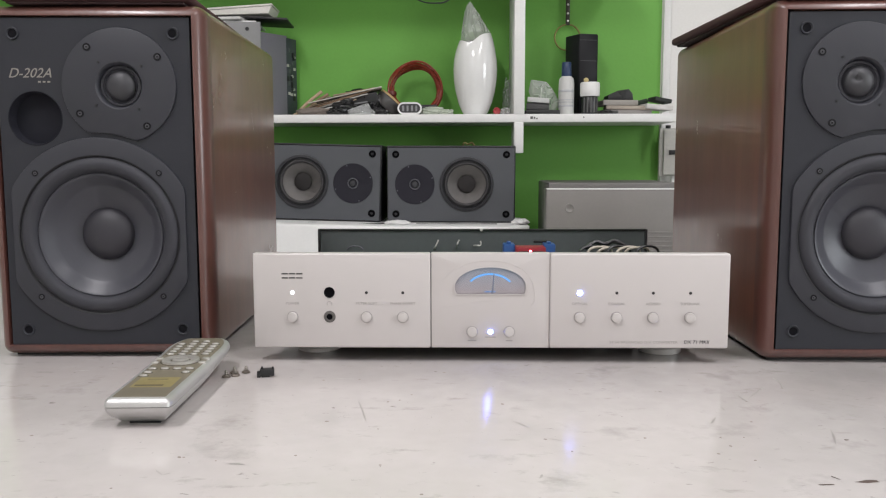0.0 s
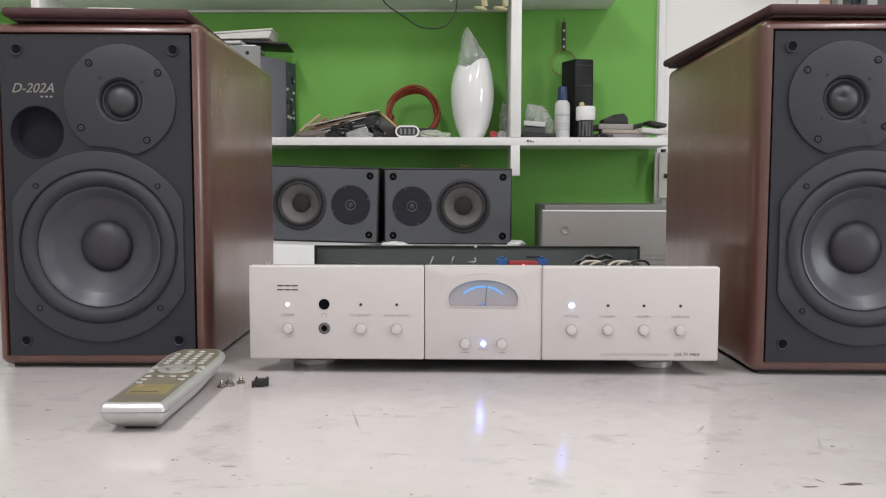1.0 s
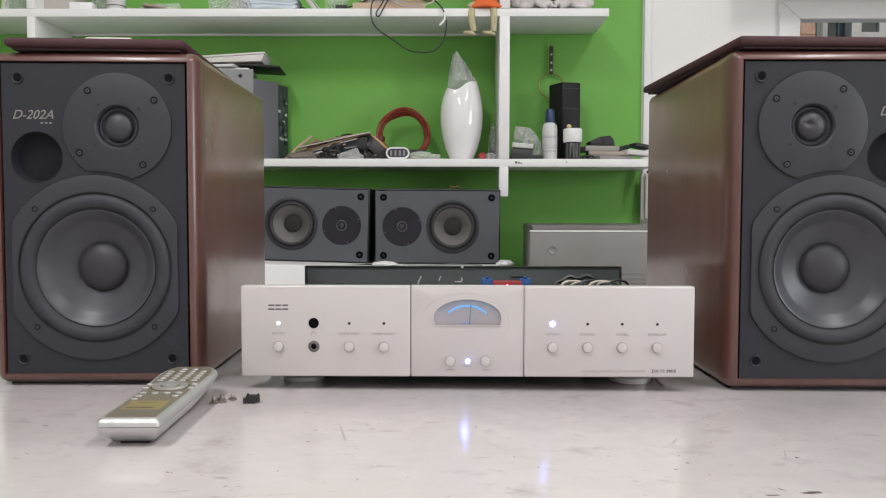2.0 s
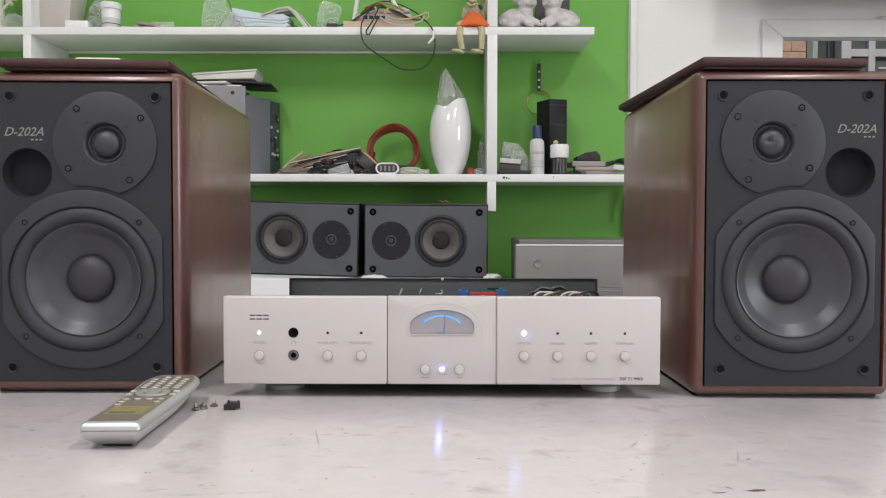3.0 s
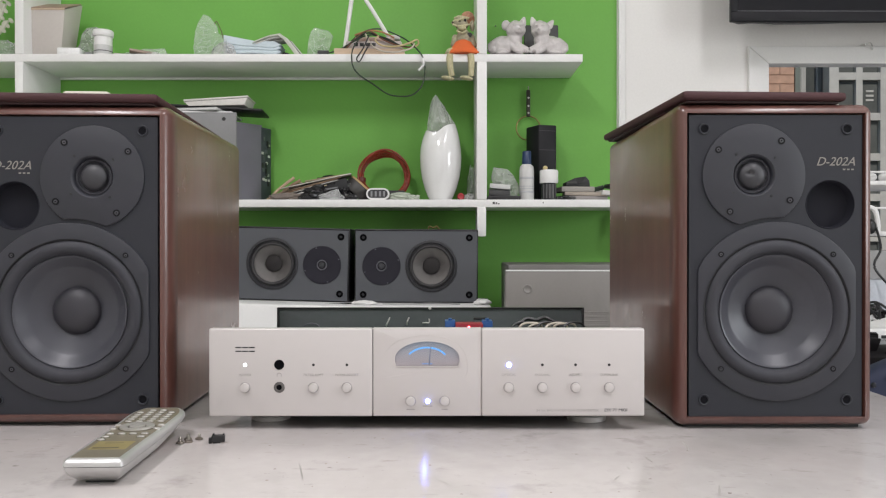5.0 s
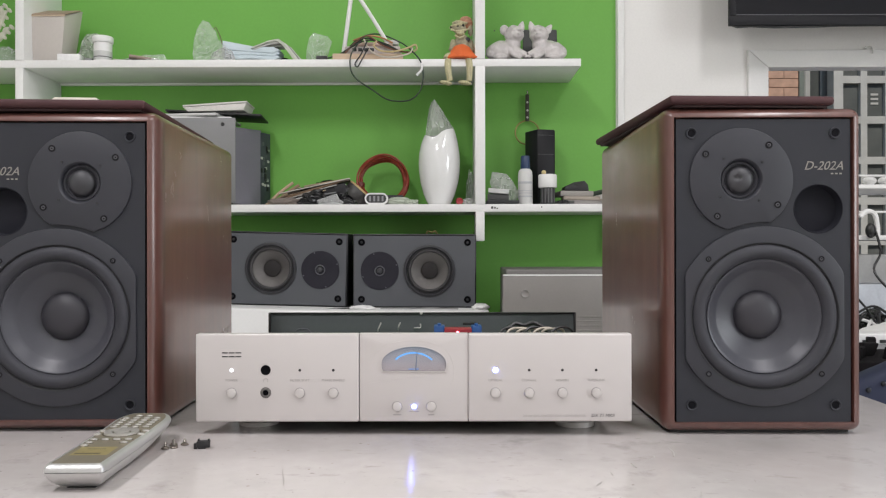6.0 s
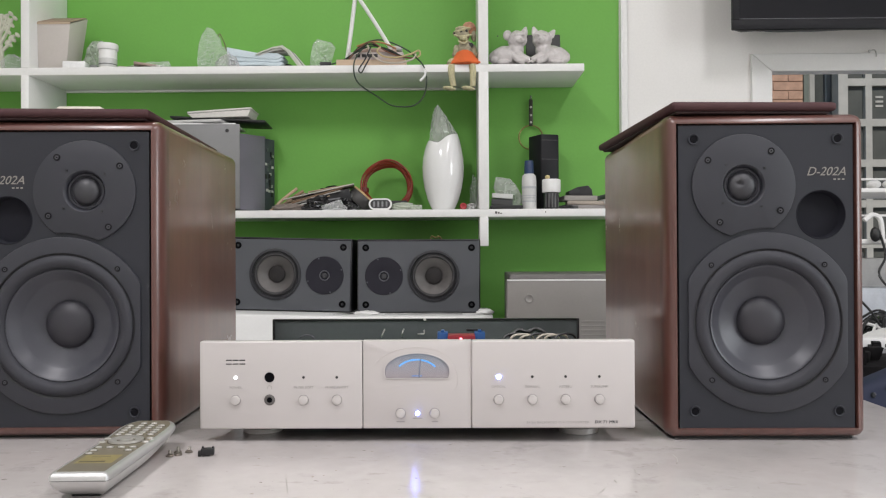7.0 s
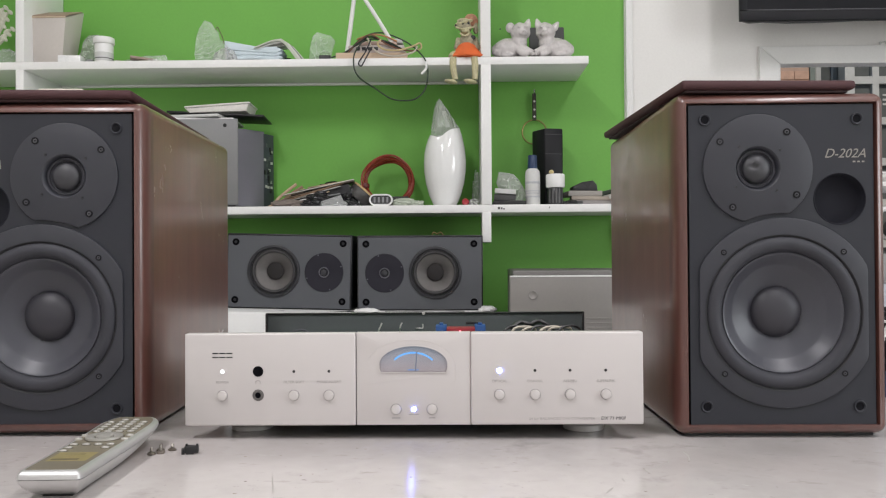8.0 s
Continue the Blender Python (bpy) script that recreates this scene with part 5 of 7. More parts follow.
# coil of red cable, standing against the wall
coil = thing("cable_coil", pose(-0.143, 1.425, LOW + 0.0735, -8, 0, 0), "coil of red-brown cable leaning against the green wall", "cable")
rng = random.Random(3)
for k in range(8):
    r = 0.0690 - 0.0032 * (k % 4)
    ox, oz, ph = rng.uniform(-0.0025, 0.0025), rng.uniform(-0.0015, 0.0015), rng.uniform(0, 6)
    pts = [((r + 0.0020 * math.sin(2 * a + ph)) * math.cos(a) + ox, 0.005 * math.sin(2 * a + ph) + 0.0046 * (k - 3.5), (r + 0.0018 * math.cos(3 * a + ph)) * 0.98 * math.sin(a) + oz) for a in [2 * math.pi * i / 16 for i in range(16)]]
    part("loop", tube(pts, 0.0028, 7, True, None, 3), mat("red_brown_cable", (0.25, 0.032, 0.014), 0.38, bump=0.02), coil)
part("cable_tie", lathe([(0.012, -0.006), (0.013, 0), (0.012, 0.006)], pose(-0.064, 0, -0.012, 0, 0, 0), 16), mat("dark_red_tie", (0.12, 0.015, 0.01), 0.5), coil)
sheet_box("black_adapter", pose(-0.128, 1.40, LOW, 0, 0, 2), (0.085, 0.05, 0.030), BLACK, "black power adapter lying inside the cable coil", "adapter", 0.004)


def oval_socket(m):
    t = thing("socket_strip", m, "oval grey socket strip with a white rim and four slots", "socket strip")
    def oval(w, h):
        pts = [(w / 2 - h / 2 + h / 2 * math.cos(radians(a)), h / 2 * math.sin(radians(a))) for a in range(-90, 91, 15)]
        return pts + [(-x, -z) for x, z in pts]
    part("rim", ring_plate(oval(0.061, 0.030), oval(0.053, 0.022), -0.003, 0.014), WHITE_PLASTIC, t, "white rim")
    body = part("body", prism(oval(0.0535, 0.0225), 0.0, 0.014), mat("dark_socket_plastic", (0.05, 0.05, 0.053), 0.5), t)
    for k in range(4):
        part("slot", box(-0.0024, 0.0024, -0.0015, 0.002, -0.007, 0.007, 0.0006), mat("pale_slot", (0.26, 0.26, 0.27), 0.4), body, m=pose(-0.0165 + 0.011 * k, 0, 0))


oval_socket(pose(-0.153, 1.312, LOW + 0.016))
crumple("plastic_scrap", pose(-0.098, 1.335, LOW), 0.030, 0.016, 0.011, mat("pale_green_grey", (0.42, 0.46, 0.38), 0.4), "pale plastic scrap beside the socket strip", "plastic scrap", rough=1.0, seed=6.0)
crumple("plastic_scrap", pose(-0.063, 1.330, LOW), 0.018, 0.012, 0.008, mat("pale_green_grey", (0.42, 0.46, 0.38), 0.4), "pale plastic scrap beside the vase", "plastic scrap", rough=1.0, seed=7.0)
tagged(part("red_cap", lathe([(0, 0), (0.0085, 0), (0.0095, 0.003), (0.0095, 0.011), (0.007, 0.014), (0.004, 0.0135), (0, 0.0125)], FRONT, 20), mat("red_cap_plastic", (0.33, 0.03, 0.035), 0.4), m=pose(0.066, 1.335, LOW + 0.0096)), "small red plastic cap lying beside the vase", "cap")
crumple("plastic_scrap", pose(0.088, 1.335, LOW), 0.012, 0.010, 0.010, MILKY, "small clear plastic bit beside the upright", "plastic scrap", seed=8.0)
crumple("plastic_bag", pose(0.098, 1.44, LOW), 0.012, 0.030, 0.050, FILM, "clear plastic bag squeezed beside the upright", "plastic bag", seed=9.0)

# right of the upright
film_pouch("plastic_bag", pose(0.188, 1.350, LOW + 0.0115), [(-0.032, 0.026), (-0.040, 0.050), (-0.034, 0.078), (-0.014, 0.075), (0.004, 0.072), (0.020, 0.054), (0.036, 0.026), (0.038, 0.010), (0.028, 0.001), (0.006, 0.0), (-0.014, 0.004)], 0.020, MILKY,
           "slack clear bag with small parts leaning on the shelf", "plastic bag", 11.0)
sheet_box("white_carton", pose(0.169, 1.318, LOW + 0.0290, 0, 5, -4), (0.054, 0.03, 0.012), mat("grey_white_plastic", (0.55, 0.55, 0.54), 0.4), "small flat white carton beside a clear bag", "carton", 0.001)
sheet_box("black_tray", pose(0.180, 1.340, LOW, 0, 0, 0), (0.085, 0.075, 0.011), BLACK, "flat black tray under a clear bag", "tray", 0.002)
sheet_box("dark_carton", pose(0.168, 1.322, LOW + 0.0112, 0, 3, -4), (0.056, 0.026, 0.0165), mat("dark_grey_slate", (0.06, 0.06, 0.06), 0.6), "dark carton under a flat white carton", "carton", 0.001)


def spray_bottle(m):
    t = thing("spray_bottle", m, "white bottle with a dark blue cap on the shelf", "bottle")
    body = part("bottle", lathe([(0, 0), (0.0180, 0), (0.0195, 0.003), (0.0195, 0.078), (0.0180, 0.090), (0.0125, 0.096), (0, 0.096)], None, 28), mat("grey_white_bottle", (0.60, 0.60, 0.585), 0.4, vary=0.08), t)
    for z0, z1 in ((0.020, 0.024), (0.030, 0.032), (0.036, 0.038), (0.056, 0.062)):
        part("print", lathe([(0.0196, z0), (0.0198, z0 + 0.0003), (0.0198, z1 - 0.0003), (0.0196, z1)], None, 28), mat("pale_blue_grey_print", (0.46, 0.47, 0.49), 0.5), body)
    part("cap", lathe([(0, 0.0955), (0.0125, 0.0955), (0.0128, 0.099), (0.0118, 0.128), (0.0105, 0.131), (0, 0.131)], None, 24), mat("dark_blue_cap", (0.012, 0.035, 0.10), 0.4), t, "dark blue cap")


spray_bottle(pose(0.242, 1.340, LOW))
bt = thing("tower_speaker", pose(0.250, 1.375, LOW, 0, 0, 0), "tall black plastic device standing behind the bottles", "device")
bm = bmesh.new()
plan = [(0.0, 0.055), (0.028, 0.0), (0.078, 0.012), (0.078, 0.075), (0.01, 0.085)]
lo, hi = [bm.verts.new((x, y, 0)) for x, y in plan], [bm.verts.new((x, y, 0.208)) for x, y in plan]
bm.faces.new(lo[::-1]), bm.faces.new(hi)
for i in range(5):
    bm.faces.new((lo[i], lo[(i + 1) % 5], hi[(i + 1) % 5], hi[i]))
bmesh.ops.bevel(bm, geom=list(bm.edges), offset=0.004, segments=2, profile=0.5, affect="EDGES")
part("body", bm, mat("piano_black", (0.006, 0.006, 0.008), 0.45, spec=0.25), bt)
for z in (0.192, 0.140):
    part("groove", box(0.0, 0.046, -0.0005, 0.001, -0.0006, 0.0006), mat("grey_groove", (0.04, 0.04, 0.042), 0.4), bt, m=pose(0.0305, 0.0005, z, 0, 0, 13.5))


def glue_pot(m):
    t = thing("small_jar", m, "small dark jar with a white cap and yellow knob", "jar")
    part("jar", lathe([(0, 0), (0.019, 0), (0.020, 0.003), (0.020, 0.040), (0.017, 0.046), (0, 0.046)], None, 24), mat("dark_grey_jar", (0.02, 0.02, 0.022), 0.3), t)
    part("cap", lathe([(0, 0.045), (0.0235, 0.045), (0.0245, 0.048), (0.0245, 0.077), (0.0225, 0.080), (0, 0.080)], None, 28), WHITE_PLASTIC, t, "white cap")
    for k in range(5):
        part("rib", box(-0.0015, 0.0015, -0.0212, -0.0195, 0.005, 0.043), mat("pale_rib", (0.12, 0.12, 0.12), 0.4), t, m=pose(0, 0, 0, 0, 0, -50 + 25 * k))
    part("knob", blob(0.0065, 0.0065, 0.006, pose(-0.010, 0.0, 0.086)), mat("yellow_cream_knob", (0.62, 0.50, 0.24), 0.4), t)


glue_pot(pose(0.300, 1.330, LOW))
bits = (("grey_book", 0.395, 1.375, 0.0, 0.120, 0.09, 0.012, 0, 3, (0.26, 0.24, 0.23)), ("tan_envelope", 0.400, 1.370, 0.0125, 0.110, 0.08, 0.010, 1, -4, (0.36, 0.31, 0.26)), ("grey_notebook", 0.376, 1.372, 0.0235, 0.090, 0.07, 0.014, 0, 6, (0.31, 0.29, 0.265)),
        ("grey_book", 0.345, 1.345, 0.0, 0.05, 0.05, 0.010, 0, 0, (0.05, 0.05, 0.05)), ("white_envelope", 0.470, 1.350, 0.0125, 0.070, 0.06, 0.012, 4, 8, (0.60, 0.58, 0.56)), ("black_phone", 0.478, 1.345, 0.031, 0.045, 0.05, 0.010, 10, 10, (0.02, 0.022, 0.02)))
for nm, bx, by, bz, w, d, h, tilt, turn, col in bits:
    sheet_box(nm, pose(bx, by, LOW + bz, 0, tilt, turn), (w, d, h), mat(nm + ("_dark" if col[0] < 0.1 else ""), col, 0.6), nm.replace("_", " ") + " in a stack on the shelf", nm.split("_")[1], 0.002)
case = thing("black_case", pose(0.382, 1.37, LOW + 0.0378), "black folded case lying on a stack of notebooks", "case")
part("case", prism([(-0.036, 0.0), (0.030, 0.0), (0.028, 0.016), (0.018, 0.027), (-0.010, 0.023), (-0.034, 0.012)], -0.03, 0.03, 0.004), mat("soft_black_vinyl", (0.016, 0.016, 0.017), 0.5, fine=90, bump=0.3), case)
part("flap", prism([(-0.012, 0.021), (0.017, 0.026), (0.004, 0.006)], -0.0315, -0.0302), BLACK, case)
sheet_box("dark_green_case", pose(0.432, 1.40, LOW + 0.026, 0, -14, 5), (0.050, 0.05, 0.013), mat("dark_green_plastic", (0.02, 0.035, 0.02), 0.5), "dark green case leaning on a stack of papers", "case", 0.003)


def key_ring(m):
    t = thing("key_ring", m, "brass ring on a studded dark strap hung on the wall", "key ring")
    pts = [(0.034 * math.cos(a), 0, 0.034 * math.sin(a)) for a in [2 * math.pi * i / 16 for i in range(16)]]
    part("ring", tube(pts, 0.0022, 8, True, steps=3), mat("old_brass", (0.30, 0.25, 0.10), 0.38, 0.9), t)
    strap = part("strap", box(-0.0055, 0.0055, -0.006, 0.002, 0.032, 0.108, 0.002), mat("dark_leather", (0.045, 0.04, 0.03), 0.6), t, "dark studded strap")
    for z in (0.042, 0.062, 0.085):
        part("stud", lathe([(0.0032, 0), (0.0026, 0.0015), (0, 0.002)], FRONT, 12), STEEL, strap, m=pose(0, -0.006, z))
    part("hook", tube([(0, 0.001, 0.105), (0, -0.006, 0.112), (0, -0.003, 0.118), (0, 0.006, 0.116)], 0.002, 6), STEEL, t)


key_ring(pose(0.262, 1.487, 0.521))

# a hole and specks in the green wall, a scuff on the shelf edge
scuff = mat("dark_scuff", (0.10, 0.095, 0.09), 0.7)
for x0, x1, z0, z1 in ((0.148, 0.154, 0.294, 0.300), (0.156, 0.160, 0.294, 0.299), (0.162, 0.166, 0.2935, 0.2965), (0.279, 0.281, 0.296, 0.300)):
    part("scuff", box(x0, x1, SY0 + 0.0014, SY0 + 0.0024, z0, z1), scuff, shelf)

# earphones left on the small speakers
tagged(part("brass_hook", tube([(-0.020, 1.26, SPZ + 0.1805), (-0.016, 1.258, SPZ + 0.190), (-0.006, 1.256, SPZ + 0.186), (0.002, 1.256, SPZ + 0.190), (0.010, 1.258, SPZ + 0.1805)], 0.0022, 6), mat("old_brass", (0.30, 0.25, 0.10), 0.38, 0.9)),
       "small twisted brass hook lying on a small loudspeaker", "hook")


# ---- upper shelf ----
def planter(m):
    """Tapered square white pot, wider at its rim."""
    t = thing("square_planter", m, "tapered square off-white box with a wooden rim", "box")
    bm = bmesh.new()
    lo = [bm.verts.new((x, y, 0)) for x, y in ((-0.041, 0.004), (0.034, 0.004), (0.034, 0.080), (-0.041, 0.080))]
    hi = [bm.verts.new((x, y, z)) for x, y, z in ((-0.046, 0.0, 0.1290), (0.046, 0.0, 0.1270), (0.054, 0.090, 0.1640), (-0.046, 0.090, 0.1660))]
    bm.faces.new(lo[::-1])
    bm.faces.new(hi)
    for i in range(4):
        bm.faces.new((lo[i], lo[(i + 1) % 4], hi[(i + 1) % 4], hi[i]))
    bmesh.ops.recalc_face_normals(bm, faces=bm.faces)
    bmesh.ops.bevel(bm, geom=list(bm.edges), offset=0.0015, segments=2, profile=0.5, affect="EDGES")
    part("body", bm, mat("greyish_white_card", (0.53, 0.49, 0.455), 0.6, vary=0.05), t)
    part("rim", box(-0.0470, 0.0470, -0.0020, 0.0015, 0.1255, 0.1300, 0.001), mat("tan_rim", (0.55, 0.43, 0.31), 0.6), t, "thin tan rim")
    part("dark_edge", box(-0.0475, -0.0462, 0.0005, 0.004, 0.045, 0.1255), mat("brown_card_flap", (0.16, 0.12, 0.09), 0.7), t)
    part("lid", box(-0.046, 0.050, 0.0, 0.0965, 0.0, 0.0025, 0.0008), mat("brown_lid", (0.34, 0.25, 0.185), 0.7), t, "brown slanting lid", m=pose(0.0, 0.0, 0.1300, 21.5, 0, 0))


planter(pose(-1.030, 1.330, UP))
film_pouch("plastic_bag", pose(-0.944, 1.405, UP), [(-0.046, 0.001), (-0.047, 0.026), (-0.034, 0.052), (-0.027, 0.082), (-0.014, 0.098), (0.012, 0.100), (0.034, 0.088), (0.044, 0.062), (0.046, 0.030), (0.044, 0.001)], 0.026, MILKY, "upright crumpled grey plastic bag on the shelf", "plastic bag", 21.0)


def pill_jar(m):
    t = thing("pill_jar", m, "white plastic pill jar with a ribbed cap", "jar")
    part("jar", lathe([(0, 0), (0.0215, 0), (0.0228, 0.002), (0.0236, 0.050), (0.0225, 0.053), (0.022, 0.056), (0, 0.056)], None, 28), WHITE_PLASTIC, t)
    part("cap", lathe([(0, 0.0545), (0.0255, 0.0545), (0.0265, 0.056), (0.0265, 0.069), (0.025, 0.071), (0, 0.071)], None, 28), WHITE_PLASTIC, t)
    part("label_band", lathe([(0.0231, 0.008), (0.0234, 0.0085), (0.0236, 0.030), (0.0234, 0.0305)], None, 28), mat("pale_grey_label", (0.56, 0.56, 0.55), 0.5), t, "pale printed band")
    part("print", lathe([(0.0235, 0.014), (0.0237, 0.0142), (0.0237, 0.0160), (0.0235, 0.0163)], None, 28), ALU_LOGO, t)


pill_jar(pose(-0.884, 1.335, UP))
sheet_box("white_adapter", pose(-0.962, 1.318, UP, 0, 0, 4), (0.058, 0.035, 0.019), mat("bright_white_plastic", (0.82, 0.82, 0.815), 0.35), "small white power adapter near the shelf edge", "adapter", 0.002)
sheet_box("grey_plug", pose(-0.918, 1.330, UP, 0, 0, 10), (0.018, 0.02, 0.013), mat("mid_grey_plastic", (0.17, 0.17, 0.175), 0.5), "small grey plug beside a white adapter", "plug", 0.002)
for k, (px_, py_, w, tl, col) in enumerate(((-0.815, 1.36, 0.09, 6, (0.50, 0.47, 0.43)), (-0.790, 1.37, 0.10, -5, (0.56, 0.55, 0.52)), (-0.785, 1.355, 0.07, 10, (0.30, 0.22, 0.18)))):
    sheet_box("packet", pose(px_, py_, UP + 0.005 * k + 0.003, 0, tl * 0.5, tl * 2), (w, 0.05, 0.006), mat("packet_" + "abc"[k], col, 0.5), "flat paper packet on the shelf", "packet", 0.001, "paper packets")
film_pouch("plastic_bag", pose(-0.785, 1.345, UP), [(-0.062, 0.001), (-0.060, 0.012), (-0.038, 0.016), (-0.012, 0.020), (0.006, 0.026), (0.032, 0.025), (0.060, 0.027), (0.068, 0.012), (0.064, 0.001)], 0.016, FILM, "flat clear plastic bag beside paper packets", "plastic bag", 22.0, 0.005)

# white tree-shaped ornament left of the upright
tree = thing("tree_ornament", pose(-1.218, 1.40, UP) @ Matrix.Diagonal((1.12, 1, 1.25, 1)), "cream cut-out tree ornament beside the upright", "ornament")
tree_mat = mat("cream_paint", (0.66, 0.66, 0.55), 0.5)
part("trunk", tube([(0.006, 0, 0), (0.008, 0, 0.05), (0.004, 0, 0.09), (0.010, 0, 0.14)], 0.0075, 8, taper=(1.2, 0.6)), tree_mat, tree)
for k, (x, z, dx, dz) in enumerate(((0.006, 0.055, 0.036, 0.038), (0.006, 0.075, 0.030, 0.055), (0.006, 0.095, 0.020, 0.045), (0.006, 0.085, -0.03, 0.05), (0.006, 0.060, -0.035, 0.035))):
    br = part("branch", tube([(x, 0, z), (x + dx * 0.5, 0, z + dz * 0.4), (x + dx, 0, z + dz)], 0.0050, 6, taper=(1, 0.7)), tree_mat, tree)
    for j in range(5):
        part("leaf", blob(0.0078, 0.003, 0.0046, pose(x + dx * (0.5 + 0.13 * j) + 0.006 * (-1) ** j, 0, z + dz * (0.45 + 0.14 * j), 0, 40 * (-1) ** j, 0), sub=2), tree_mat, br)
part("base", box(-0.03, 0.05, -0.015, 0.015, 0, 0.006, 0.001), tree_mat, tree)
crumple("plastic_bag", pose(-1.160, 1.37, UP), 0.026, 0.02, 0.028, FILM, "clear plastic bag beside the tree ornament", "plastic bag", seed=23.0)

# bag of masks
film_pouch("plastic_bag", pose(-0.606, 1.350, UP), [(-0.037, 0.001), (-0.041, 0.040), (-0.038, 0.074), (-0.030, 0.098), (-0.016, 0.119), (0.000, 0.114), (0.011, 0.098), (0.020, 0.088), (0.024, 0.068), (0.040, 0.058), (0.056, 0.040), (0.068, 0.014), (0.062, 0.001), (0.010, 0.0)], 0.026, FILM,
           "large upright clear plastic bag on the shelf", "plastic bag", 31.0)
film_pouch("plastic_bag", pose(-0.566, 1.338, UP), [(-0.034, 0.001), (-0.030, 0.020), (-0.012, 0.038), (0.008, 0.044), (0.026, 0.034), (0.034, 0.014), (0.030, 0.001)], 0.020, MILKY, "crumpled clear plastic bag by a pack of masks", "plastic bag", 33.0, 0.006)
tagged(part("bag_tie", tube([(-0.588, 1.333, UP + 0.088), (-0.583, 1.333, UP + 0.096), (-0.578, 1.334, UP + 0.088), (-0.570, 1.335, UP + 0.070), (-0.566, 1.336, UP + 0.052)], 0.0012, 6), mat("brown_twist_tie", (0.12, 0.07, 0.05), 0.6)), "thin brown tie round the neck of a plastic bag", "tie")
for k, (top, drop) in enumerate(((0.062, 0.016), (0.055, 0.012), (0.047, 0.010))):
    masks = prism([(-0.566, top - 0.010 - 0.012), (-0.566, top), (-0.530, top - 0.006), (-0.480, top - drop), (-0.430, top - drop - 0.002), (-0.412, top - drop - 0.010), (-0.430, top - drop - 0.018), (-0.490, top - drop - 0.014), (-0.540, top - 0.026)], 1.338 + 0.004 * k, 1.402, 0.003)
    for v in masks.verts:
        v.co.z = max(0.001, v.co.z - 0.004 * k) + 0.002 * noise.noise(v.co * 60)
    for v in masks.verts:
        v.co.z += UP
    tagged(part("mask_pack", masks, mat("pale_blue_fleece", (0.60, 0.69, 0.74), 0.7, vary=0.08)), "sagging pale blue pack of masks on the shelf", "mask pack", "stacked mask packs")
dark_lump("dark_pouch", pose(-0.470, 1.375, UP), (0.085, 0.022, 0.016), "flat dark pouch under the pale blue packs", "pouch", 34.0)
BOOKLETS = (((0.50, 0.52, 0.44), 0.0), ((0.62, 0.61, 0.58), 0.006), ((0.20, 0.20, 0.17), 0.011), ((0.58, 0.57, 0.53), 0.015))
for k, (col, off) in enumerate(BOOKLETS):
    fold = [(-0.482 + off, 0.044 - off * 0.3), (-0.440 + off, 0.060 - off * 0.5), (-0.414 + off, 0.064 - off * 0.6), (-0.400 + off, 0.054 - off * 0.5), (-0.381 + off, 0.030 - off * 0.4), (-0.364 + off, 0.004)]
    under = [(x - 0.0052, z - 0.0056) for x, z in fold[::-1]]
    bm = prism(fold + [(x, max(0.0005, z)) for x, z in under], 1.330 + 0.006 * k, 1.385, 0.0006, seg=1)
    for v in bm.verts:
        v.co.z += UP
    tagged(part("booklet", bm, mat("booklet_" + "abcd"[k], col, 0.5)), "bent paper booklet lying over the pale blue packs", "booklet", "leaning booklets")
film_pouch("plastic_bag", pose(-0.316, 1.385, UP), [(-0.022, 0.001), (-0.034, 0.024), (-0.031, 0.056), (-0.026, 0.078), (-0.014, 0.094), (0.008, 0.088), (0.024, 0.084), (0.036, 0.070), (0.028, 0.044), (0.022, 0.018), (0.020, 0.001)], 0.020, FILM, "upright clear plastic bag beside the router", "plastic bag", 35.0)


# router on a wooden board, with its cables
sheet_box("wooden_board", pose(-0.176, 1.352, UP, 0, 0, 1.5), (0.185, 0.085, 0.019), mat("pale_pine", (0.56, 0.42, 0.30), 0.6, stretch=(1, 8, 8)), "short pale wooden board under the router", "board", 0.0015)
router = thing("router", pose(-0.165, 1.36, UP + 0.0195, 0, 0, 0), "flat pale router with two white antennas on a board", "router")
pale_pink = mat("pale_pink_grey_plastic", (0.48, 0.42, 0.40), 0.4)
part("body", box(-0.072, 0.075, -0.04, 0.05, 0.0, 0.022, 0.004), pale_pink, router)
part("top", box(-0.050, 0.055, -0.035, 0.045, 0.0222, 0.034, 0.004), mat("pinkish_lid", (0.50, 0.36, 0.30), 0.5), router)
part("side_box", box(0.040, 0.068, -0.01, 0.03, 0.0345, 0.046, 0.002), mat("grey_white_plastic", (0.55, 0.55, 0.54), 0.4), router)
for k in range(4):
    part("socket_hole", box(-0.0055, 0.0055, -0.001, 0.002, -0.0045, 0.0045, 0.0008), BLACK, router, m=pose(-0.046 + 0.0155 * k, -0.040, 0.012))
part("antenna", tube([(-0.077, -0.02, 0.010), (-0.066, -0.02, 0.090), (-0.055, -0.02, 0.175)], 0.0058, 8), WHITE_PLASTIC, router)
part("antenna", tube([(0.042, -0.03, 0.030), (0.000, -0.03, 0.100), (-0.044, -0.03, 0.168)], 0.0055, 8), WHITE_PLASTIC, router)
green_wire = mat("dark_green_wire", (0.02, 0.035, 0.022), 0.45)
cream_wire = mat("cream_wire", (0.48, 0.43, 0.36), 0.45)
cab = thing("router_cable", pose(0, 0, 0), "thin dark cable looping down over the shelf edge", "cable")
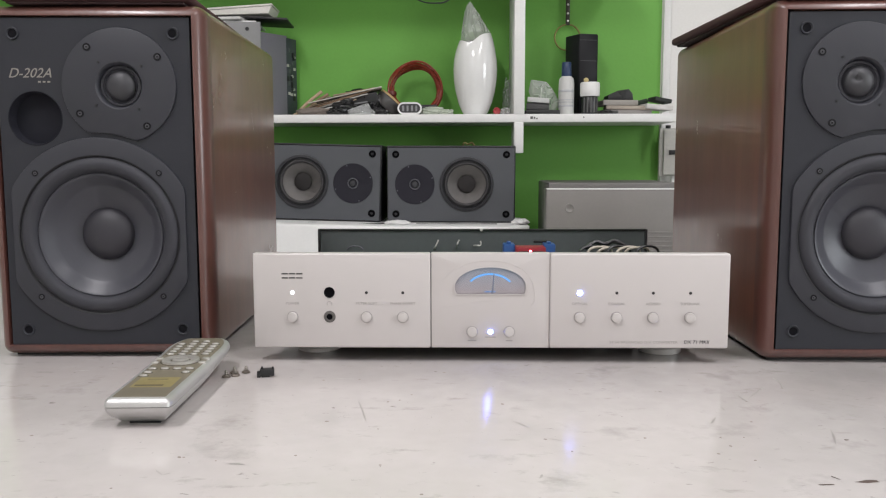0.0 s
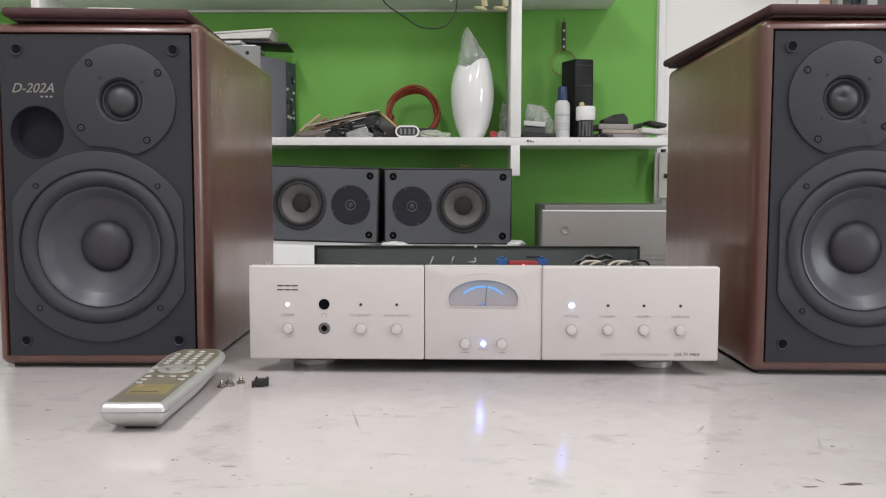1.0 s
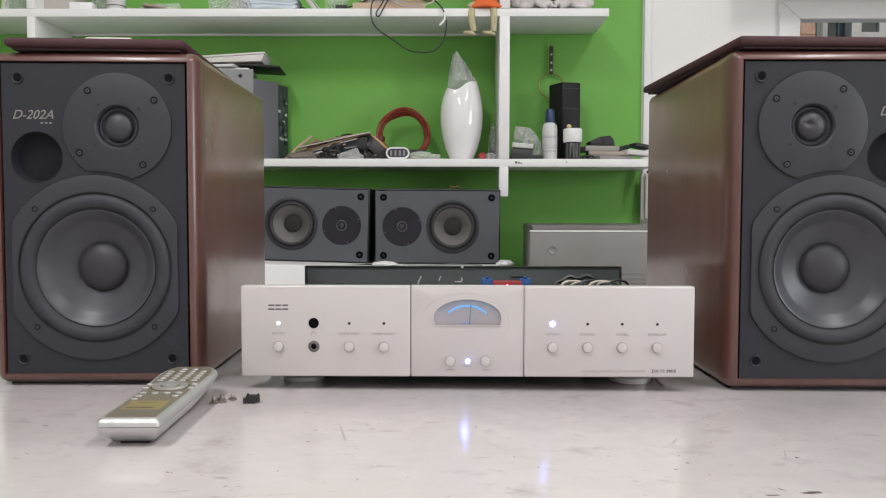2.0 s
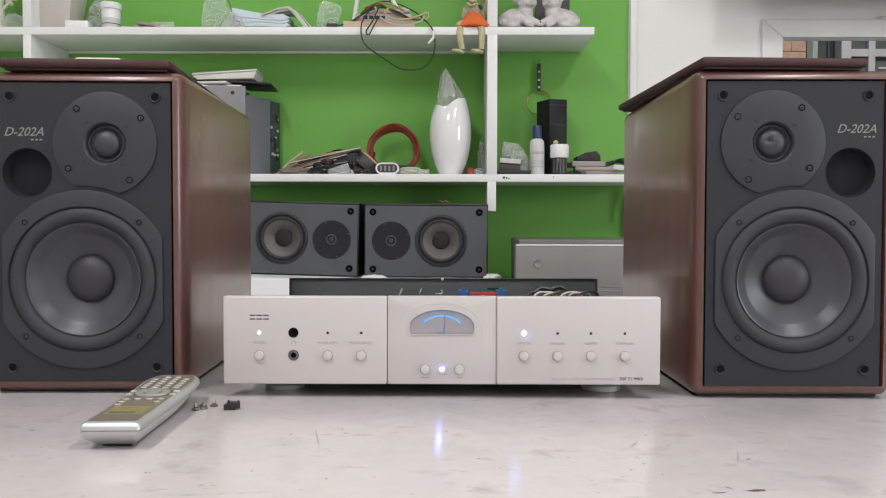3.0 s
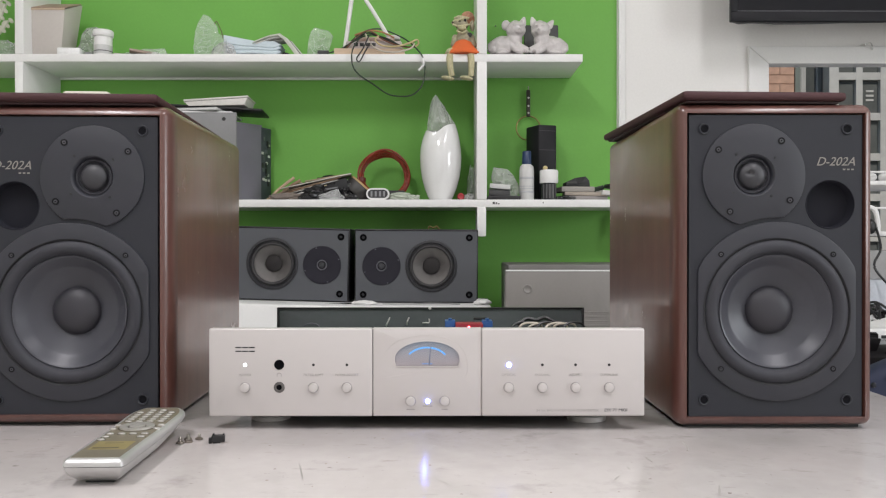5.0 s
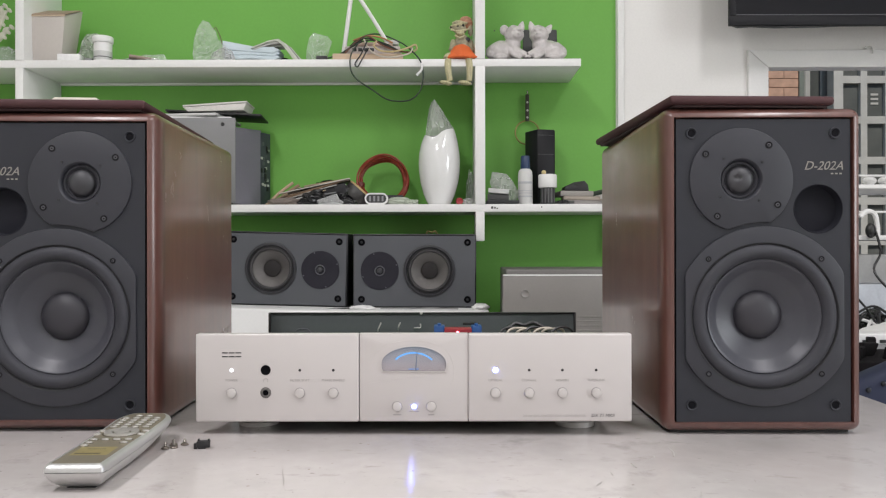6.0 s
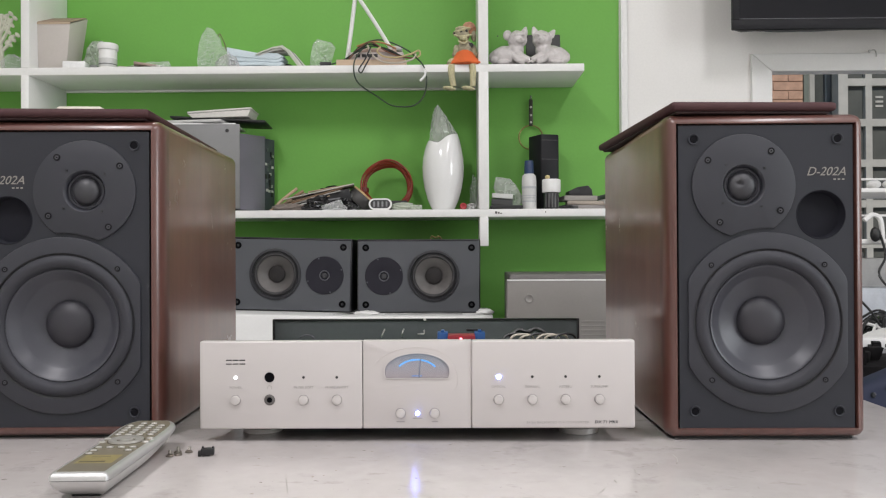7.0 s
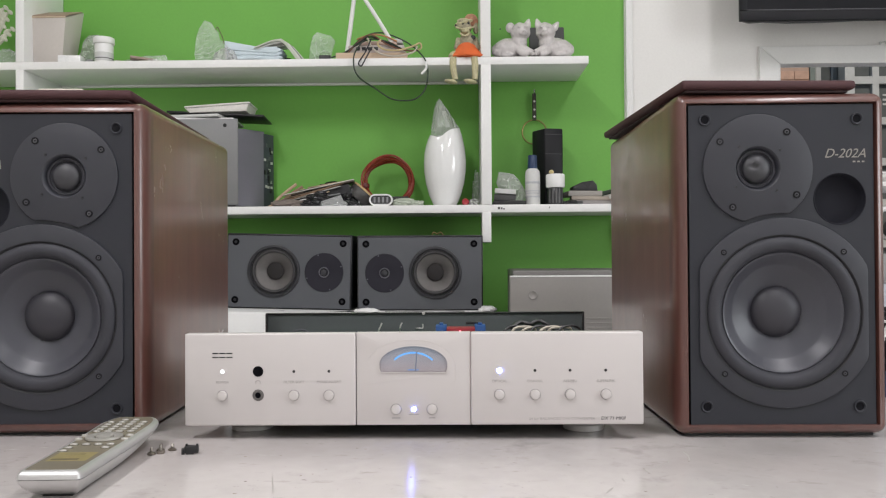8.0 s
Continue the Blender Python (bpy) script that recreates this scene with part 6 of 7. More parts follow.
part("loop", tube([(-0.185, 1.315, 0.748), (-0.205, 1.300, 0.720), (-0.217, 1.284, 0.690), (-0.216, 1.282, 0.655), (-0.200, 1.283, 0.630), (-0.160, 1.284, 0.603), (-0.125, 1.285, 0.580), (-0.094, 1.286, 0.574), (-0.060, 1.286, 0.578), (-0.036, 1.285, 0.602),
                    (-0.028, 1.284, 0.640), (-0.034, 1.284, 0.675), (-0.055, 1.300, 0.705), (-0.090, 1.330, 0.738), (-0.150, 1.335, 0.762), (-0.200, 1.340, 0.752), (-0.250, 1.350, 0.715), (-0.330, 1.345, 0.690), (-0.400, 1.345, 0.6875)], 0.0019, 7, steps=8), green_wire, cab)
part("plug", tube([(-0.034, 1.283, 0.672), (-0.032, 1.281, 0.655), (-0.045, 1.281, 0.640)], 0.0032, 6), WHITE_PLASTIC, cab)
cab = thing("router_cable", pose(0, 0, 0), "cream cable curled round the router", "cable")
part("loop", tube([(-0.185, 1.305, 0.742), (-0.170, 1.300, 0.712), (-0.140, 1.297, 0.694), (-0.100, 1.298, 0.692), (-0.065, 1.300, 0.702), (-0.058, 1.31, 0.718), (-0.075, 1.34, 0.724)], 0.0023, 7), cream_wire, cab)
cab = thing("router_cable", pose(0, 0, 0), "short dark cable hanging over the board's edge", "cable")
part("loop", tube([(-0.175, 1.300, 0.735), (-0.190, 1.295, 0.700), (-0.205, 1.283, 0.672), (-0.198, 1.282, 0.663), (-0.186, 1.285, 0.685), (-0.172, 1.298, 0.715)], 0.0018, 7), BLACK, cab)
cab = thing("router_cable", pose(0, 0, 0), "orange-brown cable lying on the router", "cable")
part("loop", tube([(-0.215, 1.33, 0.744), (-0.175, 1.315, 0.752), (-0.140, 1.318, 0.748), (-0.110, 1.325, 0.736)], 0.0022, 7), mat("orange_brown_cable", (0.42, 0.20, 0.09), 0.45), cab)
cab = thing("router_cable", pose(0, 0, 0), "dark cables bundled over the router", "cable")
for k in range(3):
    part("strand", tube([(-0.255 + 0.01 * k, 1.318 - 0.004 * k, 0.7005 + 0.002 * k), (-0.215 + 0.004 * k, 1.308, 0.722 + 0.005 * k), (-0.175, 1.306 - 0.002 * k, 0.738 + 0.005 * k), (-0.130, 1.308, 0.730 - 0.004 * k), (-0.095 + 0.006 * k, 1.309, 0.712 - 0.002 * k), (-0.075 + 0.01 * k, 1.312, 0.7080)], 0.0020, 6),
         (green_wire, BLACK, mat("brown_wire", (0.16, 0.07, 0.04), 0.5))[k], cab)
cab = thing("router_cable", pose(0, 0, 0), "yellowish cable looped beside the router", "cable")
part("loop", tube([(-0.150, 1.302, 0.735), (-0.158, 1.297, 0.722), (-0.140, 1.296, 0.708), (-0.105, 1.298, 0.706), (-0.070, 1.302, 0.716), (-0.050, 1.308, 0.726), (-0.046, 1.312, 0.716), (-0.058, 1.314, 0.7080)], 0.0024, 6), mat("yellowish_wire", (0.48, 0.38, 0.20), 0.45), cab)
sheet_box("black_plug_box", pose(-0.300, 1.34, UP, 0, 0, 5), (0.030, 0.03, 0.018), BLACK, "small black plug box beside the wooden board", "plug", 0.002)

def fused(bm, voxel, smooth=2):
    """Overlapping lumps as one closed skin, each place keeping the material it had."""
    bm.normal_update()
    bm.faces.ensure_lookup_table()
    tree = BVHTree.FromBMesh(bm)
    index = [f.material_index for f in bm.faces]
    me = bpy.data.meshes.new("lumps")
    bm.to_mesh(me)
    bm.free()
    tmp = new("lumps", me)
    mod = tmp.modifiers.new("skin", "REMESH")
    mod.mode, mod.voxel_size = "VOXEL", voxel
    done = bpy.data.meshes.new_from_object(tmp.evaluated_get(bpy.context.evaluated_depsgraph_get()))
    bpy.data.objects.remove(tmp)
    out = bmesh.new()
    out.from_mesh(done)
    for _ in range(smooth):
        bmesh.ops.smooth_vert(out, verts=out.verts, factor=0.4, use_axis_x=True, use_axis_y=True, use_axis_z=True)
    for f in out.faces:
        hit = tree.find_nearest(f.calc_center_median())
        f.material_index = index[hit[2]] if hit[2] is not None else 0
    return out


# seated puppet and the two pot-bellied ornaments: one plain mesh each
def assign(bm, start, index):
    bm.faces.ensure_lookup_table()
    for f in bm.faces[start:]:
        f.material_index = index


bm = bmesh.new()
skin, cloth, stocking = mat("pale_ochre_resin", (0.33, 0.30, 0.20), 0.6, vary=0.45, scale=60, bump=0.2), mat("orange_cloth", (0.68, 0.13, 0.03), 0.7), mat("olive_cream_resin", (0.50, 0.46, 0.28), 0.6, vary=0.35, scale=70, stretch=(6, 1, 1))
pinkish = mat("pinkish_brown_resin", (0.45, 0.22, 0.13), 0.6, vary=0.4, scale=70, bump=0.3)
n0 = 0
for args, idx in (((0.019, 0.016, 0.022, pose(0.004, 0, 0.040)), 0), ((0.015, 0.014, 0.013, pose(0.000, -0.004, 0.073)), 0), ((0.017, 0.015, 0.014, pose(0.013, 0.004, 0.089)), 3), ((0.011, 0.008, 0.007, pose(-0.012, -0.01, 0.076)), 0), ((0.006, 0.006, 0.013, pose(0.024, 0, 0.070)), 0),
                  ((0.008, 0.008, 0.016, pose(-0.016, 0, 0.035)), 0), ((0.008, 0.008, 0.016, pose(0.024, 0, 0.035)), 0), ((0.022, 0.016, 0.0045, pose(-0.004, -0.006, 0.081, 0, -14, 0)), 2), ((0.005, 0.005, 0.006, pose(-0.008, -0.016, 0.084)), 0), ((0.011, 0.010, 0.005, pose(0.0, -0.012, 0.061)), 2)):
    blob(*args, bm=bm, rough=0.25, scale=10, sub=2)
    assign(bm, n0, idx)
    n0 = len(bm.faces)
skirt = len(bm.verts)
lathe([(0.012, 0.036), (0.0165, 0.031), (0.020, 0.025), (0.027, 0.017), (0.0345, 0.010), (0.0375, 0.006), (0.036, 0.003), (0.0, 0.003)], pose(0.003, -0.004, 0), 30, bm)
bm.verts.ensure_lookup_table()
for v in bm.verts[skirt:]:
    k = 1 + 0.09 * math.sin(7 * math.atan2(v.co.y + 0.004, v.co.x - 0.003)) * max(0.0, 1 - v.co.z / 0.03)
    v.co.x, v.co.y = 0.003 + (v.co.x - 0.003) * k, -0.004 + (v.co.y + 0.004) * k
assign(bm, n0, 1)
n0 = len(bm.faces)
for line in ([(-0.021, -0.013, 0.070), (-0.008, -0.020, 0.0655), (0.008, -0.018, 0.067), (0.020, -0.010, 0.072)], [(-0.018, -0.014, 0.0845), (-0.004, -0.020, 0.0870), (0.010, -0.016, 0.0850)], [(-0.012, -0.018, 0.056), (0.0, -0.021, 0.050), (0.010, -0.018, 0.056)]):
    tube(line, 0.0024, 6, bm=bm)
assign(bm, n0, 2)
n0 = len(bm.faces)
for args in ((0.0030, 0.002, 0.0026, pose(-0.020, -0.014, 0.0755)), (0.0034, 0.002, 0.0028, pose(-0.006, -0.0175, 0.0785)), (0.0080, 0.002, 0.0022, pose(-0.002, -0.0175, 0.0610)), (0.0030, 0.002, 0.0026, pose(0.008, -0.0165, 0.0790)), (0.0060, 0.002, 0.0060, pose(0.018, -0.0115, 0.0480))):
    blob(*args, bm=bm, sub=2)
assign(bm, n0, 4)
n0 = len(bm.faces)
for side, kx in ((-1, -0.0245), (1, 0.0185)):
    tube([(0.003 + side * 0.010, -0.006, 0.010), (kx, -0.022, 0.006), (kx + 0.003 * side, -0.026, -0.022), (kx + 0.002, -0.026, -0.056)], 0.0090, 8, bm=bm, taper=(1.1, 0.75))
    blob(0.0160, 0.013, 0.0060, pose(kx - 0.008, -0.032, -0.062, 0, 12, 0), bm=bm, sub=2)
assign(bm, n0, 2)
for v in bm.verts:
    v.co.x = v.co.x * (1.3 if v.co.z < 0.034 and v.co.z > 0.0015 else 1.15)
    v.co.z = v.co.z * 1.17 if v.co.z > 0 else v.co.z
figure = part("puppet", fused(bm, 0.0014, 1), skin, m=pose(0.068, 1.318, UP - 0.002))
for extra in (cloth, stocking, pinkish, BLACK):
    figure.data.materials.append(extra)
tagged(figure, "seated resin puppet in an orange skirt, legs over the shelf edge", "figurine")

pale = mat("pale_grey_glaze", (0.56, 0.525, 0.515), 0.28, vary=0.14, scale=30, bump=0.1, coat=0.3)


def pet_ornament(m, s, label):
    bm = blob(0.046, 0.028, 0.030, pose(-0.012 * s, 0, 0.028), rough=0.12)
    blob(0.026, 0.022, 0.025, pose(0.018 * s, -0.012, 0.072), bm=bm, rough=0.1)
    blob(0.022, 0.020, 0.026, pose(0.014 * s, -0.008, 0.045), bm=bm)
    if s > 0:       # one ear of this one is flattened and round
        blob(0.0125, 0.007, 0.0145, pose(-0.008, -0.006, 0.086), bm=bm)
    for dx, dz, lean in ((0.036, 0.094, 16),) if s > 0 else ((-0.006, 0.088, -34), (0.036, 0.094, 16)):
        lathe([(0, -0.004), (0.0105, -0.004), (0.0105, 0), (0.0085, 0.008), (0.0035, 0.018), (0, 0.020)], pose((dx + 0.0) * s, -0.010, dz - 0.004, 0, lean * s, 0), 12, bm, (1, 0.5))
    tube([(0.014 * s, -0.018, 0.036), (0.034 * s, -0.028, 0.020), (0.048 * s, -0.030, 0.012)], 0.0095, 10, bm=bm)
    tube([(0.006 * s, -0.018, 0.030), (0.018 * s, -0.030, 0.014), (0.036 * s, -0.034, 0.009)], 0.009, 10, bm=bm)
    blob(0.012, 0.010, 0.008, pose(0.024 * s, -0.030, 0.065), bm=bm)
    blob(0.018, 0.014, 0.009, pose(-0.020 * s, -0.020, 0.009), bm=bm)
    blob(0.017, 0.010, 0.012, pose(-0.038 * s, -0.012, 0.020), bm=bm, rough=0.1)
    for dx in (0.014, 0.031):
        blob(0.0060, 0.004, 0.0026, pose(dx * s, -0.0325, 0.080), bm=bm, sub=2)
    blob(0.0042, 0.004, 0.0034, pose(0.026 * s, -0.0400, 0.068), bm=bm, sub=2)
    for k in range(3):
        blob(0.0036, 0.006, 0.0040, pose((0.046 + 0.005 * k) * s, -0.038, 0.010 - 0.0015 * k), bm=bm, sub=2)
    for v in bm.verts:
        v.co.z = max(v.co.z, 0.0)
    return tagged(part("ornament_figure", fused(bm, 0.0018), pale, m=m, sharp=60), label, "figurine", "pair of ornaments")


pet_ornament(pose(0.196, 1.362, UP + 0.006, 0, 0, 0), 1, "pale grey glazed ornament facing its twin, on a dark tray")
pet_ornament(pose(0.298, 1.362, UP + 0.006, 0, 0, 0), -1, "pale grey glazed ornament facing its twin, before a dark plate")
sheet_box("dark_tray", pose(0.245, 1.365, UP, 0, 0, 0), (0.19, 0.08, 0.006), mat("dark_grey_slate", (0.06, 0.06, 0.06), 0.6), "flat dark grey tray under two pale ornaments", "tray", 0.002)
plate = thing("dark_plate", pose(0.293, 1.428, UP, -8, 0, 0), "dark rounded plate leaning behind the pale ornaments", "plate")
part("plate", box(-0.048, 0.048, -0.004, 0.004, 0.0, 0.118, 0.0039, 3), mat("dark_grey_slate", (0.06, 0.06, 0.06), 0.6), plate)
structure("wall_speck", lathe([(0.0022, 0), (0.0016, 0.001), (0, 0.001)], pose(0.170, YB, 0.815) @ FRONT, 10), mat("dark_scuff", (0.10, 0.095, 0.09), 0.7), "small dark nail hole in the green wall", "speck")

# ---- on the wall ----
box_t = thing("breaker_box", pose(0.537, 1.452, 0.149), "small white breaker box fixed to the wall", "breaker box")
part("case", box(-0.030, 0.030, 0.0, 0.0125, 0.0, 0.128, 0.004), mat("aged_white_plastic", (0.55, 0.54, 0.50), 0.45), box_t)
part("lid", box(-0.020, 0.027, -0.008, -0.0005, 0.004, 0.124, 0.003), mat("aged_white_plastic", (0.55, 0.54, 0.50), 0.45), box_t)
part("switch", box(-0.006, 0.016, -0.013, -0.0085, 0.058, 0.070, 0.001), BLACK, box_t)
part("cable_gland", lathe([(0.007, 0), (0.007, 0.008), (0, 0.008)], pose(-0.006, 0.006, 0.128), 14), BLACK, box_t)
structure("cable_trunking", box(0.545, 0.567, 1.4645, 1.4775, -0.55, 0.148, 0.002), WHITE_BOARD, "white cable trunking below the breaker box", "trunking")

tv = thing("television", pose(0.783, 1.33, 0.781), "black flat television hung on the white wall", "television")
part("cabinet", box(0.06, 1.04, 0.0145, 0.05, 0.06, 0.60, 0.004), BLACK, tv)
part("back_frame", box(0.0, 1.10, 0.006, 0.014, 0.0, 0.64, 0.002), BLACK, tv)
part("bezel", box(0.0, 1.10, 0.0, 0.0055, 0.0, 0.026, 0.0015), mat("dark_grey_bezel", (0.010, 0.010, 0.013), 0.5, spec=0.25), tv)
part("bezel", box(0.0, 0.018, 0.0, 0.0055, 0.0265, 0.64, 0.0015), mat("dark_grey_bezel", (0.010, 0.010, 0.013), 0.5, spec=0.25), tv)
part("trim_line", box(0.018, 1.10, -0.001, 0.0052, 0.0262, 0.0285, 0.0005), mat("grey_trim_line", (0.09, 0.09, 0.10), 0.4), tv)
part("screen", box(0.019, 1.10, 0.003, 0.0055, 0.029, 0.63), mat("black_screen", (0.006, 0.006, 0.009), 0.4, bump=0, spec=0.2), tv, "switched-off black screen")
part("speaker_lip", prism([(0.01, 0.0), (0.025, -0.004), (0.06, -0.002), (0.12, -0.005), (0.22, -0.004), (0.30, -0.001), (0.44, 0.0)], 0.0065, 0.014), BLACK, tv)
part("wall_mount", box(0.45, 0.65, 0.0505, 0.1695, 0.2, 0.4), BLACK, tv)
nail = thing("wall_hook", pose(1.225, 1.4878, 0.760), "small steel hook on the window casing", "hook")
part("hook", tube([(0, 0.0, 0.0), (0.012, -0.004, 0.002), (0.016, -0.006, -0.010), (0.016, -0.005, -0.018)], 0.0018, 6), STEEL, nail)
part("pin", lathe([(0.004, 0), (0.003, 0.002), (0, 0.002)], FRONT, 10), STEEL, nail)

# ---- the desk beyond the table's edge ----
desk = thing("side_desk", pose(0, 0, 0), "grey side desk crowded with cables and boxes", "desk")
part("desktop", box(0.76, 1.85, 0.76, 1.44, -0.03, 0.0, 0.002), mat("grey_desktop", (0.25, 0.255, 0.26), 0.45, vary=0.08), desk)
leg = part("leg", box(-0.02, 0.02, -0.02, 0.02, FLOOR, -0.03), STEEL, desk, m=pose(0.80, 0.80, 0))
for lx, ly in ((1.81, 0.80), (0.80, 1.40), (1.81, 1.40)):
    again(leg, pose(lx, ly, 0))
rack = thing("white_rack", pose(0, 0, 0), "white open rack standing on the side desk", "rack")
for rz, rh, nm in ((0.209, 0.011, "shelf"), (0.332, 0.010, "shelf")):
    part(nm, box(0.96, 1.75, 1.13, 1.36, rz, rz + rh, 0.0015), WHITE_BOARD, rack)
for rz in (0.276, 0.363):
    part("rail", tube([(0.96, 1.132, rz), (1.3, 1.132, rz), (1.75, 1.132, rz)], 0.0028, 8), WHITE_PLASTIC, rack)
for rx, ry in ((0.968, 1.14), (1.742, 1.14), (0.968, 1.35), (1.742, 1.35)):
    part("post", box(rx - 0.006, rx + 0.006, ry - 0.006, ry + 0.006, 0.0, 0.40), WHITE_BOARD, rack)
for k in range(3):
    tagged(part("white_ball", blob(0.016, 0.016, 0.011, pose(1.062 + 0.038 * k, 1.16, 0.353)), WHITE_PLASTIC), "small round white lid lying on the white rack", "lid", "white lids")
sheet_box("grey_carton", pose(1.18, 1.22, 0.104, 0, 0, 0), (0.34, 0.16, 0.070), mat("grey_card", (0.34, 0.34, 0.335), 0.6), "grey carton on a white box under the rack", "carton", 0.003)
sheet_box("white_carton", pose(1.17, 1.20, 0.0, 0, 0, 0), (0.36, 0.20, 0.1035), mat("blue_white_card", (0.52, 0.55, 0.60), 0.5), "bluish white box on the side desk", "box", 0.003)
hs = thing("headset", pose(1.045, 1.115, 0.209), "white headset with a dark cable hung on the rack", "headset")
part("band", tube([(-0.03, 0, 0.055), (-0.012, 0, 0.068), (0.006, 0, 0.060), (0.012, 0, 0.030), (0.012, 0, 0.004)], 0.006, 8), WHITE_PLASTIC, hs)
part("ear_pad", blob(0.012, 0.010, 0.018, pose(-0.004, 0.0, 0.022)), BLACK, hs)
part("cable", tube([(0.006, -0.004, 0.02), (0.014, -0.01, -0.03), (-0.006, -0.02, -0.075), (0.020, -0.06, -0.13), (0.035, -0.12, -0.180), (0.0, -0.15, -0.200)], 0.003, 6), BLACK, hs)
dark_lump("black_adapter", pose(1.00, 1.02, 0.0), (0.035, 0.03, 0.030), "black power adapter among cables on the desk", "adapter", 41.0)
for k in range(5):
    tagged(part("desk_cable", tube([(0.90 + 0.02 * k, 0.98 - 0.02 * k, 0.004), (0.95 + 0.015 * k, 0.99, 0.030 + 0.012 * (k % 2)), (1.00 + 0.02 * k, 0.97 + 0.02 * k, 0.012), (1.08 + 0.01 * k, 1.00, 0.004)], 0.0035, 6), BLACK if k % 2 else WHITE_PLASTIC),
           ("black" if k % 2 else "white") + " cable lying in loops on the desk", "cable", "desk cables")
tagged(part("white_cover", prism([(-0.06, 0.0), (0.11, 0.0), (0.10, 0.014), (0.03, 0.030), (-0.03, 0.016)], -0.05, 0.05, 0.003), WHITE_PLASTIC, m=pose(0.97, 0.90, 0.0, 0, 0, 8)), "bent white plastic cover lying on the desk", "cover")
for k, line in enumerate(([(0.955, 1.06, 0.200), (0.965, 1.04, 0.150), (0.940, 1.02, 0.105), (0.965, 0.99, 0.055), (0.985, 0.97, 0.010)], [(0.93, 1.00, 0.030), (0.97, 0.98, 0.060), (1.01, 0.99, 0.045), (1.05, 1.00, 0.012)])):
    tagged(part("desk_cable", tube(line, 0.0028, 6), BLACK), "black cable hanging down onto the desk", "cable", "desk cables")
strip = thing("power_strip", pose(0.90, 0.79, 0.0, 0, 0, 4), "white power strip at the desk's front edge", "power strip")
part("body", box(-0.09, 0.12, -0.02, 0.025, 0.0, 0.022, 0.004), WHITE_PLASTIC, strip)
for k in range(4):
    part("outlet", box(-0.006, 0.006, -0.0215, -0.0195, 0.004, 0.010), BLACK, strip, m=pose(-0.055 + 0.035 * k, 0, 0))
crate = thing("tool_crate", pose(0.86, 0.66, -0.004), "dark open crate of metal parts beside the desk", "crate")
crate_black = mat("dull_black_board", (0.010, 0.009, 0.010), 0.85, spec=0.15, vary=0.2)
part("crate", box(-0.14, 0.30, -0.10, 0.08, -0.3, 0.0, 0.004), crate_black, crate)
rng = random.Random(8)
for k in range(36):
    px, ph = rng.uniform(0.006, 0.016), rng.uniform(0.010, 0.026)
    bm = box(-px, px, -0.008, 0.008, 0.0, ph, 0.002)
    for v in bm.verts:
        v.co.x += 0.5 * v.co.z * rng.uniform(0.4, 1.0)
    part("metal_part", bm, STEEL if k % 7 == 3 else mat("rusty_brown_iron", (0.060, 0.032, 0.024), 0.6, 0.3) if k % 7 == 5 else crate_black, crate,
         m=pose(-0.125 + 0.0115 * k, rng.uniform(-0.085, 0.06), 0.0, 0, 0, rng.uniform(0, 90)) @ Matrix.Scale(0.35 if k % 7 == 3 else 1.0, 4))
part("stand", box(-0.12, 0.28, -0.08, 0.06, FLOOR + 0.004, -0.3), BLACK, crate)
chair = thing("office_chair", pose(0.80, 0.36, FLOOR), "dark blue padded chair beside the table", "chair")
navy = mat("navy_fabric", (0.017, 0.024, 0.060), 0.7, fine=700, bump=0.2, vary=0.15)
bm = box(-0.21, 0.26, -0.02, 0.03, 0.42, 0.753, 0.018, 4)
for v in bm.verts:
    v.co.z += 0.42 * (v.co.x + 0.20) * max(0.0, v.co.z - 0.42) / 0.333
back = part("backrest", bm, navy, chair)
for bx in (-0.171, -0.150, -0.122, -0.090):
    part("stud", lathe([(0.004, 0), (0.003, 0.002), (0, 0.003)], FRONT, 12), mat("dark_stud", (0.012, 0.014, 0.022), 0.35), back, m=pose(bx, -0.0205, 0.735 + 0.42 * (bx + 0.20)))
part("back_bar", box(-0.02, 0.06, 0.02, 0.14, 0.43, 0.50, 0.006), BLACK, chair)
part("seat", box(-0.20, 0.25, 0.10, 0.50, 0.40, 0.46, 0.02, 3), navy, chair)
part("column", lathe([(0.03, 0.03), (0.03, 0.40)], pose(0.02, 0.3, 0), 16), STEEL, chair)
part("base", lathe([(0, 0), (0.25, 0), (0.25, 0.02), (0.05, 0.05), (0, 0.05)], pose(0.02, 0.3, 0), 5), BLACK, chair)

# ---- beyond the window: a yard front of brick and glazed doors ----
FY = 5.6
front_wall = structure("wall_yard", box(1.0, 2.832, FY, FY + 0.2, FLOOR, 3.0), mat("mortar", (0.46, 0.31, 0.23), 0.85), "orange brick wall across the yard", "wall")
brick_mat = mat("orange_brick", (0.52, 0.32, 0.225), 0.8, vary=0.25, scale=14, fine=200, bump=0.3)
brick_me = bpy.data.meshes.new("brick")
finish(brick_me, box(0, 0.234, -0.005, 0.05, 0, 0.066, 0.003, 1), brick_mat)
half_me = bpy.data.meshes.new("brick")
finish(half_me, box(0, 0.114, -0.005, 0.05, 0, 0.066, 0.003, 1), brick_mat)
for r in range(14):
    z = 0.62 + 0.0715 * r
    row = [(1.757 + 0.24 * c, brick_me) for c in range(4)] + [(2.717, half_me)] if r % 2 else [(1.877 + 0.24 * c, brick_me) for c in range(4)]
    for x, me in row:
        b = new("brick", me)
        b.parent = front_wall
        b.location = (x, FY - 0.002, z)
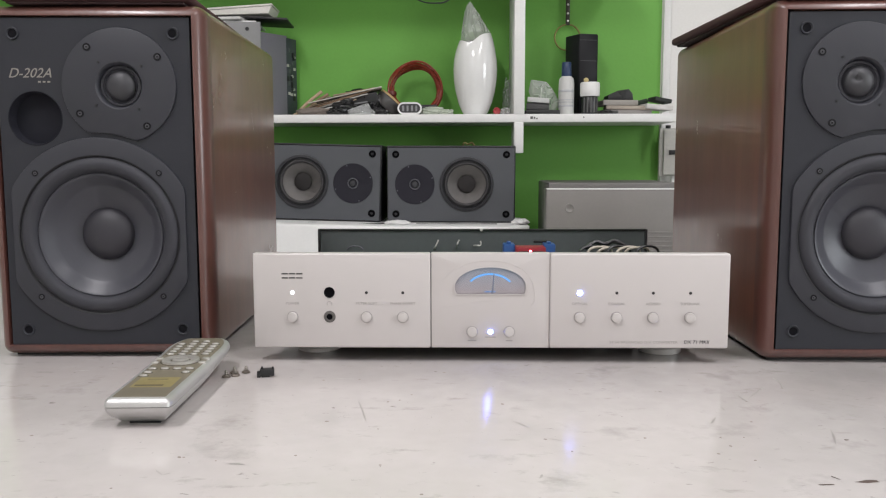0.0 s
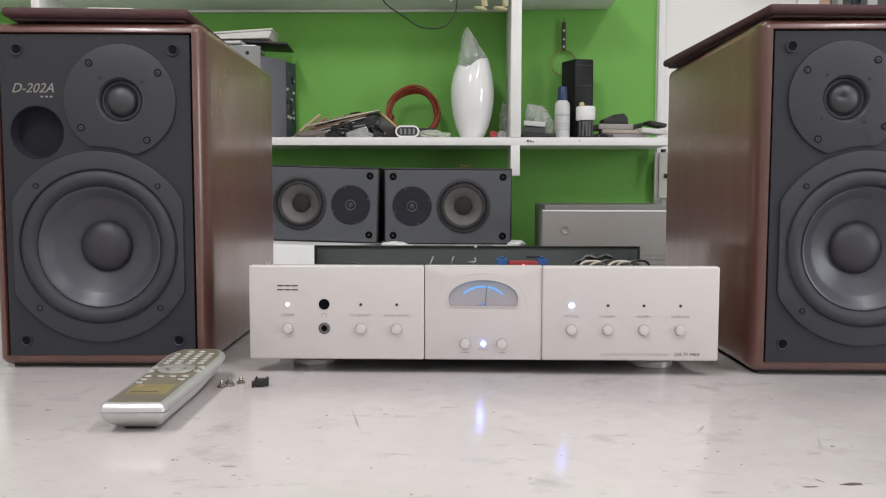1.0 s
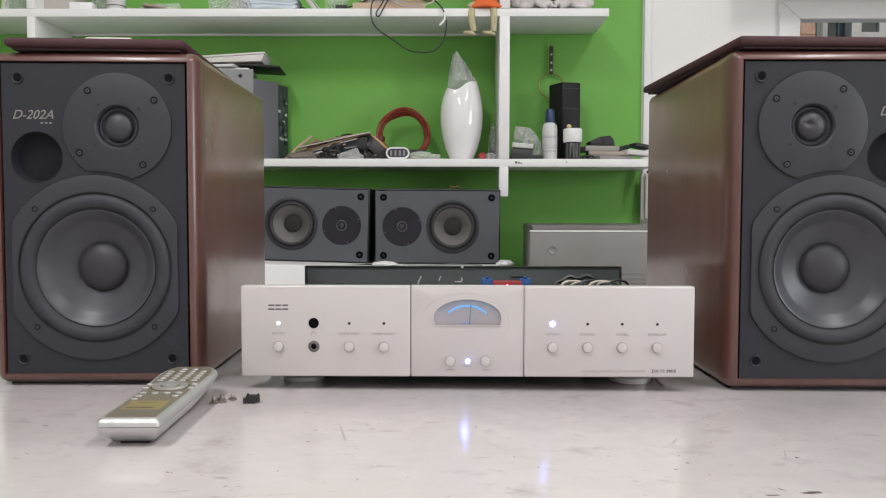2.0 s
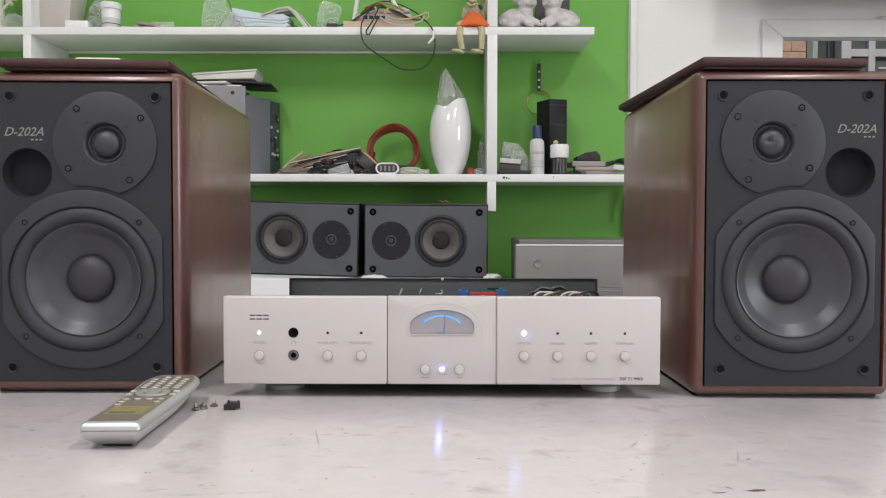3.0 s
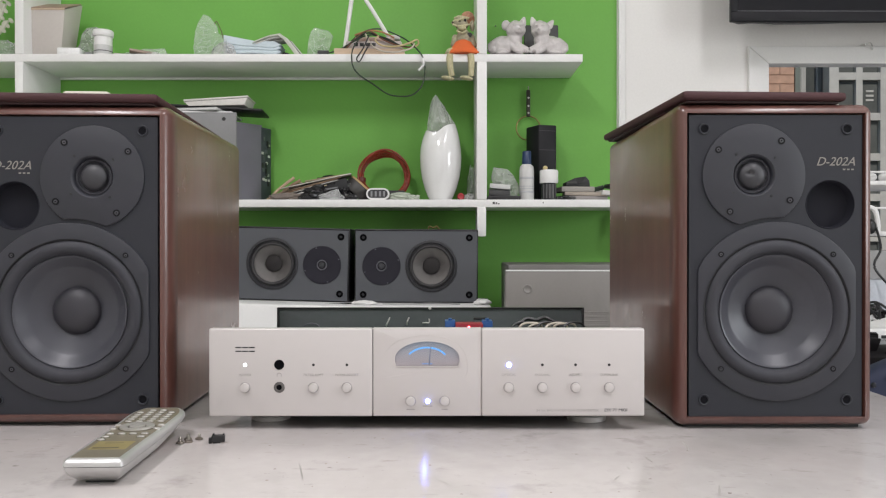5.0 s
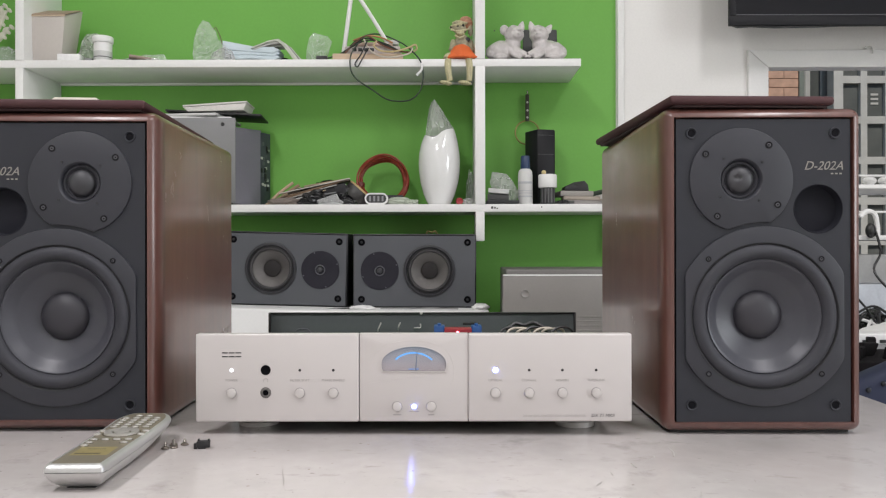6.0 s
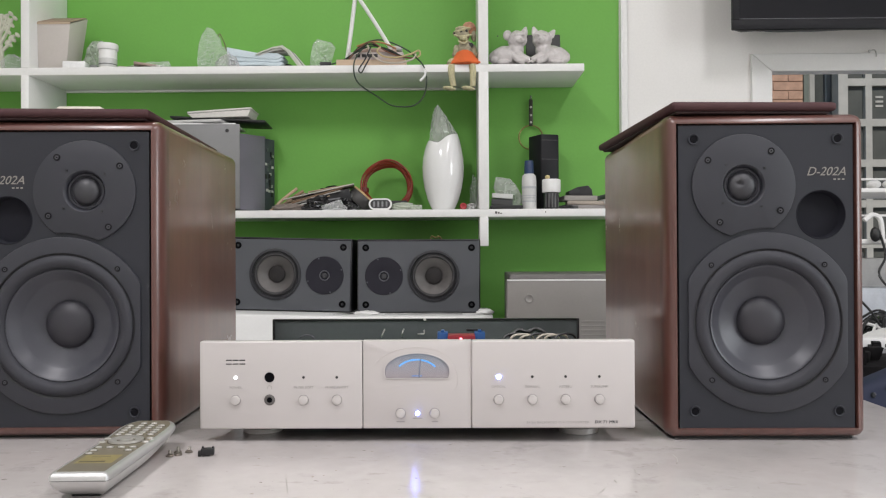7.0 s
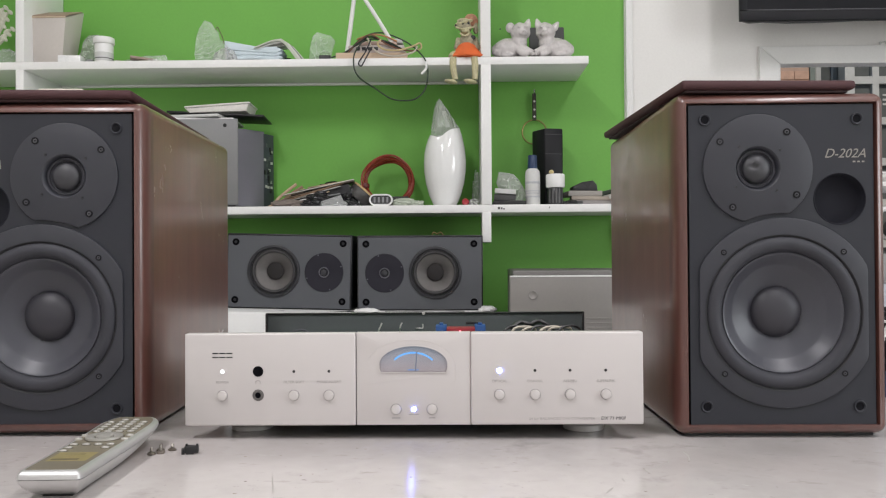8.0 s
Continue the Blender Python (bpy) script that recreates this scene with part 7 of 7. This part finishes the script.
structure("yard_jamb", box(2.833, 2.872, FY - 0.02, FY + 0.2, FLOOR, 3.0), mat("green_grey_paint", (0.16, 0.18, 0.15), 0.5), "dark grey-green door jamb in the brick front", "door frame")
cream_paint = mat("cream_grey_paint", (0.52, 0.51, 0.47), 0.5)
pane_mat = mat("dark_glass", (0.135, 0.14, 0.13), 0.15, vary=0.35, scale=3, bump=0)
leaf = thing("door_1", pose(2.885, FY + 0.03, FLOOR, 0, 0, 38), "pale grey glazed door standing ajar across the yard", "door")
tagged(leaf, kind="structure")
part("stile", box(0.0, 0.07, -0.02, 0.02, 0.0, 2.75), cream_paint, leaf)
part("stile", box(0.26, 0.32, -0.02, 0.02, 0.0, 2.75), cream_paint, leaf)
for z in (0.0, 0.9, 1.75, 2.6):
    part("rail", box(0.07, 0.26, -0.018, 0.018, z, z + 0.14), cream_paint, leaf)
for z0_, z1_ in ((0.14, 0.9), (1.04, 1.75), (1.89, 2.6)):
    part("pane", box(0.07, 0.26, -0.004, 0.004, z0_, z1_), pane_mat, leaf)
structure("wall_yard_back", box(2.60, 3.60, FY + 0.6, FY + 0.7, FLOOR, 3.0), mat("dim_plaster", (0.32, 0.32, 0.30), 0.8), "dim plaster wall inside the doorway", "wall")
grid = thing("window_2", pose(0, FY, 0), "pale cream window front with small dark panes across the yard", "window", kind="structure")
part("post", box(3.10, 3.175, -0.03, 0.08, FLOOR, 3.0), cream_paint, grid)
COLS = [3.175 + 0.195 * k for k in range(7)]
ROWS_Z = [-0.746 + 0.322 * k for k in range(11)]
for x in COLS[1:]:
    part("muntin", box(x - 0.052, x, -0.02, 0.06, FLOOR, 3.0), cream_paint, grid)
for z in ROWS_Z:
    for x in COLS[:-1]:
        part("bar", box(x, x + 0.143, -0.018, 0.055, z, z + 0.058), cream_paint, grid)
pane_me = bpy.data.meshes.new("pane")
finish(pane_me, box(0, 0.143, 0.0, 0.006, 0, 0.264), pane_mat)
for z in ROWS_Z[:-1]:
    for x in COLS[:-1]:
        p = new("pane", pane_me)
        p.parent = grid
        p.location = (x, 0.02, z + 0.058)
for k in range(3):
    part("notice_bar", box(COLS[1] + 0.045, COLS[1] + 0.105, 0.014, 0.0185, 1.415 - 0.036 * k, 1.431 - 0.036 * k), cream_paint, grid)
structure("wall_yard_side", box(4.4, 4.6, 1.7, 6.5, FLOOR, 3.0), mat("dim_plaster", (0.32, 0.32, 0.30), 0.8), "dim plaster wall closing the yard", "wall")

dark_lump("black_pouch", pose(-0.375, 1.375, LOW), (0.050, 0.035, 0.020), "crumpled black pouch in the middle of the heap", "pouch", 51.0)
dark_lump("black_pouch", pose(-0.285, 1.395, LOW + 0.010), (0.055, 0.030, 0.034), "crumpled black pouch behind the cards on the shelf", "pouch", 52.0)
sheet_box("pale_board", pose(-0.330, 1.345, LOW + 0.032, 0, -14, 2), (0.175, 0.03, 0.003), mat("pale_board", (0.62, 0.59, 0.54), 0.6), "narrow pale board leaning in the heap", "board", 0.0006)
sheet_box("pale_board", pose(-0.350, 1.338, LOW + 0.020, 0, -17, -3), (0.13, 0.02, 0.0025), mat("tan_card", (0.40, 0.31, 0.21), 0.6), "narrow tan board leaning in the heap", "board", 0.0006)
sheet_box("black_block", pose(-0.262, 1.345, LOW + 0.024, 0, -12, 3), (0.060, 0.03, 0.030), mat("black_block", (0.012, 0.012, 0.014), 0.6), "black block lying in the heap", "block", 0.002)

for k, (bx, bz, w, tilt, tone) in enumerate(((-0.318, 0.050, 0.19, -12.5, (0.60, 0.57, 0.51)), (-0.335, 0.040, 0.17, -15.0, (0.30, 0.22, 0.15)), (-0.300, 0.042, 0.13, -11.0, (0.50, 0.50, 0.50)))):
    sheet_box("thin_sheet", pose(bx, 1.332 + 0.008 * k, LOW + bz, 0, tilt, 3 - 2 * k), (w, 0.018, 0.0022), mat("thin_sheet_" + "abc"[k], tone, 0.6, vary=0.2), "thin curled sheet lying over black film in the heap", "sheet", 0.0005, "sheets over the heap")

# more thin pieces poking out of the heap
POKES = ((-0.405, 1.352, 0.020, 0.105, 0.004, -26, "tan"), (-0.388, 1.362, 0.028, 0.120, 0.003, -21, "brown"), (-0.372, 1.330, 0.014, 0.090, 0.003, -13, "white"), (-0.300, 1.335, 0.026, 0.080, 0.004, -9, "grey"), (-0.352, 1.325, 0.006, 0.070, 0.005, 6, "brown"), (-0.300, 1.380, 0.062, 0.110, 0.003, -10, "tan"))
POKE_COLOURS = {"tan": (0.40, 0.30, 0.20), "brown": (0.16, 0.09, 0.06), "white": (0.50, 0.49, 0.47), "grey": (0.17, 0.17, 0.175)}
for px_, py_, pz_, w, h, tilt, tone in POKES:
    lift = w / 2 * abs(math.sin(radians(tilt)))
    sheet_box("strip", pose(px_, py_, LOW + max(pz_, lift + 0.001), 0, tilt, 3), (w, 0.016, h), mat(tone + "_strip", POKE_COLOURS[tone], 0.6, vary=0.25), "thin " + tone + " strip poking out of the heap on the shelf", "strip", 0.0006, "strips in the heap")
for px_, pz_, r, seed in ((-0.335, 0.0, 0.016, 71.0), (-0.300, 0.0, 0.013, 72.0), (-0.232, 0.0, 0.015, 73.0), (0.340, 0.0, 0.010, 74.0)):
    dark_lump("cable_end", pose(px_, 1.318, LOW + pz_), (r * 1.6, r * 0.8, r * 0.7), "small dark tangle of cable ends on the shelf", "cable", seed)
film_pouch("plastic_bag", pose(-0.275, 1.308, LOW + 0.001), [(-0.030, 0.0), (-0.034, 0.010), (-0.018, 0.016), (0.004, 0.024), (0.018, 0.028), (0.024, 0.014), (0.036, 0.006), (0.034, 0.0)], 0.006, FILM, "small clear bag with a white label before the heap", "plastic bag", 75.0)

# paper scraps and a thin lead along the foot of the small loudspeakers
crumple("paper_scrap", pose(-0.175, 1.150, SPZ - 0.0042), 0.030, 0.012, 0.006, WHITE_PLASTIC, "crumpled white paper scrap on the white box", "paper", seed=61.0)
crumple("paper_scrap", pose(0.115, 1.160, SPZ - 0.0042), 0.022, 0.020, 0.008, WHITE_PLASTIC, "crumpled white paper scrap at the end of the white box", "paper", seed=62.0)
tagged(part("thin_lead", tube([(-0.42, 1.165, SPZ - 0.002), (-0.38, 1.160, SPZ + 0.001), (-0.33, 1.162, SPZ - 0.002), (-0.26, 1.158, SPZ - 0.002), (-0.20, 1.160, SPZ)], 0.0016, 6), BLACK), "thin dark lead lying on the white box", "cable")
tagged(part("thin_lead", tube([(-0.13, 1.165, SPZ - 0.002), (-0.07, 1.158, SPZ - 0.002), (-0.01, 1.160, SPZ), (0.06, 1.158, SPZ - 0.002)], 0.0016, 6), mat("grey_lead", (0.25, 0.25, 0.25), 0.5)), "thin grey lead lying on the white box", "cable")

# black cords added out of sight to block green light under the converter
for k, (ly, lr) in enumerate(((0.300, 0.006), (0.318, 0.0055), (0.309, 0.005))):
    tagged(part("light_block_cord", m=TOP, material=BLACK, bm=tube([(-0.20 + 0.02 * k, ly + 0.02, lr), (-0.10, ly, lr + 0.0095 * (k == 2)), (0.02, ly + 0.004, lr + 0.0095 * (k == 2)), (0.12, ly, lr + 0.0095 * (k == 2)), (0.20 - 0.01 * k, ly + 0.03, lr)], lr, 8)),
           "black cord added unseen behind the converter to block green light", "cable", "rear leads")

# white cupboard low at the left, seen past the loudspeaker
cup = thing("white_cupboard", pose(-0.86, 0.84, BENCH), "low white cupboard with a grey base on the bench", "cupboard")
part("base", box(-0.26, 0.22, 0.0, 0.40, 0.0, 0.105, 0.002), mat("grey_base_board", (0.20, 0.19, 0.185), 0.6), cup)
part("body", box(-0.27, 0.23, -0.005, 0.41, 0.1055, 0.33, 0.003), WHITE_BOARD, cup)
part("door_gap", box(-0.022, -0.018, -0.0056, -0.004, 0.115, 0.32), mat("grey_base_board", (0.20, 0.19, 0.185), 0.6), cup)
